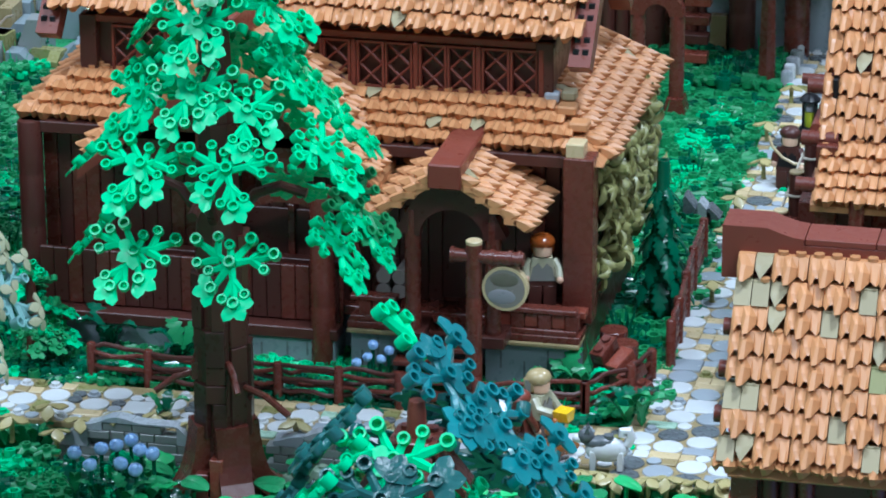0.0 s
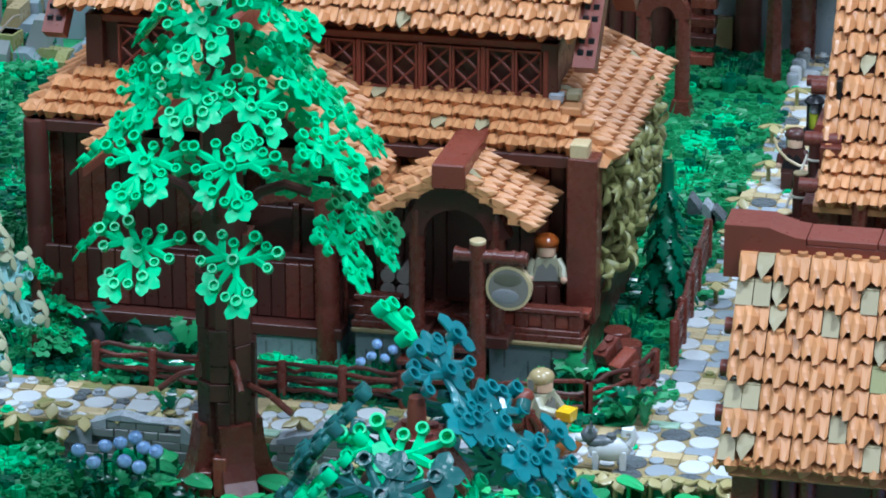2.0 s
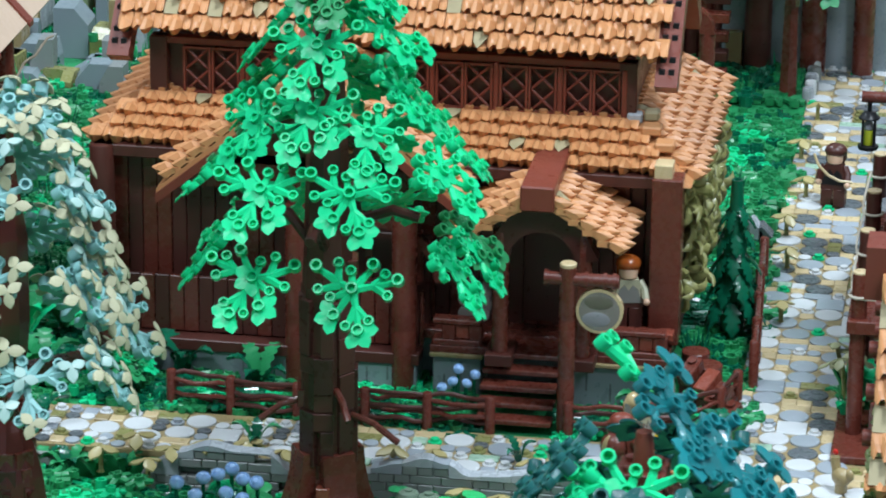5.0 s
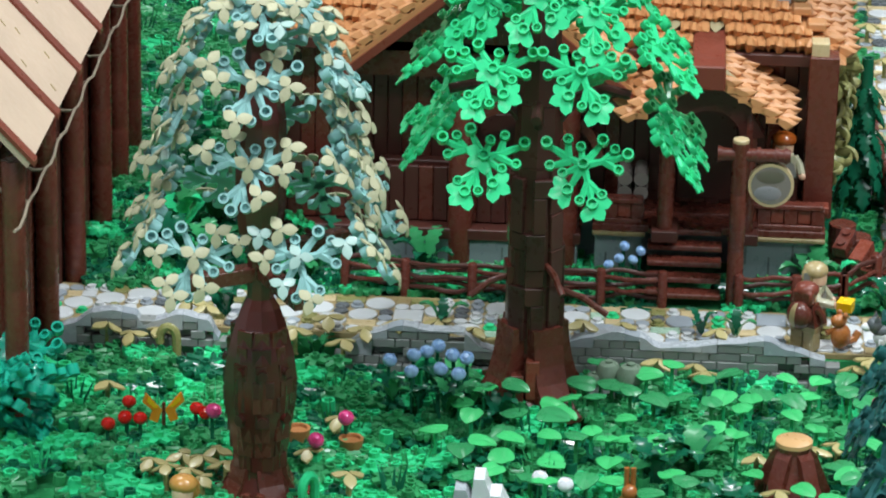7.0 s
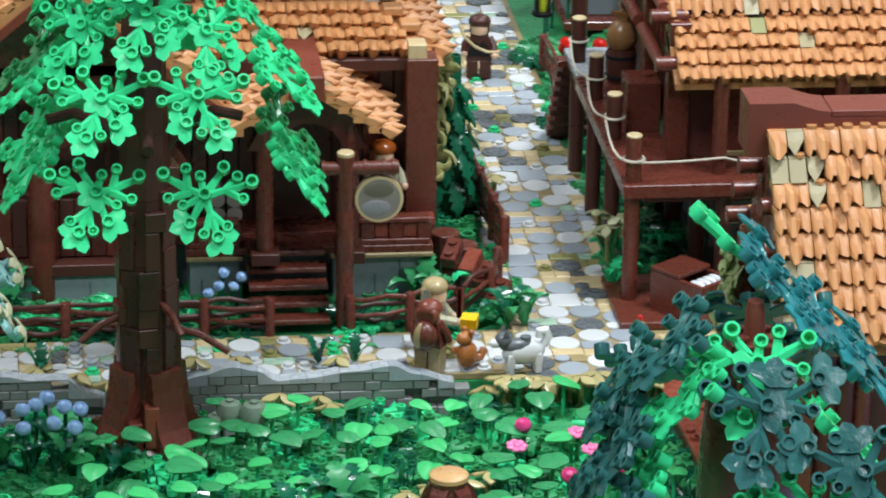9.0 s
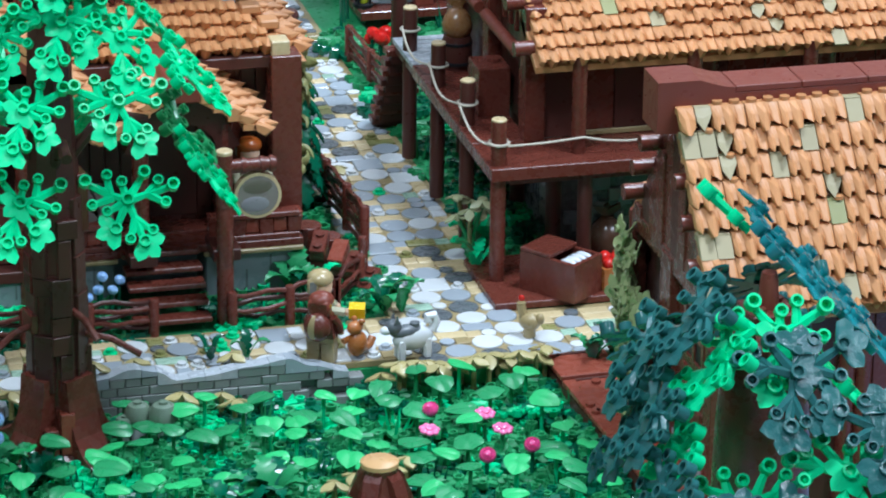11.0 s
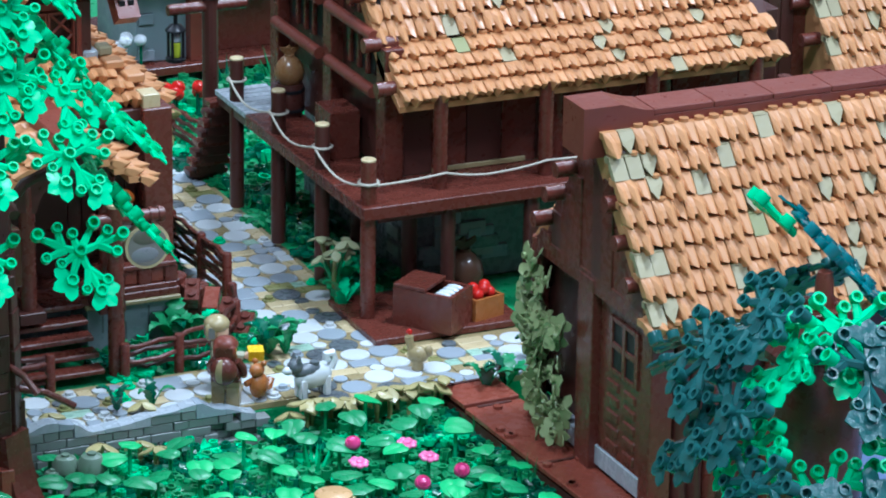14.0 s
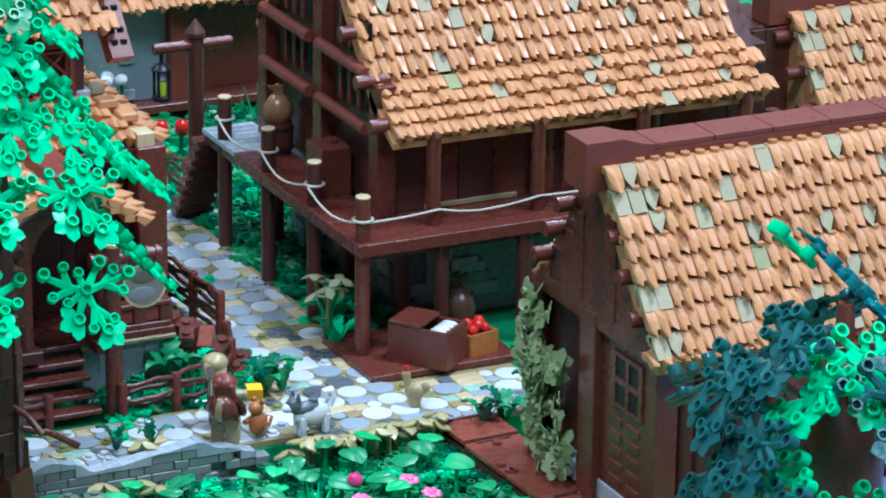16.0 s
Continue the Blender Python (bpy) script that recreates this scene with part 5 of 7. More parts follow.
piece("leaf_tip", leaf_tip(LEAF), tree, at(-1.35, 2.9, 33.3, -45, 0, -90, 1.0))

# a leafy bush between the longhouse and the inn
bush = thing("leafy_bush", "small bush of green leaf sprays on a brown stem", "plant", -49.6, 0.2, -0.5)
bm = B()
lathe(bm, 0, 0, [(0.5, 0), (0.42, 3.0), (0.3, 6.4)], 10)
part("stem", bm, TRUNK, bush, smooth=True)
for k in range(11):
    a = k * 83.0
    z = 2.6 + (k % 4) * 1.35
    q = 1.6 - 0.22 * (k % 4)
    piece("leaf_spray", SPRAY[(GREEN if k % 3 else LEAF).name][k % 2], bush, at(q * math.cos(radians(a)), q * math.sin(radians(a)), z, -28 - 4 * (k % 4), 0, a - 90, 0.62))


# ------------------------------------------------------------------ undergrowth as stuff
def scatter(name, label, spots, templates, mats, kind="stuff", parent=None):
    """Many small pieces as one mesh. spots: x, y, z, turn, tilt, size, template, material."""
    verts, faces, index = [], [], []
    for x, y, z, turn, tilt, tiltdir, size, t, m in spots:
        tv, tf = templates[t]
        rot = np.array(Matrix.Rotation(tiltdir, 3, "Z") @ Matrix.Rotation(tilt, 3, "X") @ Matrix.Rotation(turn, 3, "Z"))
        base = sum(len(v) for v in verts)
        verts.append(((tv * size) @ rot.T + (x, y, z)) * S)
        faces += [[i + base for i in f] for f in tf]
        index += [m] * len(tf)
    me = bpy.data.meshes.new(name)
    me.from_pydata(np.concatenate(verts).tolist(), [], faces)
    for m in mats:
        me.materials.append(m)
    me.polygons.foreach_set("material_index", index)
    ob = new(name, me)
    if parent is not None:
        ob.parent = parent
    return tagged(ob, label, "plants" if parent is None else "", "", kind)


def template(make):
    bm = B()
    make(bm)
    bmesh.ops.recalc_face_normals(bm, faces=bm.faces)
    bm.verts.index_update()
    out = np.array([v.co[:] for v in bm.verts]), [[v.index for v in f.verts] for f in bm.faces]
    bm.free()
    return out


def five_petals(bm):
    top = bm.verts.new((0, 0, 0.22))
    rim, low = [], []
    for k in range(15):
        a = 2 * math.pi * k / 15
        r = (0.5, 1.0, 1.0)[k % 3]
        rim.append(bm.verts.new((r * math.cos(a), r * math.sin(a), 0.2 if k % 3 == 0 else 0.1)))
        low.append(bm.verts.new((r * math.cos(a), r * math.sin(a), -0.08)))
    for i in range(15):
        j = (i + 1) % 15
        bm.faces.new((top, rim[i], rim[j]))
        bm.faces.new((rim[i], low[i], low[j], rim[j]))
    ring_end(bm, 0, 0, 0.3, 0.4, 0.32)


def forked(bm):
    for a in range(0, 360, 60):
        c, s = math.cos(radians(a)), math.sin(radians(a))
        arm(bm, (0, 0), (1.5 * c, 1.5 * s), 0.24, 0.16, 0.24)
        c2, s2 = math.cos(radians(a + 28)), math.sin(radians(a + 28))
        arm(bm, (0.8 * c, 0.8 * s), (1.6 * c2, 1.6 * s2), 0.2, 0.14, 0.24)
    for k in range(6):
        a = radians(60 * k)
        ring_end(bm, 1.5 * math.cos(a), 1.5 * math.sin(a), 0.12, 0.42, 0.3)
    ring_end(bm, 0, 0, 0.2, 0.5, 0.33)


def grass_tuft(bm):
    for k in range(7):
        a = k * 2.4
        x, y = 0.5 * math.cos(a), 0.5 * math.sin(a)
        arm_v = [bm.verts.new(c) for c in ((x - 0.14, y, 0), (x + 0.14, y, 0), (x, y + 0.12, 0), (x * 1.9, y * 1.9, 1.3 + 0.3 * (k % 3)))]
        for q in ((0, 1, 3), (1, 2, 3), (2, 0, 3)):
            bm.faces.new([arm_v[i] for i in q])


TEMPLATES = [template(five_petals), template(forked), template(grass_tuft), template(lambda bm: ring_end(bm, 0, 0, 0.2, 0.7, 0.42))]
GREENS = [GREEN, LEAF, FIR]


def bed(name, label, rects, density, z, seed, weights=(0.62, 0.22, 0.16), lift=0.5, size=1.0):
    """Leaf plates laid nearly level, on the stud grid, in uneven layers."""
    r = random.Random(seed)
    spots = []
    for x0, y0, x1, y1 in rects:
        for k in range(int((x1 - x0) * (y1 - y0) * density)):
            t = r.choices((0, 1, 2, 3), (0.52, 0.24, 0.05, 0.19))[0]
            x, y = r.uniform(x0, x1), r.uniform(y0, y1)
            swell = 0.5 + 0.5 * math.sin(x * 0.55 + 1.3 * math.sin(y * 0.4)) * math.cos(y * 0.5)
            up = z + lift * (0.35 * swell + 0.65 * r.random() ** 2)
            spots.append((round(x * 2) / 2, round(y * 2) / 2, up, r.uniform(0, 6.3), r.uniform(0, 0.14), r.uniform(0, 6.3), size * r.uniform(0.85, 1.1), t, r.choices((0, 1, 2), weights)[0]))
    return scatter(name, label, spots, TEMPLATES, GREENS)


bed("undergrowth", "dense green undergrowth of knobbed leaf plates", [(-66, -52, -36, -12.9)], 1.0, -1.9, 101, (0.50, 0.38, 0.12), 1.3)
bed("undergrowth", "green undergrowth of leaf plates below the oval leaves", [(-36, -52, 0.6, -12.9)], 0.9, -1.9, 107, (0.62, 0.14, 0.24), 1.1)
bed("undergrowth", "green leaf plates round the inn and along the road", [(-62, -3.2, -24.6, 5.2), (-19, -3.2, -8.0, 2.6), (-64, 5, -52, 40)], 0.8, -0.45, 102, (0.55, 0.2, 0.25), 0.7)
# Shade by the inn is put into the colour: mostly dark green plates.
bed("undergrowth", "leaf plates beside the road, mixed darker green for shade", [(-12, 2, -7.8, 30)], 0.6, -0.45, 106, (0.46, 0.04, 0.50), 0.4, 1.2)
bed("undergrowth", "green leaf plates beyond the houses", [(-84, 26, -64, 68), (-64, 40, -24, 66), (-24, 26, -8.2, 81), (0.4, 28, 30, 54), (-64, 30, -50, 100)], 0.5, -0.45, 103, (0.58, 0.10, 0.32), 0.6, 1.3)
# Deep shade under the deck is painted in by weighting the dark green.
bed("undergrowth", "leaf plates under the stilt house, darker green for its shade", [(0.6, 4.4, 5.6, 30), (9.5, -14, 36, -1.4)], 0.5, -0.45, 105, (0.4, 0.04, 0.56), 0.6)
bed("undergrowth", "green leaf plates on the hill behind the inn", [(-100, 60, -24, 110)], 0.22, -0.4, 104, (0.5, 0.2, 0.3), 2.5)

# ------------------------------------------------------------------ low stone walls
# Slightly darker grey: shade painted on set-back bricks, and random mottling.
ROUGHSTONE = plastic("recess_mottle_grey_plastic", (0.215, 0.23, 0.225), 0.36)
def stone_wall(x0, x1, y, tops, seed):
    """Courses of narrow bricks, some set back, under curved pale caps that follow a wavy top. tops: (x, height over the bed)."""
    r = random.Random(seed)
    w = thing("stone_wall", "low grey wall of stacked bricks with a pale wavy top", "wall", (x0 + x1) / 2, y, -2.2, group="low garden walls")
    ox = (x0 + x1) / 2
    meshes = {}
    for n in (1, 2):
        for m in (MID, ROUGHSTONE):
            bm = B()
            box(bm, 0.02, -0.5, 0.0, n - 0.02, 0.5, 0.57, 0.05)
            meshes[n, m.name] = mesh_of(bm, m, False, "brick")

    def height(x):
        for (a, ha), (b, hb) in zip(tops, tops[1:]):
            if x <= b:
                f = 0.5 - 0.5 * math.cos(math.pi * min(1.0, max(0.0, (x - a) / (b - a))))
                return ha + (hb - ha) * f
        return tops[-1][1]

    for row in range(6):
        x = x0 - 0.5 * (row % 2)
        while x < x1:
            n = r.choice((1, 1, 1, 2))
            h = min(height(x + 0.05), height(x + n - 0.05))
            if (row + 1) * 0.6 < h - 0.02:
                # Set-back bricks always take the darker grey, as painted recess shade.
                back = r.random() < 0.16
                piece("brick", meshes[n, (ROUGHSTONE if back or r.random() < 0.15 else MID).name], w, at(x - ox, 0.5 if back else r.uniform(-0.05, 0.05), row * 0.6))
            x += n
    x = x0
    while x < x1 - 0.1:
        # one cap: its underside level with the course below, its top bent along the wave
        b = min(x + r.choice((1.0, 1.0, 2.0)), x1)
        k = 5
        xs = [x + 0.01 + (b - x - 0.02) * i / k for i in range(k + 1)]
        foot = max(0.0, math.floor((min(height(q) for q in xs) - 0.02) / 0.6) * 0.6)
        bm = B()
        prism(bm, [(xs[0] - ox, foot), (xs[-1] - ox, foot)] + [(q - ox, height(q)) for q in xs[::-1]], -0.54, 0.5)
        part("cap_stone", bm, r.choice((LIGHT, LIGHT, SLAB)), w, "pale curved cap stone")
        x = b


stone_wall(-29.6, -12.6, -11.2, ((-29.6, 2.7), (-28.0, 3.1), (-26.2, 3.6), (-24.6, 3.3), (-23.4, 2.6), (-22.0, 2.7), (-18.6, 3.1), (-16.4, 3.4), (-15.0, 2.8), (-12.6, 2.2)), 5)
stone_wall(-44.0, -33.8, -11.2, ((-44.0, 1.7), (-42.0, 2.8), (-40.0, 3.4), (-38.2, 3.1), (-36.2, 3.1), (-34.6, 2.0), (-33.8, 1.8)), 6)
stone_wall(-63.4, -52.0, -11.2, ((-63.4, 1.8), (-61.8, 2.5), (-60.2, 3.4), (-59.0, 3.6), (-57.6, 3.4), (-56.9, 2.6), (-56.2, 3.0), (-54.6, 3.5), (-52.8, 3.2), (-52.0, 2.0)), 7)

# ------------------------------------------------------------------ small plants
def oval_leaf(mat, length=1.5, width=1.0):
    """A heart-shaped domed leaf with a pointed end and a shallow rib along the middle."""
    bm = B()
    n = 18
    edge = []
    for k in range(n):
        a = 2 * math.pi * k / n
        x = length * (math.cos(a) if math.cos(a) < 0 else math.cos(a) ** 0.8 * 1.12 if math.cos(a) > 0.001 else 0) * (1.0 if math.cos(a) > 0 else 0.72)
        edge.append((x, width * math.sin(a) * (1 - 0.3 * math.cos(a)) * 0.92))
    rings = [[bm.verts.new((x * q, y * q, up - 0.10 * q * q * (x * x + y * y) + 0.16 * min(1.0, abs(y * q) / 0.42) - 0.12)) for x, y in edge] for q, up in ((0.5, 0.16), (1.0, 0.10), (0.98, -0.03))]
    mid, low = bm.verts.new((0, 0, 0.04)), bm.verts.new((0, 0, -0.16))
    for i in range(n):
        j = (i + 1) % n
        bm.faces.new((mid, rings[0][i], rings[0][j]))
        bm.faces.new((rings[0][i], rings[1][i], rings[1][j], rings[0][j]))
        bm.faces.new((rings[1][i], rings[2][i], rings[2][j], rings[1][j]))
        bm.faces.new((rings[2][i], low, rings[2][j]))
    return mesh_of(bm, mat, True, "leaf")


def stem_mesh(h, mat, r=0.13):
    bm = B()
    lathe(bm, 0, 0, [(r * 1.5, 0), (r, 0.2), (r, h)], 7)
    return mesh_of(bm, mat, True, "stem")


OVALS = [oval_leaf(HERB, 1.45, 1.3), oval_leaf(HERB, 1.35, 1.2), oval_leaf(GREEN, 1.4, 1.25), oval_leaf(GREEN, 1.55, 1.35)]
STEM = {m.name: stem_mesh(2.2, m) for m in (LEAF, GREEN, FIR, OLIVE)}
plant_rng = random.Random(55)
spots = []
while len(spots) < 100:
    x, y = plant_rng.uniform(-37, -1.5), plant_rng.uniform(-34, -14.2)
    if (x + 31.4) ** 2 + (y + 16.6) ** 2 < 12 or (x + 15) ** 2 + (y + 30.2) ** 2 < 7:
        continue
    if all((x - a) ** 2 + (y - b) ** 2 > 2.8 for a, b in spots):
        spots.append((x, y))
for x, y in spots:
    green = plant_rng.random() < 0.5
    h = plant_rng.uniform(1.6, 2.7)
    t = thing("leaf_plant", "single bright green oval leaf on a stem" if green else "single dark green oval leaf on a stem", "plant", x, y, -1.6, 0, "oval leaves in the garden")
    piece("leaf", plant_rng.choice(OVALS[:2] if green else OVALS[2:]), t, at(0, 0, h, plant_rng.uniform(-8, 10), plant_rng.uniform(-10, 10), 0, plant_rng.uniform(0.56, 0.75)) @ at(0, 0, 0, 0, plant_rng.uniform(-4, 10), plant_rng.uniform(0, 360)))
    piece("stem", STEM["bright_green_plastic" if green else "green_plastic"], t, at(0, 0, 0) @ Matrix.Diagonal((1, 1, h / 2.2, 1)))

TANSPRIG = petal_sprig(plastic("tan_leaf_plastic", (0.42, 0.35, 0.15), 0.3))
def tan_sprig(x, y, z, h=1.3):
    t = thing("tan_sprig", "dry tan three-leaved sprig", "plant", x, y, z, plant_rng.uniform(0, 360), "dry tan sprigs")
    piece("leaf_sprig", TANSPRIG, t, at(0, 0, h, plant_rng.uniform(-12, 12), plant_rng.uniform(-12, 12), 0, plant_rng.uniform(0.85, 1.08)))
    piece("stem", STEM["olive_plastic"], t, at(0, 0, 0) @ Matrix.Diagonal((1.3, 1.3, h / 2.2, 1)))


for k in range(15):
    tan_sprig(-10.6 + k * 0.72 + plant_rng.uniform(-0.4, 0.4), -12.7 + plant_rng.uniform(-0.7, 0.5), -1.2, plant_rng.uniform(1.0, 1.8))
for x, y, z in ((-28.4, -10.4, -0.3), (-25.8, -10.3, -0.3), (-19.6, -10.2, -0.5), (-23.4, -13.2, -1.6), (-21.0, -13.6, -1.6), (-20.4, -14.8, -1.6), (-37.8, -10.2, -0.7), (-40.4, -10.6, -0.7), (-35.4, -10.8, -0.9), (-42.6, -11.4, -1.0),
                (-43.8, -12.6, -1.4), (-45.0, -10.2, -0.8), (-47, -12.0, -1), (-33.6, -11.6, -1.2), (-54.2, -9.8, 0), (-53.0, -10.2, -0.3), (-59.4, -11.6, -1.2), (-57.6, -12.8, -1.4), (-55.8, -12.4, -1.2), (-58.0, -20.6, -1.6), (-43, -24.6, -1.6), (-44.4, -29.6, -1.6),
                (-51.8, -31.4, -1.4), (-50.6, -32.0, -1.3), (-49.8, -30.8, -1.2), (-52.6, -33.0, -1.5), (-51.2, -33.6, -1.4), (-49.0, -32.8, -1.2), (-50.2, -34.6, -1.4), (-53.6, -32.2, -1.5),
                (-15.8, -27.2, -1.4), (-13.6, -26.6, -1.4), (-17.2, -28.0, -1.4), (-12.2, -25.4, -1.5), (-16, -33, -1.4), (-41.6, -32.8, -1.6), (-20.4, -25.0, -1.5), (-6.2, 20, 0), (-6.6, 31, 0), (-7.2, 38, 0), (-6.4, 47, 0), (-7.4, 56, 0), (-6.8, 66, 0)):
    tan_sprig(x, y, z, 1.4 if z < -0.2 else 1.2)


def rose_mesh(mat):
    bm = B()
    lathe(bm, 0, 0, [(0.18, 0), (0.42, 0.06), (0.56, 0.3), (0.55, 0.5), (0.47, 0.64), (0.41, 0.56), (0.38, 0.66), (0.30, 0.76), (0.24, 0.66), (0.20, 0.76), (0.08, 0.8)], 14)
    return mesh_of(bm, mat, True, "bloom")


ROSE = {m.name: rose_mesh(m) for m in (BLUE, RED, PINK, WHITE)}
def flower(x, y, z, mat, label, h=1.8, size=1.0, group="flowers"):
    t = thing("flower", label, "flower", x, y, z - h, plant_rng.uniform(-40, 40), group)
    piece("bloom", ROSE[mat.name], t, at(0, 0, h, plant_rng.uniform(5, 40), plant_rng.uniform(-15, 15), 0, size))
    piece("stem", STEM["dark_green_plastic"], t, at(0, 0, 0) @ Matrix.Diagonal((1, 1, h / 2.2, 1)))


for x, y, z in ((-40.3, -19.6, 1.8), (-38.8, -18.7, 1.8), (-38.0, -18.0, 1.8), (-37.4, -16.9, 1.8), (-38.7, -21.1, 1.7), (-37.1, -20.4, 1.7), (-36.3, -18.3, 1.8), (-35.4, -18.6, 1.8), (-35.8, -21.1, 1.7)):
    flower(x, y, z, BLUE, "light blue rose on a dark stem", 2.8, 0.84, "blue roses under the tree")
for x, y, z in ((-26.2, 0.3, 2.0), (-25.4, 0.2, 1.9), (-26.9, 0.1, 1.6), (-26.0, 0.6, 2.8), (-24.9, 0.5, 2.5)):
    flower(x, y, z - 0.3, BLUE, "light blue rose by the fence", 2.0, 0.64, "blue roses by the fence")
for x, y, z in ((-56.2, -23.8, 0.0), (-56.0, -26.0, 0.0), (-55.1, -26.3, 0.0), (-57.0, -27.3, 0.0), (-51.9, -24.4, 0.0), (-51.2, -24.6, -0.1)):
    flower(x, y, z, RED, "round red rose in the garden", 1.9, 0.8, "red roses")
for x, y, z in ((-42.4, -26.2, 0.6), (-44.0, -29.2, 0.4), (-50.6, -26.6, 0.9), (-9.4, -19.9, 0.4), (-7.6, -26.2, 0.1), (-4.6, -25.4, 0.1)):
    flower(x, y, z, PINK, "magenta rose among the leaves", 2.2, 0.9, "magenta roses")
for x, y in ((-30.2, -33.4), (-28.6, -34.2)):
    flower(x, y, 0.4, WHITE, "small white flower among leaves", 2.0, 0.9, "white flowers")
bm = B()
for k in range(7):
    a = 2 * math.pi * k / 7
    blob(bm, (0.45 * math.cos(a), 0.45 * math.sin(a), 0.1), 0.28, 8, 5, (1, 1, 0.6))
blob(bm, (0, 0, 0.2), 0.3, 8, 5, (1, 1, 0.6))
PINKPLATE = mesh_of(bm, plastic("rose_pink_plastic", (0.80, 0.16, 0.36), 0.22), True, "bloom")
for x, y, z in ((-6.4, -21.2, 0.7), (-10.2, -22.6, 0.6), (-5.9, -23.4, 0.6)):
    t = thing("water_flower", "pink many-petalled flower on the leaves", "flower", x, y, z - 1.8, 0, "pink flowers")
    piece("bloom", PINKPLATE, t, at(0, 0, 1.7, 8, 4, 0, 0.92))
    piece("stem", STEM["green_plastic"], t, at(0, 0, 0) @ Matrix.Diagonal((1, 1, 0.75, 1)))
CAPGREEN = plastic("mushroom_green_plastic", (0.15, 0.21, 0.15), 0.3)
for x, y, s in ((-25.1, -16.4, 0.92), (-26.5, -15.6, 0.85), (-27.4, -15.8, 0.6)):
    t = thing("mushroom", "sand green mushroom with a white foot", "mushroom", x, y, -1.6, 0, "mushrooms")
    bm = B()
    lathe(bm, 0, 0, [(0.5 * s, 0), (0.5 * s, 1.6 * s)], 12)
    part("foot", bm, WHITE, t, "white foot", smooth=True)
    bm = B()
    lathe(bm, 0, 0, [(0.7 * s, 1.6 * s), (0.98 * s, 1.8 * s), (0.98 * s, 2.3 * s), (0.7 * s, 2.8 * s), (0.3 * s, 2.9 * s), (0.3 * s, 3.05 * s)], 14)
    part("cap", bm, CAPGREEN, t, "sand green domed cap", smooth=True)
for x, y, h in ((-38.6, -17.2, 3.2), (-43.4, -35.4, 3.4), (-54.6, -13.2, 3.0)):
    t = thing("fern_curl", "curled green fern shoot", "plant", x, y, -1.6, plant_rng.uniform(0, 360), "curled shoots")
    bm = B()
    pts = [(0, 0, 0), (0, 0, h * 0.6)] + [(0.55 - 0.55 * math.cos(a), 0, h * 0.6 + 0.8 * math.sin(a)) for a in [math.pi * i / 8 for i in range(1, 10)]]
    tube(bm, pts, 0.3, 8)
    part("shoot", bm, LEAF if x > -50 else OLIVE, t, smooth=True)


def frond_mesh(mat, length=3.2):
    """A broad toothed leaf that arches over."""
    bm = B()
    n = 13
    left, right, mid, lowl = [], [], [], []
    for k in range(n + 1):
        t = k / n
        y, z = length * (t - 0.12 * t * t), 1.6 * math.sin(t * 2.3) * length / 3.2
        w = 0.72 * math.sin(math.pi * min(1, 0.14 + t * 0.85)) * (1.0 if k % 2 else 0.62)
        mid.append(bm.verts.new((0, y, z + 0.02)))
        left.append(bm.verts.new((-w, y + 0.22, z + 0.22 * w)))
        right.append(bm.verts.new((w, y + 0.22, z + 0.22 * w)))
        lowl.append(bm.verts.new((0, y, z - 0.16)))
    for k in range(n):
        bm.faces.new((left[k], mid[k], mid[k + 1], left[k + 1]))
        bm.faces.new((mid[k], right[k], right[k + 1], mid[k + 1]))
        bm.faces.new((left[k + 1], lowl[k + 1], lowl[k], left[k]))
        bm.faces.new((right[k], lowl[k], lowl[k + 1], right[k + 1]))
    return mesh_of(bm, mat, True, "frond")


FROND = {m.name: frond_mesh(m) for m in (FIR, GREEN, LEAF)}
def fern(x, y, z, n, mats, size=1.0, label="broad dark green toothed leaves"):
    t = thing("fern", label, "plant", x, y, z, plant_rng.uniform(0, 360), "broad leafed plants")
    for k in range(n):
        piece("frond", FROND[plant_rng.choice(mats).name], t, at(0, 0, 0.1, plant_rng.uniform(8, 34), 0, 360 * k / n + plant_rng.uniform(-12, 12), size * plant_rng.uniform(0.85, 1.1)))


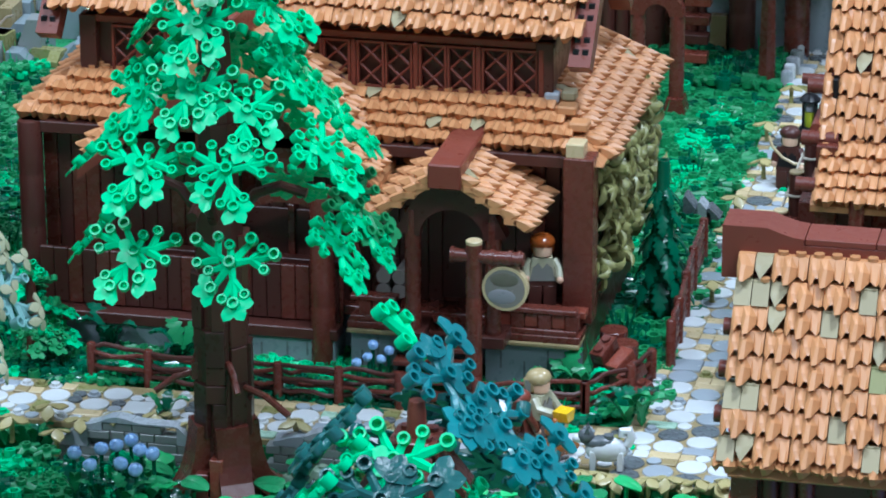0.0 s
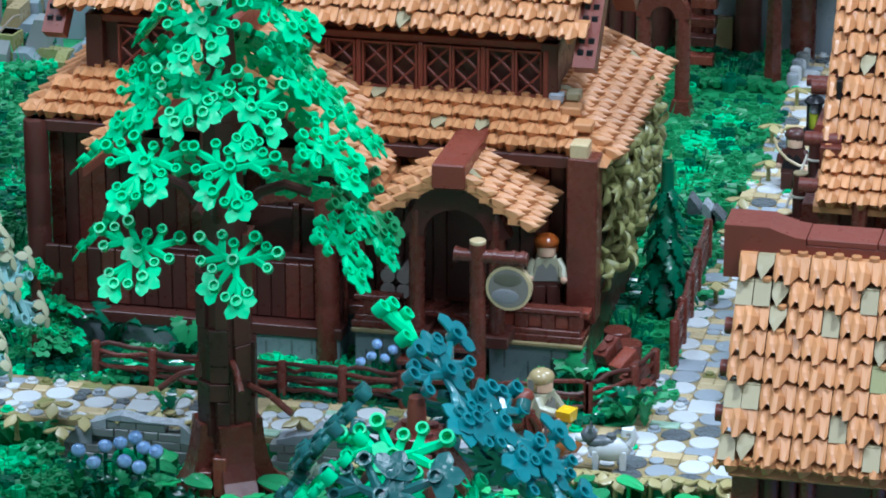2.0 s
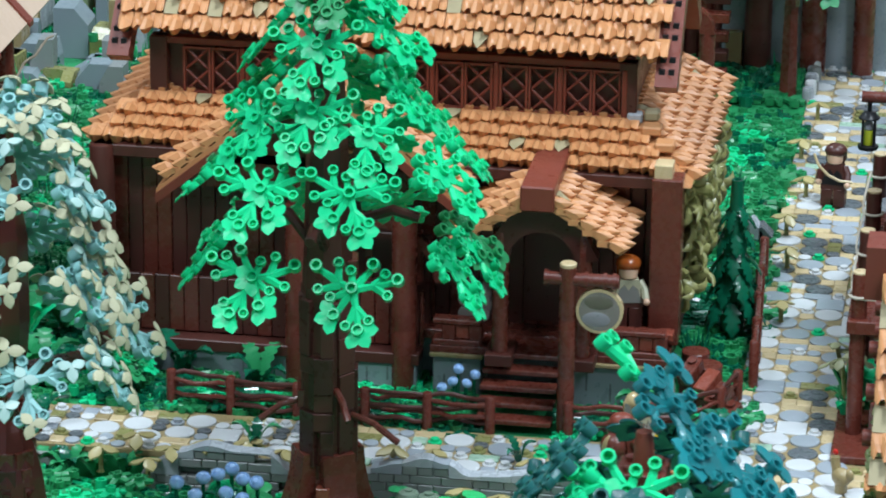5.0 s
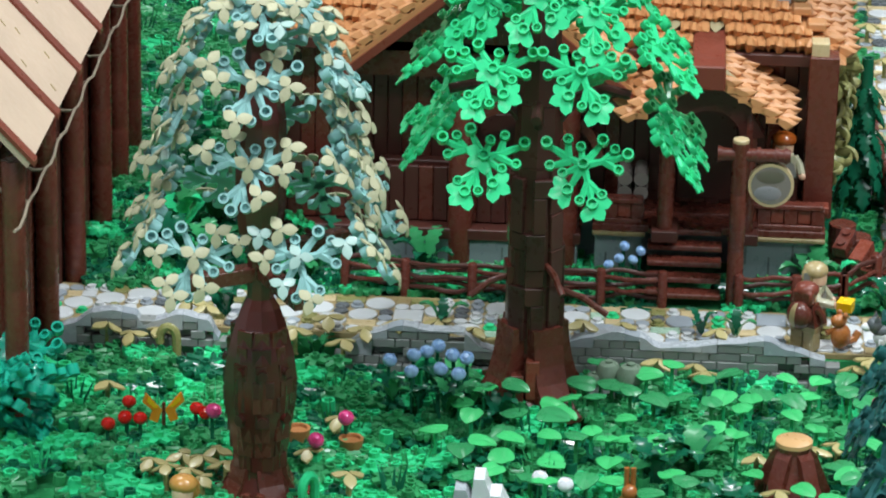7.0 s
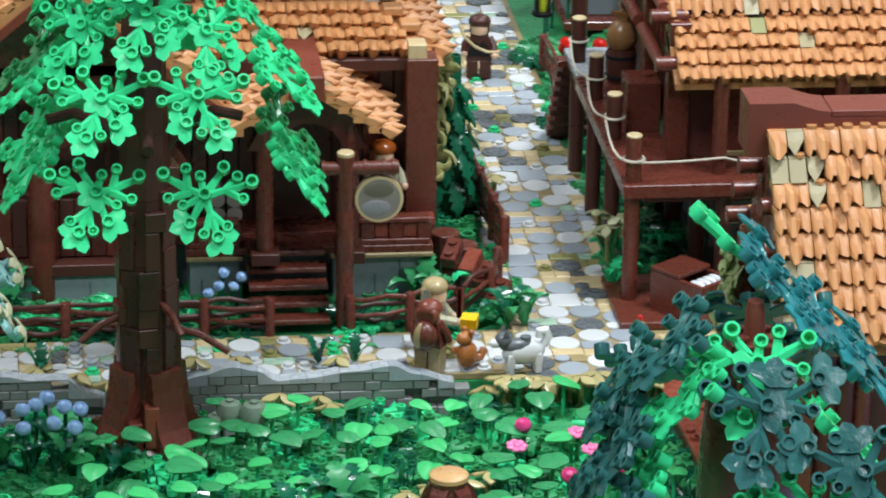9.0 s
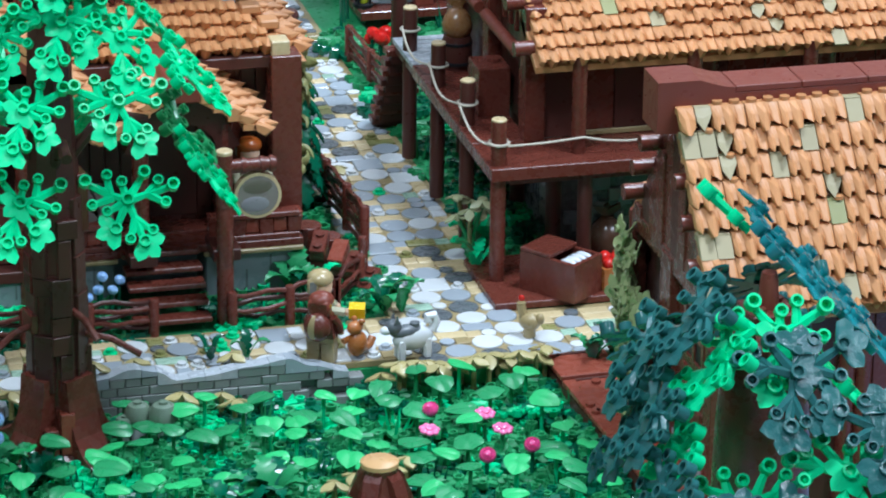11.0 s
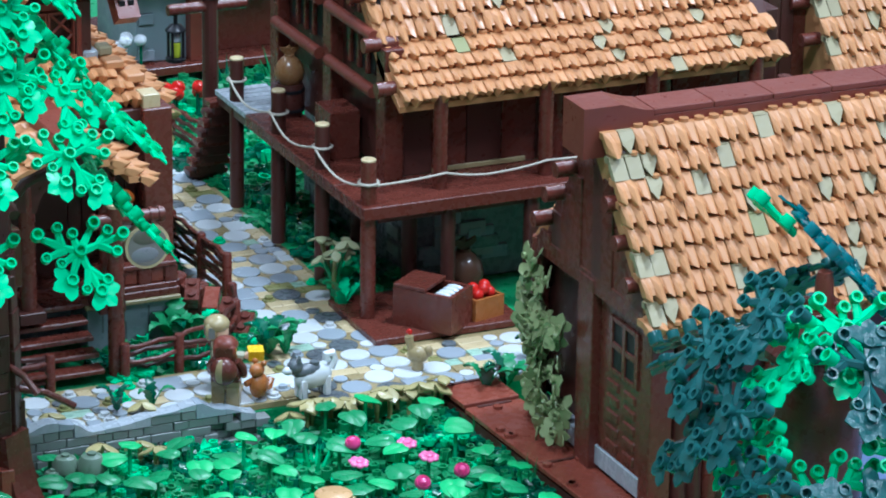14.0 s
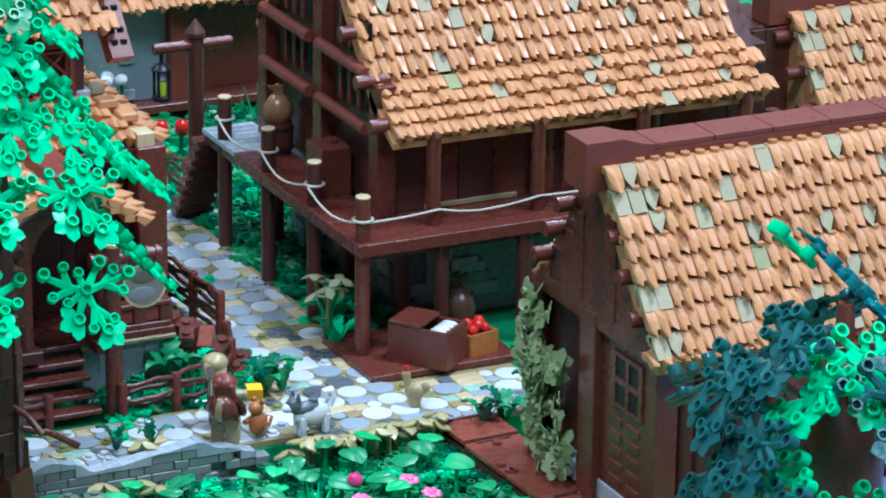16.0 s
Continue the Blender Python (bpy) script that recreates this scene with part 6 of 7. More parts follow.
for x, y, z, n, mats, s in ((-13.2, 1.3, 0.0, 5, [GREEN, FIR], 0.95), (-12.0, 0.9, 0.0, 4, [GREEN, LEAF], 0.8), (-8.2, -2.8, 0.0, 6, [FIR, GREEN], 0.9), (-7.2, -3.2, 0, 4, [GREEN], 0.75), (-39.6, 1.6, 0, 5, [FIR, GREEN], 1.0), (-45, 2.4, 0, 5, [FIR], 1.0),
                           (-18.4, -8.6, 0, 3, [FIR, GREEN], 0.62), (-20.6, -8.2, 0, 3, [FIR], 0.62), (-37.6, -8.8, 0, 4, [FIR, GREEN], 0.7), (-52.0, -8.2, -0.2, 5, [FIR], 0.9), (-20.8, -27.6, -1.6, 7, [FIR, GREEN], 1.1), (-23.4, -29.4, -1.6, 6, [FIR], 1.0), (-18.6, -34, -1.6, 6, [FIR], 0.9),
                           (7.2, -10.6, 0, 4, [GREEN, FIR], 0.8), (4.4, -12.6, -0.5, 5, [GREEN, FIR], 0.8), (2.8, -13.0, -0.5, 4, [GREEN, FIR], 0.7), (0.6, 6.0, 0, 6, [LEAF, GREEN], 0.9), (-0.6, 3.0, 0, 5, [LEAF, GREEN], 0.75), (-54.5, 0.6, 0, 6, [GREEN, FIR], 1.0), (-57, 6, 0, 6, [GREEN, LEAF], 1.3), (-57, 1.2, 0, 6, [FIR], 1.2), (-54.6, 9, 0, 6, [LEAF, GREEN], 1.3), (-39.9, -20.6, -0.3, 5, [FIR, GREEN], 0.62), (-38.2, -21.6, -0.4, 6, [FIR, GREEN], 0.62), (-36.4, -21.8, -0.4, 6, [FIR, GREEN], 0.66), (-37.2, -19.4, -0.1, 5, [FIR], 0.6), (-35.0, -21.0, -0.3, 5, [FIR, GREEN], 0.6), (-45.6, -11.4, -1.7, 5, [FIR, GREEN], 0.62), (-47.6, -11.3, -1.7, 5, [GREEN], 0.6), (-49.4, -11.5, -1.7, 6, [FIR, GREEN], 0.66), (-51.0, -11.3, -1.7, 5, [FIR, GREEN], 0.6), (-32.6, -11.2, -1.7, 5, [FIR], 0.6), (-33.2, -20.8, -1.6, 5, [FIR], 0.8), (-35, -18.6, -1.6, 5, [FIR], 0.7)):
    fern(x, y, z, n, mats, s)

def bough_mesh(length):
    """A drooping sword-shaped leaf with saw teeth along both edges."""
    bm = B()
    line = [(0.25, 0.25, 0.30), (0.55, 0.20, 0.55), (0.62, 0.16, 0.30), (0.95, -0.02, 0.62), (1.02, -0.08, 0.34), (1.30, -0.40, 0.64), (1.36, -0.48, 0.34), (1.60, -0.85, 0.58), (1.66, -0.95, 0.30), (1.82, -1.30, 0.46), (1.90, -1.5, 0.2), (2.02, -1.85, 0.05)]
    rows = []
    for x, z, w in line:
        rows.append([bm.verts.new((x * length, y * length, z * length + dz)) for y, dz in ((-w, -0.14), (0, 0.08), (w, -0.14))])
    under = [[bm.verts.new(v.co - Vector((0.08, 0, 0.12))) for v in row] for row in rows]
    for grid in (rows, under):
        for a, c in zip(grid, grid[1:]):
            for i in range(2):
                bm.faces.new((a[i], a[i + 1], c[i + 1], c[i]))
    for a, c, d, e in zip(rows, rows[1:], under, under[1:]):
        for i in (0, 2):
            bm.faces.new((a[i], c[i], e[i], d[i]))
    for k in (0, -1):
        for i in range(2):
            bm.faces.new((rows[k][i], rows[k][i + 1], under[k][i + 1], under[k][i]))
    return mesh_of(bm, FIR, True, "frond")


fir = thing("fir_tree", "glossy dark green toy fir beside the inn", "tree", -9.4, 17.4, -0.4)
for z, size, n, phase in ((9.2, 0.62, 6, 10), (7.7, 0.74, 6, 40), (6.1, 0.86, 7, 15), (4.5, 0.96, 7, 40), (2.9, 1.05, 8, 5)):
    me = bough_mesh(size)
    for k in range(n):
        piece("frond", me, fir, at(0, 0, z + 0.2 * (k % 3), 0, (k * 37) % 15 - 7, phase + 360 * k / n))
bm = B()
lathe(bm, 0, 0, [(0.9, 0), (0.8, 7.6), (0.5, 9.2), (0.42, 11.6), (0.28, 11.6), (0.26, 11.2)], 14)
part("trunk", bm, FIR, fir, smooth=True)

# olive ivy on the inn's side wall
def ivy(name, label, x, y0, y1, z0, z1, n, seed, mat, out=1.0, size=1.0):
    r = random.Random(seed)
    t = thing(name, label, "ivy", x, (y0 + y1) / 2, z0)
    for k in range(n):
        y, z = r.uniform(y0, y1), r.uniform(z0, z1)
        m = at(out * r.uniform(0.1, 0.7), y - (y0 + y1) / 2, z - z0, 0, 90 * out + r.uniform(-30, 30), r.uniform(-40, 40), size * r.uniform(0.85, 1.15)) @ at(0, 0, 0, 0, 0, r.uniform(0, 360))
        piece("ivy_leaf", mat, t, m)


def ivy_leaf():
    bm = B()
    trefoil(bm, 0, 0, 0.0, 0.95, 0.0)
    ring_end(bm, 0, 0, 0.2, 0.5, 0.32)
    return mesh_of(bm, SAGEIVY, True, "ivy_leaf")


def horn_leaf():
    """A curved, tapering pair of leaves."""
    bm = B()
    for turn in (0.5, 2.2, 4.3):
        c, s = math.cos(turn), math.sin(turn)
        n = 7
        loops = []
        for k in range(6):
            t = k / 5
            r = 0.40 * math.sin(math.pi * (0.22 + 0.74 * t))
            d, up, bend = 0.15 + 1.5 * t, 0.2 + 0.8 * math.sin(t * 2.4), 0.5 * t * t
            cx, cy = d * c - bend * s, d * s + bend * c
            loops.append([bm.verts.new((cx - s * r * math.cos(6.283 * i / n), cy + c * r * math.cos(6.283 * i / n), up + r * 0.7 * math.sin(6.283 * i / n))) for i in range(n)])
        for lo, hi in zip(loops, loops[1:]):
            for i in range(n):
                j = (i + 1) % n
                bm.faces.new((lo[i], lo[j], hi[j], hi[i]))
        bm.faces.new(loops[0][::-1])
        bm.faces.new(loops[-1])
    return mesh_of(bm, IVY, True, "ivy_leaf")


IVYLEAF = ivy_leaf()
ivy("ivy", "thick olive ivy of horn-shaped leaves on the inn's side wall", -12.6, 8.0, 24.5, 6.0, 14.2, 105, 3, horn_leaf(), 1.0)
ivy("ivy", "sage green ivy hanging on the cottage porch", 2.9, -24.9, -19.4, 0.8, 7.8, 62, 4, IVYLEAF, -1.0, 0.74)
ivy("ivy", "sage green ivy climbing the cottage porch post", 2.9, -22.4, -18.4, 6.2, 11.4, 26, 5, IVYLEAF, -1.0, 0.74)

# ------------------------------------------------------------------ fences
def fence(pts, label, seed, rods=4, height=2.4):
    r = random.Random(seed)
    t = thing("fence", label, "fence", pts[0][0], pts[0][1], 0, group="woven fences")
    ox, oy = pts[0]
    for x, y in pts:
        bm = B()
        lathe(bm, x - ox, y - oy, [(0.34, -0.4), (0.34, height), (0.26, height + 0.1)], 10)
        part("post", bm, BROWN, t, smooth=True)
    for k in range(rods):
        bm = B()
        z = 0.5 + k * (height - 0.6) / max(1, rods - 1)
        line3 = []
        for i, ((xa, ya), (xb, yb)) in enumerate(zip(pts, pts[1:])):
            for q in range(5):
                f = q / 5
                side = 0.3 * math.sin((i + f + k) * math.pi)
                line3.append((xa + (xb - xa) * f - ox, ya + (yb - ya) * f - oy + side, z + r.uniform(-0.16, 0.16)))
        line3.append((pts[-1][0] - ox, pts[-1][1] - oy, z))
        tube(bm, line3, 0.17, 7)
        part("rod", bm, BROWN if k % 2 else DARK, t, smooth=True)


fence([(-44.6, -2.4), (-40.5, -2.9), (-36, -3.2), (-31.5, -3.2), (-27.4, -3.2), (-23.3, -3.2)], "low woven fence of brown rods before the inn", 1, 5, 2.3)
fence([(-18.2, -3.0), (-14.4, -2.7), (-11.2, -1.9)], "low brown rail fence beside the steps", 2, 4, 2.2)
fence([(-11.2, -1.9), (-8.8, 1.6), (-7.9, 4.6)], "brown rail fence that bends to the road", 3, 3, 2.2)
fence([(-7.1, 7.6), (-7.3, 12.0), (-7.6, 17), (-7.9, 22), (-8.1, 28)], "woven twig fence along the road", 4, 6, 3.2)
fence([(1.8, 36), (1.2, 41), (0.9, 47)], "woven twig fence near the poppies", 5, 4, 2.6)

# ------------------------------------------------------------------ the inn's sign
sign = thing("hanging_sign", "brown post with a round pale sign hung from its arm", "sign", -18.5, -2.3, -0.2)
bm = B()
lathe(bm, 0, 0, [(0.6, 0), (0.55, 0.3), (0.55, 3.9), (0.52, 4.0), (0.55, 4.1), (0.55, 7.9), (0.52, 8.0), (0.55, 8.1), (0.55, 11.6)], 14)
part("post", bm, BROWN, sign, smooth=True)
bm = B()
lathe(bm, 0, 0, [(0.55, 11.61), (0.55, 11.8), (0.48, 11.86)], 14)
part("cap", bm, TAN, sign, "tan end grain", smooth=True)
bm = B()
cyl(bm, (-1.4, 0, 10.75), (3.3, 0, 10.75), 0.45)
for x in (-1.4, 1.2, 2.4, 3.0):
    cyl(bm, (x - 0.12, 0, 10.75), (x + 0.12, 0, 10.75), 0.55)
part("arm", bm, BROWN, sign, smooth=True)
bm = B()
cyl(bm, (2.1, -0.28, 8.75), (2.1, 0.28, 8.75), 1.52, None, 28)
disc = part("disc", bm, TAN, sign, "tan rimmed round board", smooth=True)
bm = B()
cyl(bm, (2.1, -0.31, 8.75), (2.1, -0.2, 8.75), 1.32, None, 28)
part("face", bm, PORTHOLE, disc, "smoky pale face", smooth=True)
bm = B()
blob(bm, (2.05, -0.3, 9.35), 0.98, 14, 8, (1, 0.05, 0.5))
part("dark_mark", bm, plastic("smoky_brown_print", (0.13, 0.115, 0.085), 0.3), disc, "smoky brown patch", smooth=True)
bm = B()
blob(bm, (1.9, -0.3, 8.2), 0.95, 14, 8, (1, 0.06, 0.55))
part("blue_mark", bm, plastic("blue_grey_print", (0.24, 0.235, 0.25), 0.3), disc, "blue-grey patch", smooth=True)

# ------------------------------------------------------------------ figures and animals, plain toy shapes
def toy(name, label, category, x, y, z, rz, solids):
    """One plain mesh of several coloured solids."""
    bm = B()
    mats = []
    for mat, make in solids:
        start = len(bm.faces)
        make(bm)
        bm.faces.ensure_lookup_table()
        if mat not in mats:
            mats.append(mat)
        for f in bm.faces[start:]:
            f.material_index = mats.index(mat)
    me = mesh_of(bm, mats[0], True, name)
    for m in mats[1:]:
        me.materials.append(m)
    ob = new(name, me)
    ob.matrix_basis = at(x, y, z, 0, 0, rz)
    return tagged(ob, label, category)


def figurine(label, x, y, z, rz, hair, shirt, legs, vest=None, pack=None, hold=None, face=SKIN, bow=False):
    def torso(bm):
        prism(bm, [(-0.95, 1.75), (0.95, 1.75), (0.66, 3.35), (-0.66, 3.35)], -0.48, 0.48)
    def leg(bm):
        box(bm, -0.93, -0.5, 0, -0.05, 0.48, 1.4, 0.05)
        box(bm, 0.05, -0.5, 0, 0.93, 0.48, 1.4, 0.05)
        box(bm, -0.95, -0.48, 1.4, 0.95, 0.48, 1.75)
    def arms(bm):
        for s in (-1, 1):
            reach = -1.5 if hold and s < 0 else -0.7 if s > 0 else -0.4
            tube(bm, [(0.75 * s, 0, 3.1), (1.08 * s, -0.1 + reach * 0.25, 2.6), (1.1 * s, reach, 2.5 if reach < -1 else 2.05)], 0.28, 8)
    def fists(bm):
        blob(bm, (1.15, -0.85, 1.95), 0.26, 8, 6)
        blob(bm, (-1.1, -1.7 if hold else -0.55, 2.5 if hold else 1.95), 0.26, 8, 6)
    def head(bm):
        lathe(bm, 0, 0, [(0.35, 3.35), (0.6, 3.45), (0.64, 3.7), (0.64, 4.2), (0.5, 4.4)], 14)
    def top(bm):
        blob(bm, (0, 0.12, 4.34), 0.86, 14, 9, (1, 0.98, 0.66))
        box(bm, -0.76, 0.12, 3.4, 0.76, 0.9, 4.5, 0.18)
    solids = [(legs, leg), (shirt, torso), (shirt, arms), (face, fists), (face, head), (hair, top)]
    if vest:
        solids.append((vest, lambda bm: prism(bm, [(-0.86, 1.76), (0.86, 1.76), (0.62, 2.7), (0.26, 3.0), (0, 2.6), (-0.26, 3.0), (-0.62, 2.7)], -0.52, -0.47)))
    if pack:
        solids.append((pack, lambda bm: blob(bm, (0, 1.05, 2.75), 0.95, 12, 8, (1, 0.75, 1.05))))
    if hold:
        solids.append((hold, lambda bm: prism(bm, [(-1.5, 2.25), (-0.7, 2.25), (-0.5, 2.95), (-1.7, 2.95)], -2.75, -1.75)))
    if bow:
        solids.append((TAN, lambda bm: tube(bm, [(-1.5, -0.7, 4.2), (-1.1, -0.95, 3.4), (-0.3, -1.05, 2.7), (0.6, -1.0, 2.3), (1.5, -0.7, 2.2)], 0.12, 6)))
        solids.append((hair, lambda bm: box(bm, -0.72, -0.1, 3.4, 0.72, 0.3, 4.4, 0.1)))
    return toy("figurine", label, "toy figure", x, y, z, rz, solids)


figurine("toy figure with blond hair holding out a yellow cup", -13.2, -6.8, 0.0, 74, BLOND, SHIRT, DARK, VEST, None, YELLOW)
small = figurine("small brown-haired toy figure in a brown cape, seen from behind", -13.9, -9.9, -0.1, 150, RIDGE, TRUNK, SAND, None, TRUNK)
small.matrix_basis = at(-13.9, -9.9, 0.1, 0, 0, 150, 0.95)
figurine("ginger-haired toy figure in a cream shirt on the porch", -15.4, 4.9, 4.85, 12, GINGER, SHIRT, DARK, VEST)
figurine("hooded toy figure in dark brown with a bow", -4.2, 45.4, 0.0, -8, DARK, DARK, DARK, BLACK, bow=True)
figurine("hooded dark toy figure on the far road", -4.6, 86, 0.0, 0, BLACK, DARK, DARK)
figurine("toy figure with short fair hair in the undergrowth", -50.6, -40.4, -1.9, -20, plastic("fair_hair_plastic", (0.50, 0.24, 0.06), 0.22), SHIRT, DARK)
toy("toy_dog", "grey and white toy dog with a curled tail", "toy animal", -8.2, -10.4, 0, 8, [
    (WHITE, lambda bm: blob(bm, (0, 0, 1.2), 0.75, 12, 8, (1.7, 0.78, 1.0))),
    (GREY, lambda bm: blob(bm, (-0.35, 0, 1.62), 0.68, 12, 8, (1.55, 0.72, 0.62))),
    (WHITE, lambda bm: [box(bm, x - 0.2, y - 0.2, 0, x + 0.2, y + 0.2, 1.2, 0.06) for x in (-0.78, 0.78) for y in (-0.28, 0.28)]),
    (GREY, lambda bm: blob(bm, (-1.2, 0, 2.0), 0.5, 12, 8, (1, 0.9, 0.95))),
    (WHITE, lambda bm: blob(bm, (-1.6, 0, 1.85), 0.36, 10, 6, (1.2, 0.8, 0.75))),
    (GREY, lambda bm: [prism(bm, [(-1.3, 2.3), (-0.95, 2.3), (-1.08, 2.75)], y - 0.1, y + 0.1) for y in (-0.3, 0.3)]),
    (WHITE, lambda bm: tube(bm, [(1.15, 0, 1.5), (1.4, 0, 2.0), (1.25, 0, 2.4), (0.9, 0, 2.35), (0.92, 0, 2.05)], 0.28, 8)),
    (GREY, lambda bm: cyl(bm, (0.1, 0, 1.9), (0.1, 0, 2.12), 0.3, None, 12))]).matrix_basis = at(-8.2, -10.4, 0, 0, 0, 8, 1.1)
toy("toy_fox", "small orange-brown toy animal sitting up", "toy animal", -11.6, -9.7, 0, 30, [
    (FOX, lambda bm: blob(bm, (0, 0, 0.95), 0.75, 12, 8, (0.95, 0.75, 1.15))),
    (FOX, lambda bm: blob(bm, (-0.2, 0, 2.05), 0.5, 12, 8, (1.15, 0.9, 0.9))),
    (FOX, lambda bm: [blob(bm, (0.05, s * 0.35, 2.5), 0.2, 8, 6) for s in (-1, 1)]),
    (FOX, lambda bm: tube(bm, [(0.4, 0, 0.5), (1.1, 0.1, 0.5), (1.5, 0.2, 0.9)], 0.26, 8)),
    (FOX, lambda bm: tube(bm, [(-0.3, 0.3, 1.3), (-0.9, 0.35, 1.2)], 0.2, 8))])
toy("toy_hen", "tan toy hen with a red comb on the paving", "toy animal", -0.2, -8.8, 0, -40, [
    (SAND, lambda bm: blob(bm, (0, 0, 1.0), 0.7, 12, 8, (1.05, 0.75, 0.85))),
    (SAND, lambda bm: cyl(bm, (0, 0, 0), (0, 0, 0.6), 0.4)),
    (SAND, lambda bm: tube(bm, [(-0.4, 0, 1.2), (-0.6, 0, 1.9), (-0.62, 0, 2.2)], 0.3, 8)),
    (SAND, lambda bm: blob(bm, (0.7, 0, 1.3), 0.4, 10, 6, (0.8, 0.6, 1))),
    (RED, lambda bm: blob(bm, (-0.6, 0, 2.5), 0.22, 8, 6, (1, 0.5, 1)))])
toy("toy_rabbit", "orange toy rabbit seen among leaves", "toy animal", -24.8, -33.4, -1.8, 0, [
    (FOX, lambda bm: blob(bm, (0, 0, 0.9), 0.8, 12, 8)), (FOX, lambda bm: blob(bm, (0, -0.2, 1.9), 0.5, 10, 8)),
    (FOX, lambda bm: [tube(bm, [(s * 0.18, 0, 2.1), (s * 0.2, 0, 3.4)], 0.17, 8) for s in (-1, 1)])])
toy("butterfly", "orange and yellow toy butterfly over the red roses", "toy animal", -53.8, -25.2, 0.1, 12, [
    (ORANGE, lambda bm: [prism(bm, [(s * 0.1, 0.3), (s * 1.1, 1.5), (s * 1.3, 0.9), (s * 0.7, 0.35), (s * 0.9, -0.3), (s * 0.4, -0.5)], -0.1, 0.1) for s in (-1, 1)]),
    (YELLOW, lambda bm: [prism(bm, [(s * 0.3, 0.5), (s * 0.95, 1.25), (s * 1.05, 0.95), (s * 0.6, 0.5)], -0.13, -0.09) for s in (-1, 1)]),
    (BROWN, lambda bm: tube(bm, [(0, 0, -0.7), (0, 0, 0.8)], 0.12, 6))])

# ------------------------------------------------------------------ things in the garden
stump = thing("tree_stump", "brown tree stump with a tan cut top", "stump", -15.1, -30.4, -1.7)
bm = B()
lathe(bm, 0, 0, [(2.2, 0), (1.7, 1.2), (1.25, 2.6), (1.05, 3.6), (1.15, 4.0)], 10)
part("stump_body", bm, TRUNK, stump)
for k in range(5):
    a = radians(20 + 72 * k)
    bm = B()
    prism(bm, [(0.9, 0), (2.7, 0), (1.3, 3.4), (0.9, 3.8)], -0.5, 0.5)
    bmesh.ops.rotate(bm, verts=bm.verts, matrix=Matrix.Rotation(a, 3, "Z"), cent=(0, 0, 0))
    part("root", bm, BROWN if k % 2 else TRUNK, stump)
bm = B()
lathe(bm, 0, 0, [(1.12, 4.0), (1.12, 4.25), (1.02, 4.32)], 18)
part("cut_top", bm, plastic("cut_wood_plastic", (0.62, 0.36, 0.16), 0.3), stump, "tan cut top", smooth=True)
rock = thing("pale_rock", "pale grey faceted rock in the undergrowth", "rock", -33.8, -34.6, -1.8)
for k, (x, y, h) in enumerate(((-0.9, 0, 2.4), (0.2, 0.3, 3.0), (1.2, -0.2, 2.2))):
    bm = B()
    prism(bm, [(x - 0.7, 0), (x + 0.7, 0), (x + 0.7, h * 0.6), (x + 0.25, h), (x - 0.4, h)], y - 0.9, y + 0.9)
    part("facet", bm, WHITE if k else LIGHT, rock)
antler = thing("driftwood", "brown branching twig piece at the tree foot", "branch", -46.8, -38.4, -1.8)
for k in range(4):
    bm = B()
    tube(bm, [(0, 0, 0), (-0.6 + k * 0.4, 0, 1.6), (-1.2 + k * 0.85, 0.1, 3.0 - abs(k - 1.5) * 0.4)], 0.3, 8)
    part("prong", bm, TRUNK, antler, smooth=True)
for x, y in ((-42.0, -26.8), (-45.4, -25.6), (-43.4, -37.8)):
    t = thing("flower_pot", "small terracotta pot in the undergrowth", "pot", x, y, -1.7, 0, "terracotta pots")
    bm = B()
    lathe(bm, 0, 0, [(0.5, 0), (0.75, 1.2), (0.78, 1.5), (0.6, 1.5), (0.55, 1.3)], 14)
    part("bowl", bm, plastic("terracotta_plastic", (0.42, 0.17, 0.06), 0.3), t, smooth=True)
glass = thing("clear_teal_bush", "translucent bright teal spray plant", "plant", -63.2, -25, -1.6)
CLEARTEAL = plastic("clear_teal_plastic", (0.0, 0.46, 0.31), 0.16, 0.2, clear=0.12)
spray_clear = leaf_plate(CLEARTEAL)
for k in range(10):
    piece("leaf_spray", spray_clear, glass, at(plant_rng.uniform(-0.6, 1.0), plant_rng.uniform(-1, 1), 0.8 + k * 0.5, -40, 0, -170 + k * 40, 1.1))

# ------------------------------------------------------------------ things round the house on stilts
chest = thing("chest", "open brown toy chest with silver fish", "chest", 3.6, -2.6, 0.4, -52)
bm = B()
box(bm, -2.2, -1.5, 0, 2.2, 1.5, 0.3)
for c in ((-2.2, -1.5, 2.2, -1.2), (-2.2, 1.2, 2.2, 1.5), (-2.2, -1.2, -1.9, 1.2), (1.9, -1.2, 2.2, 1.2)):
    box(bm, c[0], c[1], 0.3, c[2], c[3], 2.6)
part("body", bm, BROWN, chest)
bm = B()
box(bm, -2.2, -1.5, 2.61, 0.2, 1.5, 2.9, 0.05)
part("lid", bm, BROWN, chest, "half lid")
for k in range(4):
    bm = B()
    blob(bm, (1.2, -0.8 + k * 0.55, 2.45), 0.42, 10, 6, (1.5, 0.6, 0.5))
    part("fish", bm, WHITE, chest, "silver white fish", smooth=True)
crate = thing("crate", "small orange-brown crate heaped with red fruit", "crate", 7.2, -2.4, 0.4, 14)
bm = B()
box(bm, -1.2, -1.0, 0, 1.2, 1.0, 0.2)
for c in ((-1.2, -1.0, 1.2, -0.8), (-1.2, 0.8, 1.2, 1.0), (-1.2, -0.8, -1.0, 0.8), (1.0, -0.8, 1.2, 0.8)):
    box(bm, c[0], c[1], 0.2, c[2], c[3], 1.5)
part("body", bm, FOX, crate)
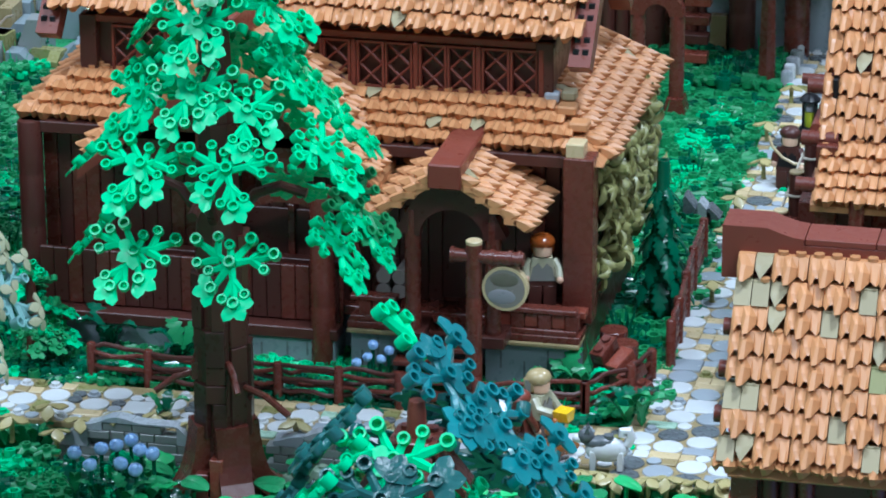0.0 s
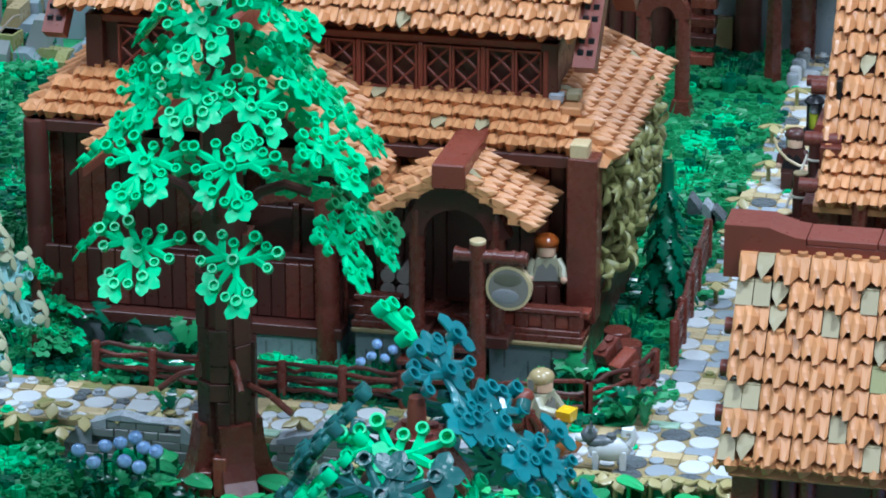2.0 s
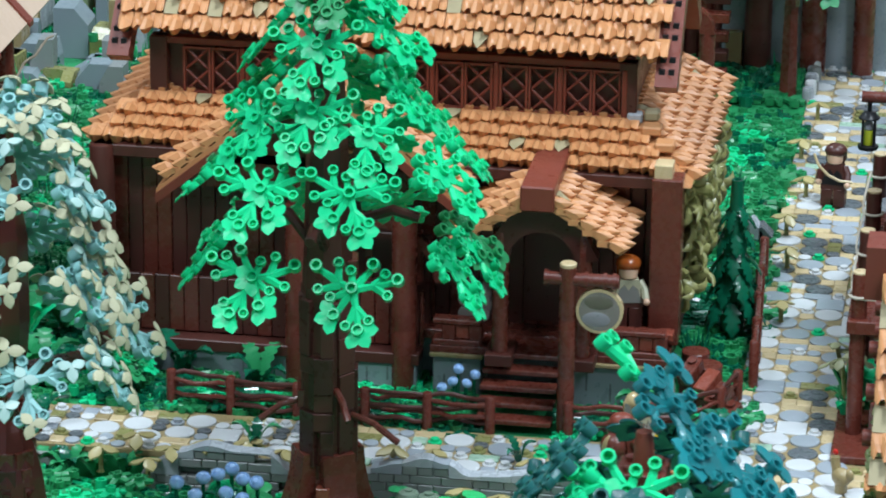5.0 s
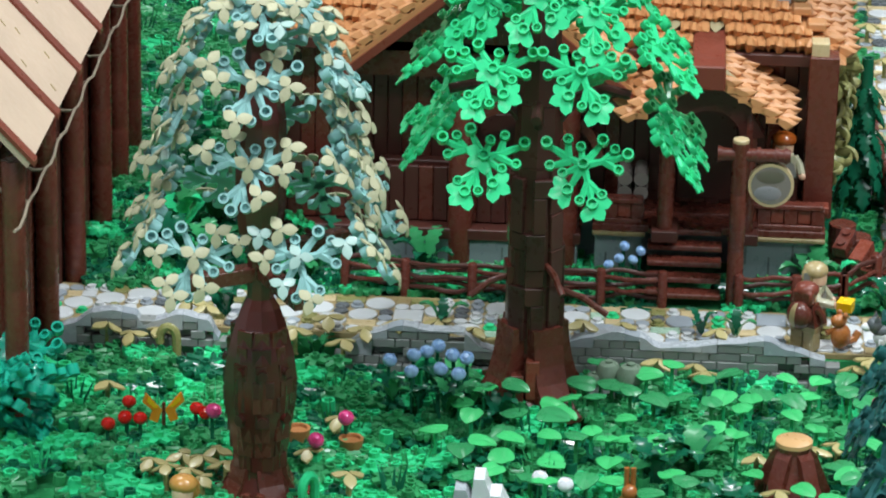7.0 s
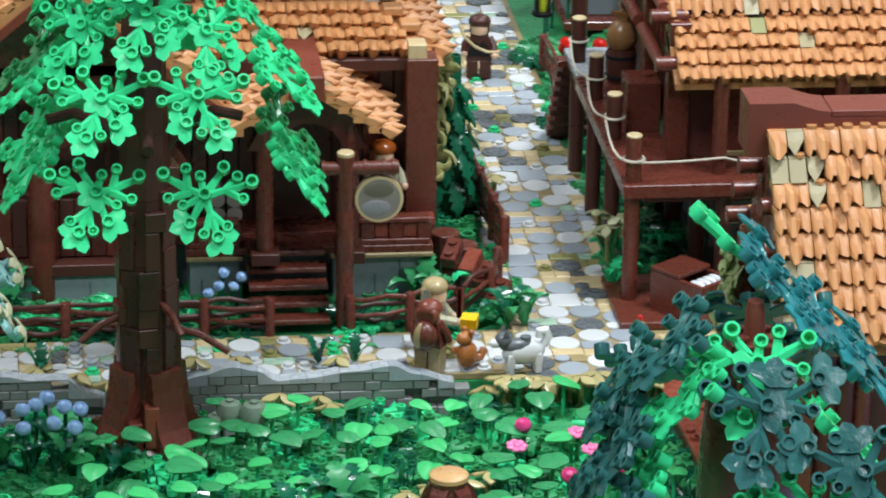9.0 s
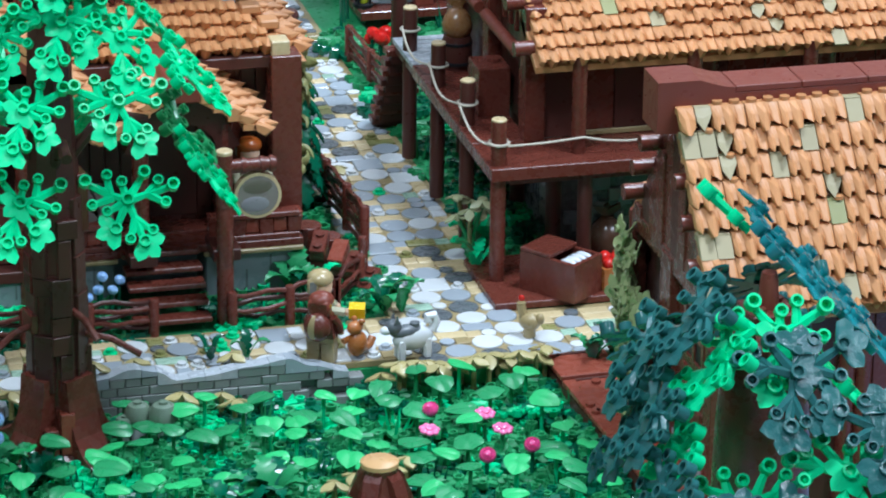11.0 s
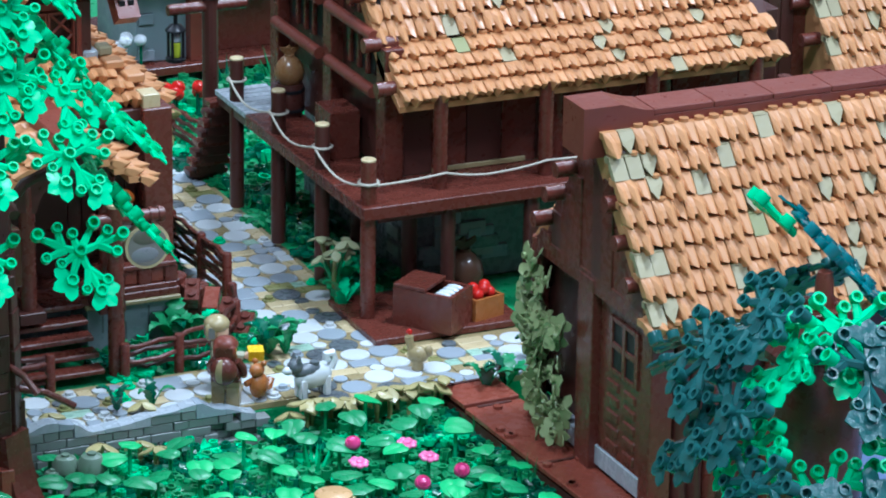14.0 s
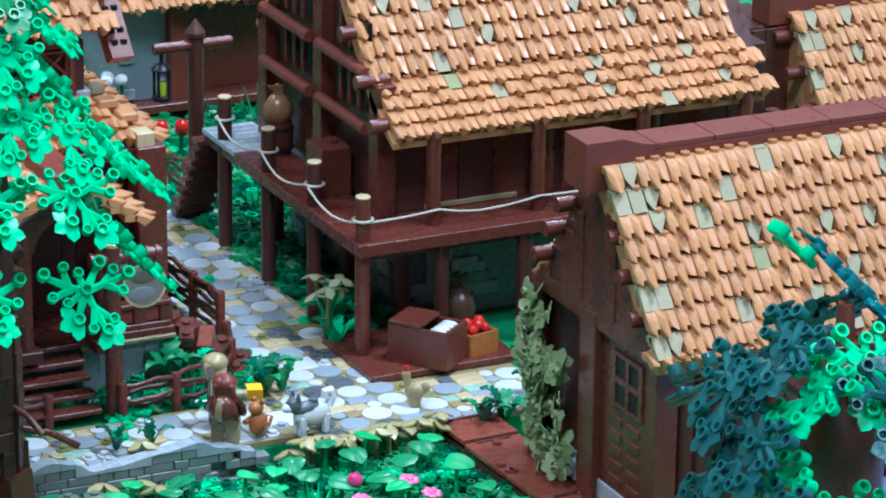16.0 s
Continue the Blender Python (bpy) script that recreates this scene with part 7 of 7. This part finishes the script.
for k in range(6):
    bm = B()
    blob(bm, (-0.5 + 0.5 * (k % 3), -0.3 + 0.55 * (k // 3), 1.6 + 0.3 * (k % 2)), 0.42, 10, 7)
    part("fruit", bm, RED, crate, "red fruit", smooth=True)
def sack(x, y, z, s, mat, label):
    t = thing("sack", label, "sack", x, y, z)
    bm = B()
    lathe(bm, 0, 0, [(0.9 * s, 0), (1.22 * s, 0.45 * s), (1.26 * s, 1.0 * s), (1.1 * s, 1.6 * s), (0.7 * s, 2.1 * s), (0.36 * s, 2.35 * s), (0.3 * s, 2.4 * s)], 14)
    part("bag", bm, mat, t, smooth=True)
    for k, (dx, lean) in enumerate(((-0.45, -0.5), (0.45, 0.35), (0.0, 0.1))):
        bm = B()
        prism(bm, [(-0.16 * s, 2.3 * s), (0.16 * s, 2.3 * s), ((dx + 0.4) * s, (3.0 - 0.15 * k) * s), ((dx + lean) * s, 3.15 * s), ((dx - 0.35) * s, 2.85 * s)], (-0.2 + 0.16 * k) * s, (0.02 + 0.16 * k) * s)
        part("neck_fold", bm, mat, t, "flared fold above the tie")
    bm = B()
    tube(bm, [(0.36 * s * math.cos(a), 0.36 * s * math.sin(a), 2.36 * s) for a in [2 * math.pi * i / 10 for i in range(11)]], 0.09 * s, 6)
    part("tie", bm, mat, t, smooth=True)


SACKMAT = plastic("sack_brown_plastic", (0.27, 0.13, 0.05), 0.25)
sack(8.4, 3.0, 0.4, 1.1, plastic("sack_dark_plastic", (0.10, 0.05, 0.03), 0.2), "dark brown glossy sack under the deck")
sack(2.2, 19.4, 10.8, 0.85, SACKMAT, "golden brown tied sack on a barrel")
barrel = thing("barrel", "dark brown barrel on the deck", "barrel", 2.2, 19.4, 8.4)
bm = B()
lathe(bm, 0, 0, [(0.9, 0), (1.05, 0.8), (1.08, 1.3), (1.05, 1.8), (0.95, 2.4)], 16)
part("cask", bm, DARK, barrel, smooth=True)
for z in (0.5, 1.9):
    bm = B()
    lathe(bm, 0, 0, [(1.0, z - 0.12), (1.1, z - 0.1), (1.1, z + 0.1), (1.0, z + 0.12)], 16)
    part("hoop", bm, BLACK, barrel, smooth=True)
box1 = thing("cabinet", "plain brown upright box on the deck", "box", 2.1, 10.4, 8.4)
bm = B()
box(bm, -1.1, -1.4, 0, 1.1, 1.4, 3.4, 0.05)
part("body", bm, BROWN, box1)
bm = B()
stud(bm, 0.3, 0.2, 3.4, 0.45)
part("knob", bm, BROWN, box1)
SAGE = petal_sprig(plastic("sage_leaf_plastic", (0.36, 0.37, 0.20), 0.36))
palm = thing("tan_palm", "tan leaved plant on green stalks by the stilts", "plant", -0.8, 4.0, 0)
for k in range(6):
    a = 60 * k + 15
    bm = B()
    c, s = math.cos(radians(a)), math.sin(radians(a))
    tube(bm, [(0, 0, 0), (0.3 * c, 0.3 * s, 2.2), (0.9 * c, 0.9 * s, 3.4 + 0.5 * (k % 3))], 0.16, 7)
    stalk = part("stalk", bm, GREEN if k % 2 else OLIVE, palm, smooth=True)
    piece("leaf_sprig", SAGE, stalk, at(0.95 * c, 0.95 * s, 3.4 + 0.5 * (k % 3), 12, 8, a, 0.8))
bm = B()
lantern_post = thing("cross_post", "brown post with a cross arm and a hanging black lantern", "post", 1.4, 33, -0.3)
lathe(bm, 0, 0, [(0.7, 0), (0.6, 0.5), (0.6, 13.6), (0.75, 13.7), (0.75, 14.0), (0.05, 15.0)], 12)
part("post", bm, DARK, lantern_post)
bm = B()
cyl(bm, (-3.3, 0, 13.0), (2.8, 0, 13.0), 0.42)
part("arm", bm, BROWN, lantern_post, smooth=True)
bm = B()
lathe(bm, -2.7, 0, [(0.72, 9.1), (0.76, 9.2), (0.76, 9.36), (0.6, 9.4)], 12)
lant = part("lantern", bm, BLACK, lantern_post, "black lantern base", smooth=True)
for x, y in ((-3.12, -0.42), (-2.28, -0.42), (-3.12, 0.42), (-2.28, 0.42)):
    bm = B()
    box(bm, x - 0.09, y - 0.09, 9.4, x + 0.09, y + 0.09, 11.4, 0.02)
    part("cage_bar", bm, BLACK, lant)
bm = B()
lathe(bm, -2.7, 0, [(0.78, 11.4), (0.78, 11.5), (0.45, 11.85), (0.16, 11.95), (0.16, 12.6)], 12)
part("lantern_roof", bm, BLACK, lant, "black lantern roof with a hanger", smooth=True)
bm = B()
lathe(bm, -2.7, 0, [(0.36, 9.42), (0.39, 9.5), (0.39, 10.5), (0.36, 10.55)], 12)
part("lantern_glass", bm, plastic("yellow_green_glass", (0.45, 0.50, 0.03), 0.1), lant, "yellow-green lantern glass", smooth=True)
bm = B()
lathe(bm, -2.7, 0, [(0.36, 10.6), (0.38, 10.65), (0.38, 10.95), (0.2, 11.2)], 12)
part("lantern_cap", bm, LIGHT, lant, "pale cap over the glass", smooth=True)
for k in range(7):
    flower(3.4 + plant_rng.uniform(-1.5, 1.8), 45 + plant_rng.uniform(-1.6, 1.6), plant_rng.uniform(1.4, 2.4), RED, "large red poppy near the twig fence", 2.2, 1.0, "poppies")
for k in range(5):
    flower(3.0 + plant_rng.uniform(-1, 1), 55 + plant_rng.uniform(-1, 1), plant_rng.uniform(2.6, 3.4), WHITE, "white flower beside the stone house", 3.0, 0.95, "white flowers")
# bright leaves of a tree that stands behind the road
back_tree = thing("leafy_tree", "bright green leaved toy tree behind the road", "tree", -9.7, 72.5, -0.4)
trunk_part(back_tree, [(0.75, 0), (0.6, 8), (0.55, 16), (0.5, 24)], [BROWN], 14)
crown(back_tree, [(13.0, 5.4, 2, 5.0, 50), (17.6, 4.2, 2, 4.0, 48), (20.4, 2.8, 1, 4, 46), (24, 1.4, 1, 0, 40)], 0, 0, [LEAF, GREEN], 15)
# rocky slope behind the inn
hill = thing("rocky_slope", "stepped grey and olive rock slope behind the village", "rock", -72, 66, 0)
for k in range(190):
    bm = B()
    w, d, h = plant_rng.choice((1.0, 2.0, 2.0, 3.0)), plant_rng.choice((1.0, 2.0, 3.0)), plant_rng.choice((1.2, 2.4, 3.6))
    prism(bm, [(-w / 2, -2), (w / 2, -2), (w / 2, h * 0.4), (w * 0.1, h), (-w / 2, h)], -d / 2, d / 2)
    ob = part("rock_slope", bm, plant_rng.choice((BLUESTONE, BLUESTONE, LIGHT, MID, SANDGREEN, OLIVE, SAND)), hill)
    x, y = plant_rng.uniform(-24, 26), plant_rng.uniform(-4, 30)
    ob.matrix_basis = at(x, y, max(0, y * 0.35 - x * 0.12 - 1), 0, 0, plant_rng.choice((0, 90, 180, 270)) + plant_rng.uniform(-8, 8))
bm = B()
box(bm, 12.9, -95, -2.19, 110, -35.6, 2.2)
tagged(part("water", bm, plastic("pale_blue_water_plates", (0.13, 0.19, 0.32), 0.18)), "pale blue-grey water plates before the cottage", "water", "", "structure")

# ------------------------------------------------------------------ firewood on the porch
logs = thing("log_stack", "four short grey-ended logs stacked on the porch", "logs", -25.56, 4.2, 4.65)
for x, z in ((-0.55, 0.5), (0.55, 0.5), (-0.55, 1.5), (0.55, 1.5)):
    bm = B()
    cyl(bm, (x, 0, z), (x, 2.6, z), 0.5, None, 14)
    part("log", bm, PORTHOLE, logs, smooth=True)

# a grey rock with a pale edge beside the fir
rock = thing("grey_rock", "dark grey rock with a pale edge beside the fir", "rock", -9.8, 36.8, -0.4)
for k, (x, m) in enumerate(((-0.6, GREY), (0.5, LIGHT), (1.2, GREY))):
    bm = B()
    prism(bm, [(x - 0.5, 0), (x + 0.5, 0), (x + 0.5, 1.4 - 0.3 * k), (x - 0.3, 2.4 - 0.4 * k), (x - 0.5, 2.3 - 0.4 * k)], -0.8, 0.8)
    part("facet", bm, m, rock)
